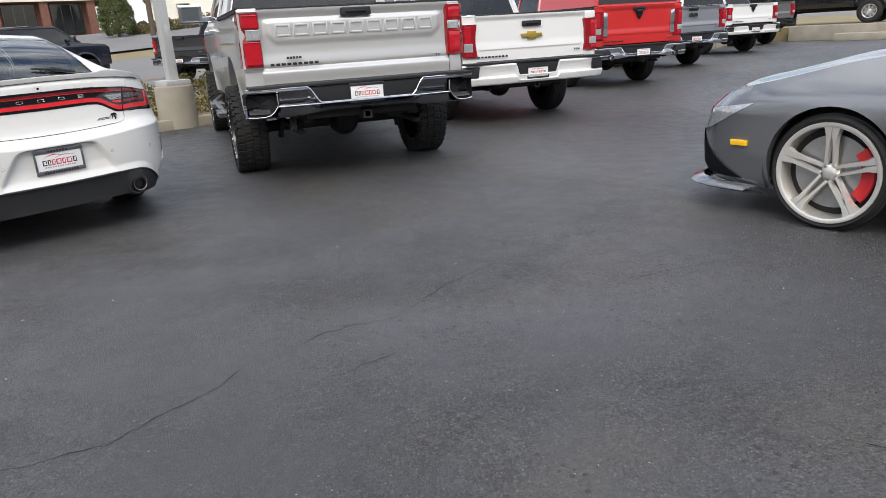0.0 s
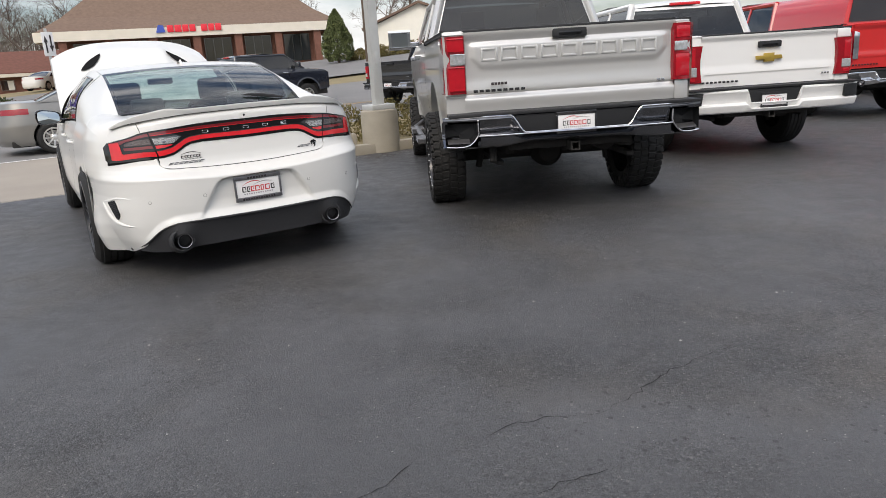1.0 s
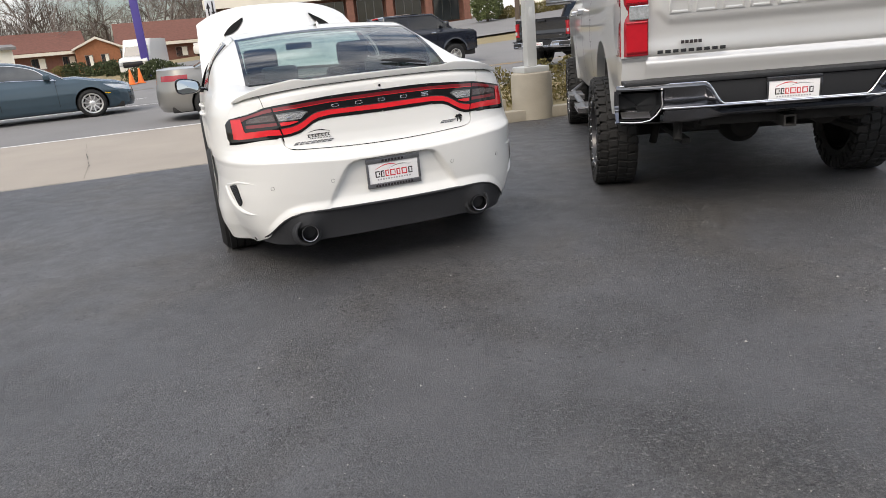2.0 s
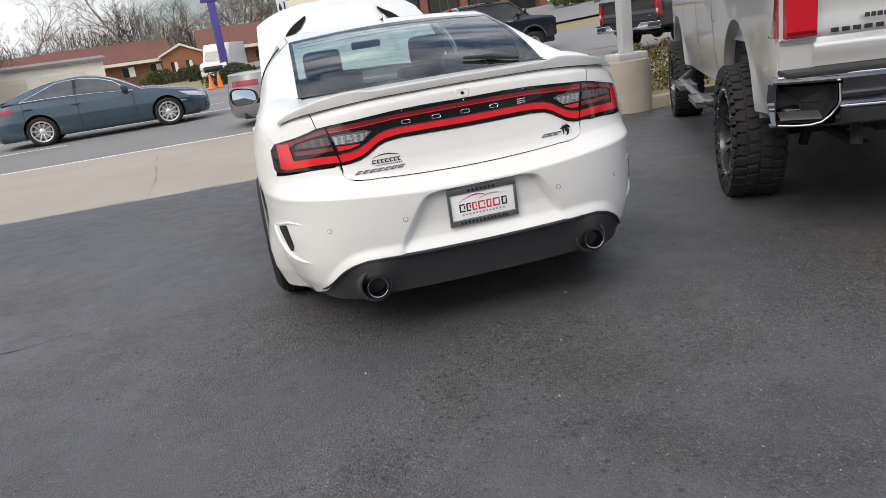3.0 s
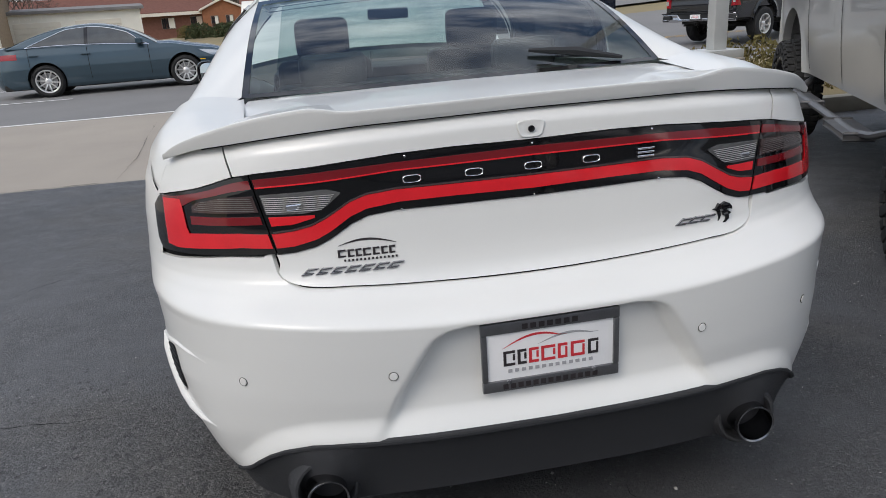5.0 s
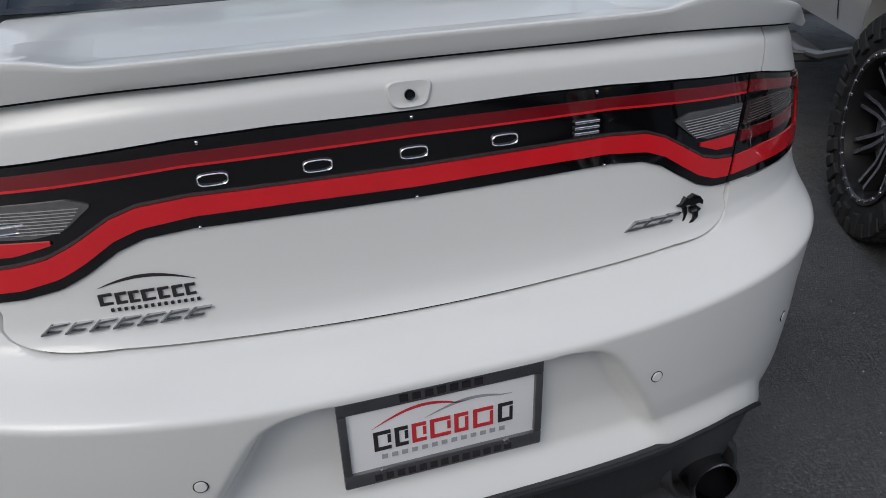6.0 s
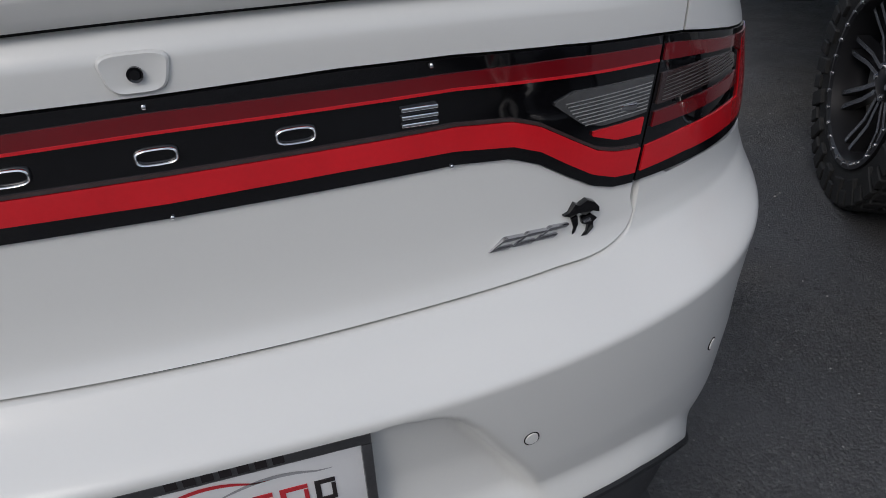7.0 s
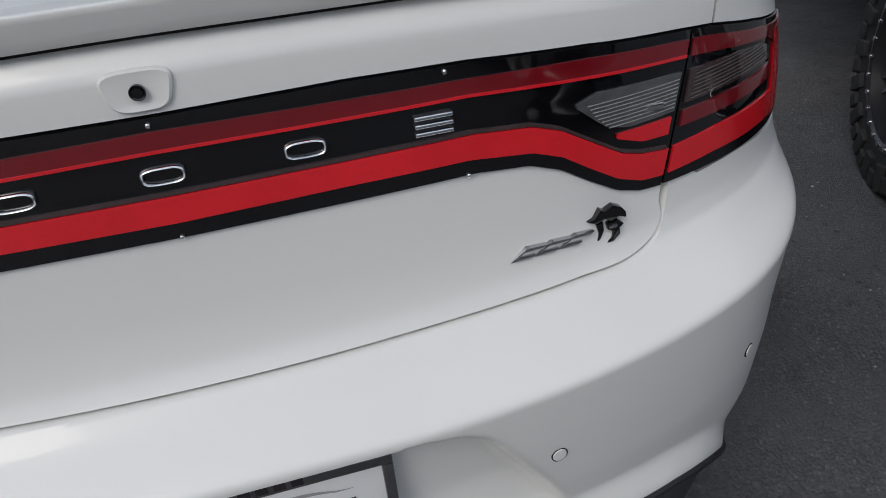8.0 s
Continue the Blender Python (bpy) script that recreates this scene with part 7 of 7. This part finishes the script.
def house(label, x, y, turn, z, w, d, h, wall, roof_mat, rise, windows, gable="x", over=.5, category="house", fascia=None):
    """A building with walls, roof and windows in its front wall (local y = 0)."""
    t = thing(category.replace(" ", "_"), label, category, pose(x, y, z, 0, 0, turn))
    bm = B()
    box(bm, 0, w, 0, d, -1.5, h)
    part("wall", bm, wall, t, smooth=False)
    bm = B()
    o = over
    if gable == "x":
        prism(bm, [(-o, h - .05), (-o, h + .12), (d / 2, h + rise + .15), (d + o, h + .12), (d + o, h - .05), (d / 2, h + rise - .05)], -o, w + o, "yz")
    elif gable == "y":
        prism(bm, [(-o, h - .05), (-o, h + .12), (w / 2, h + rise + .15), (w + o, h + .12), (w + o, h - .05), (w / 2, h + rise - .05)], -o, d + o, "xz")
    elif gable == "hip":
        a = [(-o, -o), (w + o, -o), (w + o, d + o), (-o, d + o)]
        k = min(d * .5, w * .235)
        b = [(k, d / 2 - .1), (w - k, d / 2 - .1), (w - k, d / 2 + .1), (k, d / 2 + .1)]
        lo = [bm.verts.new((p[0], p[1], h)) for p in a]
        mid = [bm.verts.new((p[0] * .86 + w * .07, p[1] * .72 + d * .14, h + rise * .22)) for p in a]
        hi = [bm.verts.new((p[0], p[1], h + rise)) for p in b]
        for i in range(4):
            j = (i + 1) % 4
            bm.faces.new((lo[i], lo[j], mid[j], mid[i]))
            bm.faces.new((mid[i], mid[j], hi[j], hi[i]))
        bm.faces.new(hi)
    else:
        box(bm, -o, w + o, -o, d + o, h - .02, h + .25)
    part("roof", bm, roof_mat, t, smooth=False)
    if gable in ("x", "y"):
        for near in (True, False):
            bm = B()
            if gable == "y":
                yy = 0 if near else d - .02
                prism(bm, [(0, h - .01), (w, h - .01), (w / 2, h + rise - .05)], yy, yy + .02, "xz")
            else:
                xx = 0 if near else w - .02
                prism(bm, [(0, h - .01), (d, h - .01), (d / 2, h + rise - .05)], xx, xx + .02, "yz")
            part("gable", bm, wall, t, smooth=False)
    if fascia:
        bm = B()
        box(bm, -o - .02, w + o + .02, -o - .02, -o + .06, h - fascia, h + .06)
        box(bm, -o - .02, -o + .06, -o, d + o, h - fascia, h + .06)
        box(bm, w + o - .06, w + o + .02, -o, d + o, h - fascia, h + .06)
        box(bm, -o, w + o, -o + .06, 0, h - fascia * .6, h - fascia * .5)
        part("fascia", bm, M["trim"], t, smooth=False)
    for x0, x1, z0, z1 in windows:
        f, g = B(), B()
        flat_window(f, g, x0, x1, z0, z1, -.02)
        wn_ = part("window", f, M["trim"] if wall == M["siding"] else M["win_frame"], t, smooth=False)
        part("pane", g, M["win_dark"], wn_, smooth=False)
        if category == "apartment block":
            bm = B()
            box(bm, x0 + (x1 - x0) * .52, x1 - .02, -.012, -.004, z0 + .02, z1 - .02)
            part("blind", bm, M["siding"], wn_, smooth=False)
    return t


# shop with a wide hipped roof
SX, SY_, ST, SZ_ = 2.4, 54.62, -11.8, 2.15
shop = house("low brick shop with wide brown hipped roof and cream fascia", SX, SY_, ST, SZ_, 19.1, 14, 3.1, M["brick"], M["shingle"], 5.2, [], "hip", 1.4, "shop", .62)
for i in range(7):
    bm = B()
    box(bm, i * 3.05 + .05, i * 3.05 + .60, -1.25, -.75, -1, 2.6)
    part("brick_pier", bm, M["brick"], shop, smooth=False)
for i in range(6):
    f, g = B(), B()
    flat_window(f, g, i * 3.05 + .9, i * 3.05 + 2.85, .3, 2.3, -.05)
    wn_ = part("window", f, M["darkchrome"], shop, smooth=False)
    for k in (1, 2):
        f = B()
        box(f, i * 3.05 + .9 + k * .65 - .03, i * 3.05 + .9 + k * .65 + .03, -.1, 0, .3, 2.3)
        part("mullion", f, M["darkchrome"], wn_, smooth=False)
    part("pane", g, M["win_dark"], wn_, smooth=False)
for i, (x0, x1) in enumerate(((9.9, 10.35), (10.42, 10.9), (10.97, 11.4), (11.47, 11.9), (12.3, 12.75), (12.82, 13.25), (13.32, 13.75))):
    bm = B()
    box(bm, x0 - 2.4, x1 - 2.4, -1.52, -1.42, 2.80, 3.30, .03)
    part("sign_block", bm, M["sign_red"], shop, "red sign block on the fascia")
bm = B()
prism(bm, [(6.7, 2.8), (7.35, 2.8), (7.25, 3.3), (6.9, 3.35)], -1.52, -1.42, "xz")
part("sign_logo", bm, M["sign_blue"], shop, "blue sign shape")

hall = house("tan brick church hall with tall narrow windows", -26.5, 37.0, 16, .1, 10.2, 9, 3.75, M["brick_tan"], M["shingle"], .9, [(1.2, 1.7, 1.6, 3.4), (3.2, 3.7, 1.6, 3.4), (5.2, 5.7, 1.6, 3.4), (6.9, 7.4, 1.6, 3.4), (8.6, 9.1, 1.6, 3.4), (5.0, 5.6, -.4, .6), (6.8, 7.4, -.4, .6), (8.6, 9.2, -.4, .6)], "x", .4, "brick hall")
bm = B()
box(bm, -.45, 10.65, -.52, -.40, 3.66, 3.80)
part("gutter", bm, M["trim"], hall, smooth=False)
bm = B()
tube(bm, [(10.12, -.07, -.6), (10.12, -.07, 3.5), (10.12, -.42, 3.68)], .06, 8)
part("downpipe", bm, M["trim"], hall)
for x0 in (1.2, 3.2, 5.2, 6.9, 8.6):
    bm = B()
    for k in range(1, 5):
        box(bm, x0, x0 + .5, -.04, -.015, 1.6 + .36 * k - .03, 1.6 + .36 * k + .03)
    part("window_bar", bm, M["trim"], hall, smooth=False)
garage = house("white metal garage with roll-up doors", -19.0, 45.5, 14, .55, 8.0, 9, 2.25, M["siding"], M["road"], .28, [], "x", .25, "garage")
for x0 in (.8, 4.2):
    bm = B()
    box(bm, x0, x0 + 2.6, -.03, .02, -.2, 1.70)
    roll = part("roll_door", bm, M["trim"], garage, smooth=False)
    for k in range(6):
        bm = B()
        box(bm, x0, x0 + 2.6, -.06, -.032, -.2 + k * .32, .1 + k * .32, .01)
        part("door_panel", bm, M["trim"], roll, smooth=False)
bm = B()
for k in range(27):
    box(bm, k * .3, k * .3 + .04, -.035, 0, 1.75, 2.3)
part("siding_rib", bm, M["siding"], garage, smooth=False)
house("brick apartment block with rust shingle roof", -19.5, 67.0, 10, .8, 9.6, 9, 2.0, M["brick"], M["shingle_red"], 1.8, [(5.5, 6.6, .7, 1.6), (8.0, 9.0, .7, 1.6), (1.5, 2.6, .7, 1.6)], "x", .6, "apartment block", .22)
house("orange brick apartment block with white gable trim", -10.2, 66.2, 8, .6, 3.6, 9, 2.2, M["orange_wall"], M["trim"], .9, [(.7, 1.3, .8, 1.7), (2.0, 2.6, .8, 1.7)], "y", .25, "apartment block")
house("brick apartment block with long rust roof", -6.4, 67.5, 4, .8, 14.0, 9, 2.1, M["brick"], M["shingle_red"], 2.0, [(1.5, 2.5, .8, 1.6), (4.5, 5.5, .8, 1.6), (7.5, 8.5, .8, 1.6)], "x", .6, "apartment block", .22)
house("brick apartment block with rust shingle roof", -40, 72.0, 12, .8, 19.0, 9, 2.2, M["brick"], M["shingle_red"], 1.9, [(3.5, 4.6, .7, 1.6), (8.0, 9.0, .7, 1.6), (12.5, 13.6, .7, 1.6)], "x", .6, "apartment block", .22)
house("white clapboard house with grey gable roof", 25.2, 50.5, -28, 2.5, 9.0, 8, 2.1, M["siding"], M["shingle"], 1.9, [(2, 3, .8, 1.8), (6, 7, .8, 1.8)], "y", .4)

# white delivery van
van = thing("delivery_van", "white box van parked by the side street", "van", pose(-3.2, 41.5, gz(-3, 41.5) - .05, 0, 0, 163) @ Matrix.Scale(.80, 4))
bm = B()
prism(bm, [(-1.6, .35), (3.0, .35), (3.0, 1.1), (2.75, 1.25), (2.15, 1.35), (1.75, 2.05), (1.5, 2.5), (-1.6, 2.5)], -.98, .98, "yz", .06)
part("body", bm, M["white"], van)
bm = B()
sheet(bm, [[Vector((-.85, 2.18, 1.37)), Vector((.85, 2.18, 1.37))], [Vector((-.78, 1.80, 2.02)), Vector((.78, 1.80, 2.02))]])
part("windscreen", bm, M["win_dark"], van)
bm = B()
box(bm, -.7, .7, 2.98, 3.04, .62, 1.0, .02)
part("grille", bm, M["gloss_black"], van)
for s in (-1, 1):
    for y in (-.9, 2.1):
        wheel(van, s * .85, y, .36, .36, .24, .2, "cap", s)
    bm = B()
    box(bm, s * .72, s * .95, 2.96, 3.05, .72, .98, .03)
    part("head_lamp", bm, M["headlamp"], van)

sign = thing("pylon_sign", "tall purple steel sign pylon", "sign pylon", pose(-3.25, 39.3, gz(-3, 39)))
bm = B()
box(bm, -.21, .21, -.2, .2, -.3, 5.6, .03)
part("mast", bm, M["purple"], sign)
bm = B()
box(bm, -.55, .38, -.25, .25, 4.22, 4.85, .04)
part("cabinet", bm, M["purple"], sign)
clumps("hedge", M["hedge_green"], 3500, .12, blob(-2.6, 36.0, gz(-3, 36) - .1, 1.5, .7, .95), 5, "clipped dark green hedge by the side street", "hedge")
for x, y in ((-3.75, 33.6), (-3.35, 33.9)):
    c = thing("traffic_cone", "orange traffic cone by the side street", "traffic cone", pose(x, y, gz(x, y)), "cones")
    bm = B()
    lathe(bm, [(.0, .72), (.03, .72), (.15, .04)], 14, axis="z")
    part("cone_body", bm, M["cone"], c)
    bm = B()
    box(bm, -.2, .2, -.2, .2, 0, .04, .01)
    part("cone_base", bm, M["cone"], c)

rs = thing("road_sign", "white lane arrow sign on a steel post", "road sign", pose(-.1, 19.5, gz(0, 19.5), 0, 0, 25))
bm = B()
box(bm, -.03, .03, -.03, .03, -.2, 2.9)
part("post", bm, M["galv"], rs)
bm = B()
box(bm, -.17, .17, -.05, -.03, 2.12, 2.80, .004)
panel = part("sign_panel", bm, M["plate"], rs)
for sx, d in ((-.075, 1), (.075, -1)):
    bm = B()
    prism(bm, [(sx + p * .75, 2.46 + d * q * .75) for p, q in ((-.03, -.34), (.03, -.34), (.03, .06), (.085, .06), (0, .31), (-.085, .06), (-.03, .06))], -.056, -.05, "xz")
    part("arrow", bm, M["ink"], panel)

up = thing("utility_pole", "weathered wooden utility pole", "utility pole", pose(19.6, 39.0, gz(19, 39)))
bm = B()
tube(bm, [(0, 0, -.3), (0, 0, 10)], [.17, .12], 12)
part("mast", bm, M["wood"], up)
up2 = thing("utility_pole", "distant wooden utility pole with cross arms", "utility pole", pose(36.0, 62.0, gz(30, 62)))
bm = B()
tube(bm, [(0, 0, -.3), (0, 0, 6.6)], [.16, .12], 10)
part("mast", bm, M["wood"], up2)
for zz in (5.6, 6.3):
    bm = B()
    box(bm, -1.2, 1.2, -.06, .06, zz, zz + .14)
    part("cross_arm", bm, M["wood"], up2)

# conifer
cf = thing("conifer_tree", "dense green conifer beside the shop", "tree", pose(18.6, 41.6, gz(18.6, 41.6)))
bm = B()
tube(bm, [(0, 0, -.2), (0, 0, 3.2)], [.12, .03], 8)
part("trunk", bm, M["bark"], cf)


def cone_shape(r):
    zz = r.random() ** .8
    a = r.uniform(0, 6.283)
    w = interp(zz, [(0, .75), (.15, 1.05), (.5, .9), (.8, .5), (1, .05)]) * (.55 + .45 * r.random() ** .5) * (1 + .15 * math.sin(a * 4 + zz * 9))
    return (w * math.cos(a), w * math.sin(a), .15 + 3.4 * zz)


clumps("crown", M["conifer"], 9000, .16, cone_shape, 9, "green conifer crown", parent=cf)
for x, y, h in ((20.6, 42.3, .8), (22.2, 42.8, .9), (24.2, 43.2, .8), (26, 43.6, .9)):
    clumps("shrub", M["hedge"], 1500, .14, blob(x, y, gz(x, y) - .1, 1.0, .7, h), int(x * 7), "dry brown shrub across the road", "shrub")


# ---- bare trees ----
def tree_mesh(seed, height, mat):
    rnd = random.Random(seed)
    bm = B()

    def grow(p, d, length, r, depth):
        n = 3
        pts, rad = [p], [r]
        for k in range(n):
            d = (d + Vector((rnd.uniform(-.16, .16), rnd.uniform(-.16, .16), rnd.uniform(-.04, .10)))).normalized()
            p = p + d * length / n
            pts.append(p)
            rad.append(r * (1 - .38 * (k + 1) / n))
        tube(bm, pts, rad, 5 if depth > 2 else 3, caps=False)
        if depth == 0:
            return
        for k in range(3 if depth > 1 else 4):
            a = rnd.uniform(0, 6.283)
            tilt = rnd.uniform(.35, .85)
            side = d.orthogonal().normalized()
            side.rotate(Matrix.Rotation(a, 3, d))
            nd = (d * math.cos(tilt) + side * math.sin(tilt)).normalized()
            base = pts[rnd.choice((1, 2, 3))] if k else pts[-1]
            grow(base, nd, length * rnd.uniform(.58, .82), max(r * .52, .008), depth - 1)

    grow(Vector((0, 0, -.3)), Vector((0, 0, 1)), height * .30, height * .018, 6)
    me = bpy.data.meshes.new("branches")
    bm.to_mesh(me)
    bm.free()
    me.materials.append(mat)
    return me


TREES = [tree_mesh(11, 10, M["bark_pale"]), tree_mesh(12, 11, M["bark"]), tree_mesh(13, 9, M["bark"]), tree_mesh(14, 11, M["bark_pale"])]
rnd = random.Random(21)


def bare_tree(x, y, s, k):
    t = new("bare_tree", TREES[k % 4])
    t.matrix_basis = pose(x, y, gz(x, y) - .2, 0, 0, rnd.uniform(0, 360)) @ Matrix.Scale(s, 4)
    tagged(t, "leafless tree with fine branches behind the buildings", "tree", "bare trees")


k = 0
x = -75.0
while x < 30:
    bare_tree(x + rnd.uniform(-1, 1), 84 + rnd.uniform(-4, 20), rnd.uniform(.95, 1.5), k)
    x += rnd.uniform(2.3, 4.0)
    k += 1
for x, y, s in ((-21, 52, 1.0), (-14, 74, 1.15), (-4, 78, 1.25), (.5, 76, 1.2), (-26, 70, 1.0), (-3, 90, 1.3), (18, 64, .9), (24, 66, .8), (34, 60, 1.0), (40, 75, 1.2)):
    bare_tree(x, y, s, k)
    k += 1

# wooded rise behind the houses, one mass of twigs
bm = B()
for _ in range(30000):
    x, y = rnd.uniform(-110, 25), rnd.uniform(105, 150)
    zz = gz(x, y) + rnd.random() ** 1.2 * (7.5 + 2.0 * math.sin(x * .21) + 1.2 * math.sin(x * .57))
    s = rnd.uniform(.3, 1.1)
    a = rnd.uniform(0, 6.28)
    vs = [bm.verts.new((x + dx * s * math.cos(a), y + dx * s * math.sin(a), zz + dz * s)) for dx, dz in ((-.05, -.9), (.05, -.8), (.22, .9), (.16, .95))]
    bm.faces.new(vs)
tagged(part("far_woods", bm, M["bark"], smooth=False), "brown leafless woodland behind the houses", "woods", kind="stuff")


for x, y, h, mt in ((-8.4, 52, .9, "hedge_green"), (-6.6, 50, .8, "hedge_green"), (-5.3, 47, .9, "hedge_green"), (-10.5, 60, .8, "hedge")):
    clumps("shrub", M[mt], 1200, .16, blob(x, y, gz(x, y) - .1, 1.0, .7, h), int(-x * 13), "dark green shrub in front of the brick flats", "shrub")

# unseen plain wall, added to dim low sky light and reflections from behind
bm = B()
box(bm, -42, 46, -20.6, -20.0, -.2, 4.6, .03)
tagged(part("wall_south", bm, M["stucco"], smooth=False), "unseen plain wall added to block low sky light", "wall", kind="structure")


# ---- white sedan: flank details and nose ----
def flank_strip(name, y0, y1, z0, z1, mat, s, off=.0022, parent=None, label="", ny=6, nz=8):
    bm = B()
    sheet(bm, [[Vector((s * (flank_x(y, z) + off), y, z)) for z in span(z0, z1, nz)] for y in span(y0, y1, ny)], flip=s > 0)
    return part(name, bm, mat, parent or car, label)


for s in (-1, 1):
    for y in (1.70, 2.62, 3.62):
        flank_strip("door_seam", y - .004, y + .004, .30, flank_top(y) - .006, M["seam"], s, ny=1)
    flank_strip("door_seam", 1.70, 3.62, .296, .303, M["seam"], s, ny=20, nz=1)
    for y in (1.86, 2.80):
        bm = B()
        x = flank_x(y + .1, .86)
        tube(bm, [(s * (x - .004), y, .862), (s * (x + .026), y + .03, .868), (s * (x + .030), y + .12, .872), (s * (x + .026), y + .19, .872), (s * (x - .004), y + .22, .868)], [.012, .013, .013, .013, .012], 8)
        part("door_handle", bm, M["white"], car)
    flank_strip("side_skirt", 1.56, 3.74, .225, .262, M["gloss_black"], s, .010, label="black side skirt", ny=16, nz=3)
    flank_strip("side_marker", 4.66, 4.80, .60, .635, M["amber"], s, .003)
    bm = B()
    x0 = flank_x(4.72, .74)
    prism(bm, [(s * (x0 - .26), .70), (s * (x0 + .004), .72), (s * (x0 + .004), .79), (s * (x0 - .26), .80)], 4.80, 4.93, "xz", .012)
    part("head_lamp", bm, M["headlamp"], car, "slim dark head lamp")
bm = B()
rows = []
for z in span(.22, .80, 16):
    w = prof(z, SW) * .60
    bow = .06 * math.sin(math.pi * (z - .15) / .75)
    rows.append([Vector((w * u, 5.03 + bow * (1 - u * u * .9) - .10 * abs(u) ** 6, z)) for u in span(-1, 1, 30)])
sheet(bm, rows, flip=True)
nose = part("front_bumper", bm, M["white"], car, "white front bumper")
bm = B()
for k in range(7):
    z = .60 + .022 * k
    tube(bm, [(u * .50, 5.095 - .03 * u * u, z) for u in span(-1, 1, 10)], .007, 5)
part("grille", bm, M["gloss_black"], nose)
bm = B()
box(bm, -.34, .34, 3.95, 4.55, .70, .86, .05, segs=3)
for k in range(4):
    for q in (-1, 1):
        tube(bm, [(q * .10, 4.02 + .14 * k, .86), (q * .22, 4.02 + .14 * k, .885), (q * .34, 4.02 + .14 * k, .83)], .03, 8)
part("engine", bm, M["plastic"], car, "black engine cover with intake runners")

# the body leans a little to its left on the springs
LEAN = .012
for ob in car.children_recursive:
    if ob.type == "MESH" and ob.name.split(".")[0] not in ("tyre", "rim", "wheel_back", "brake_disc", "brake_caliper", "wheel_bolt", "wheel_liner", "underbody"):
        co = np.empty(len(ob.data.vertices) * 3)
        ob.data.vertices.foreach_get("co", co)
        co = co.reshape(-1, 3)
        fade = np.clip((3.0 - co[:, 1]) / 2.0, 0, 1) * LEAN
        co[:, 2] += fade * co[:, 0]
        ob.data.vertices.foreach_set("co", co.ravel())
        ob.data.update()
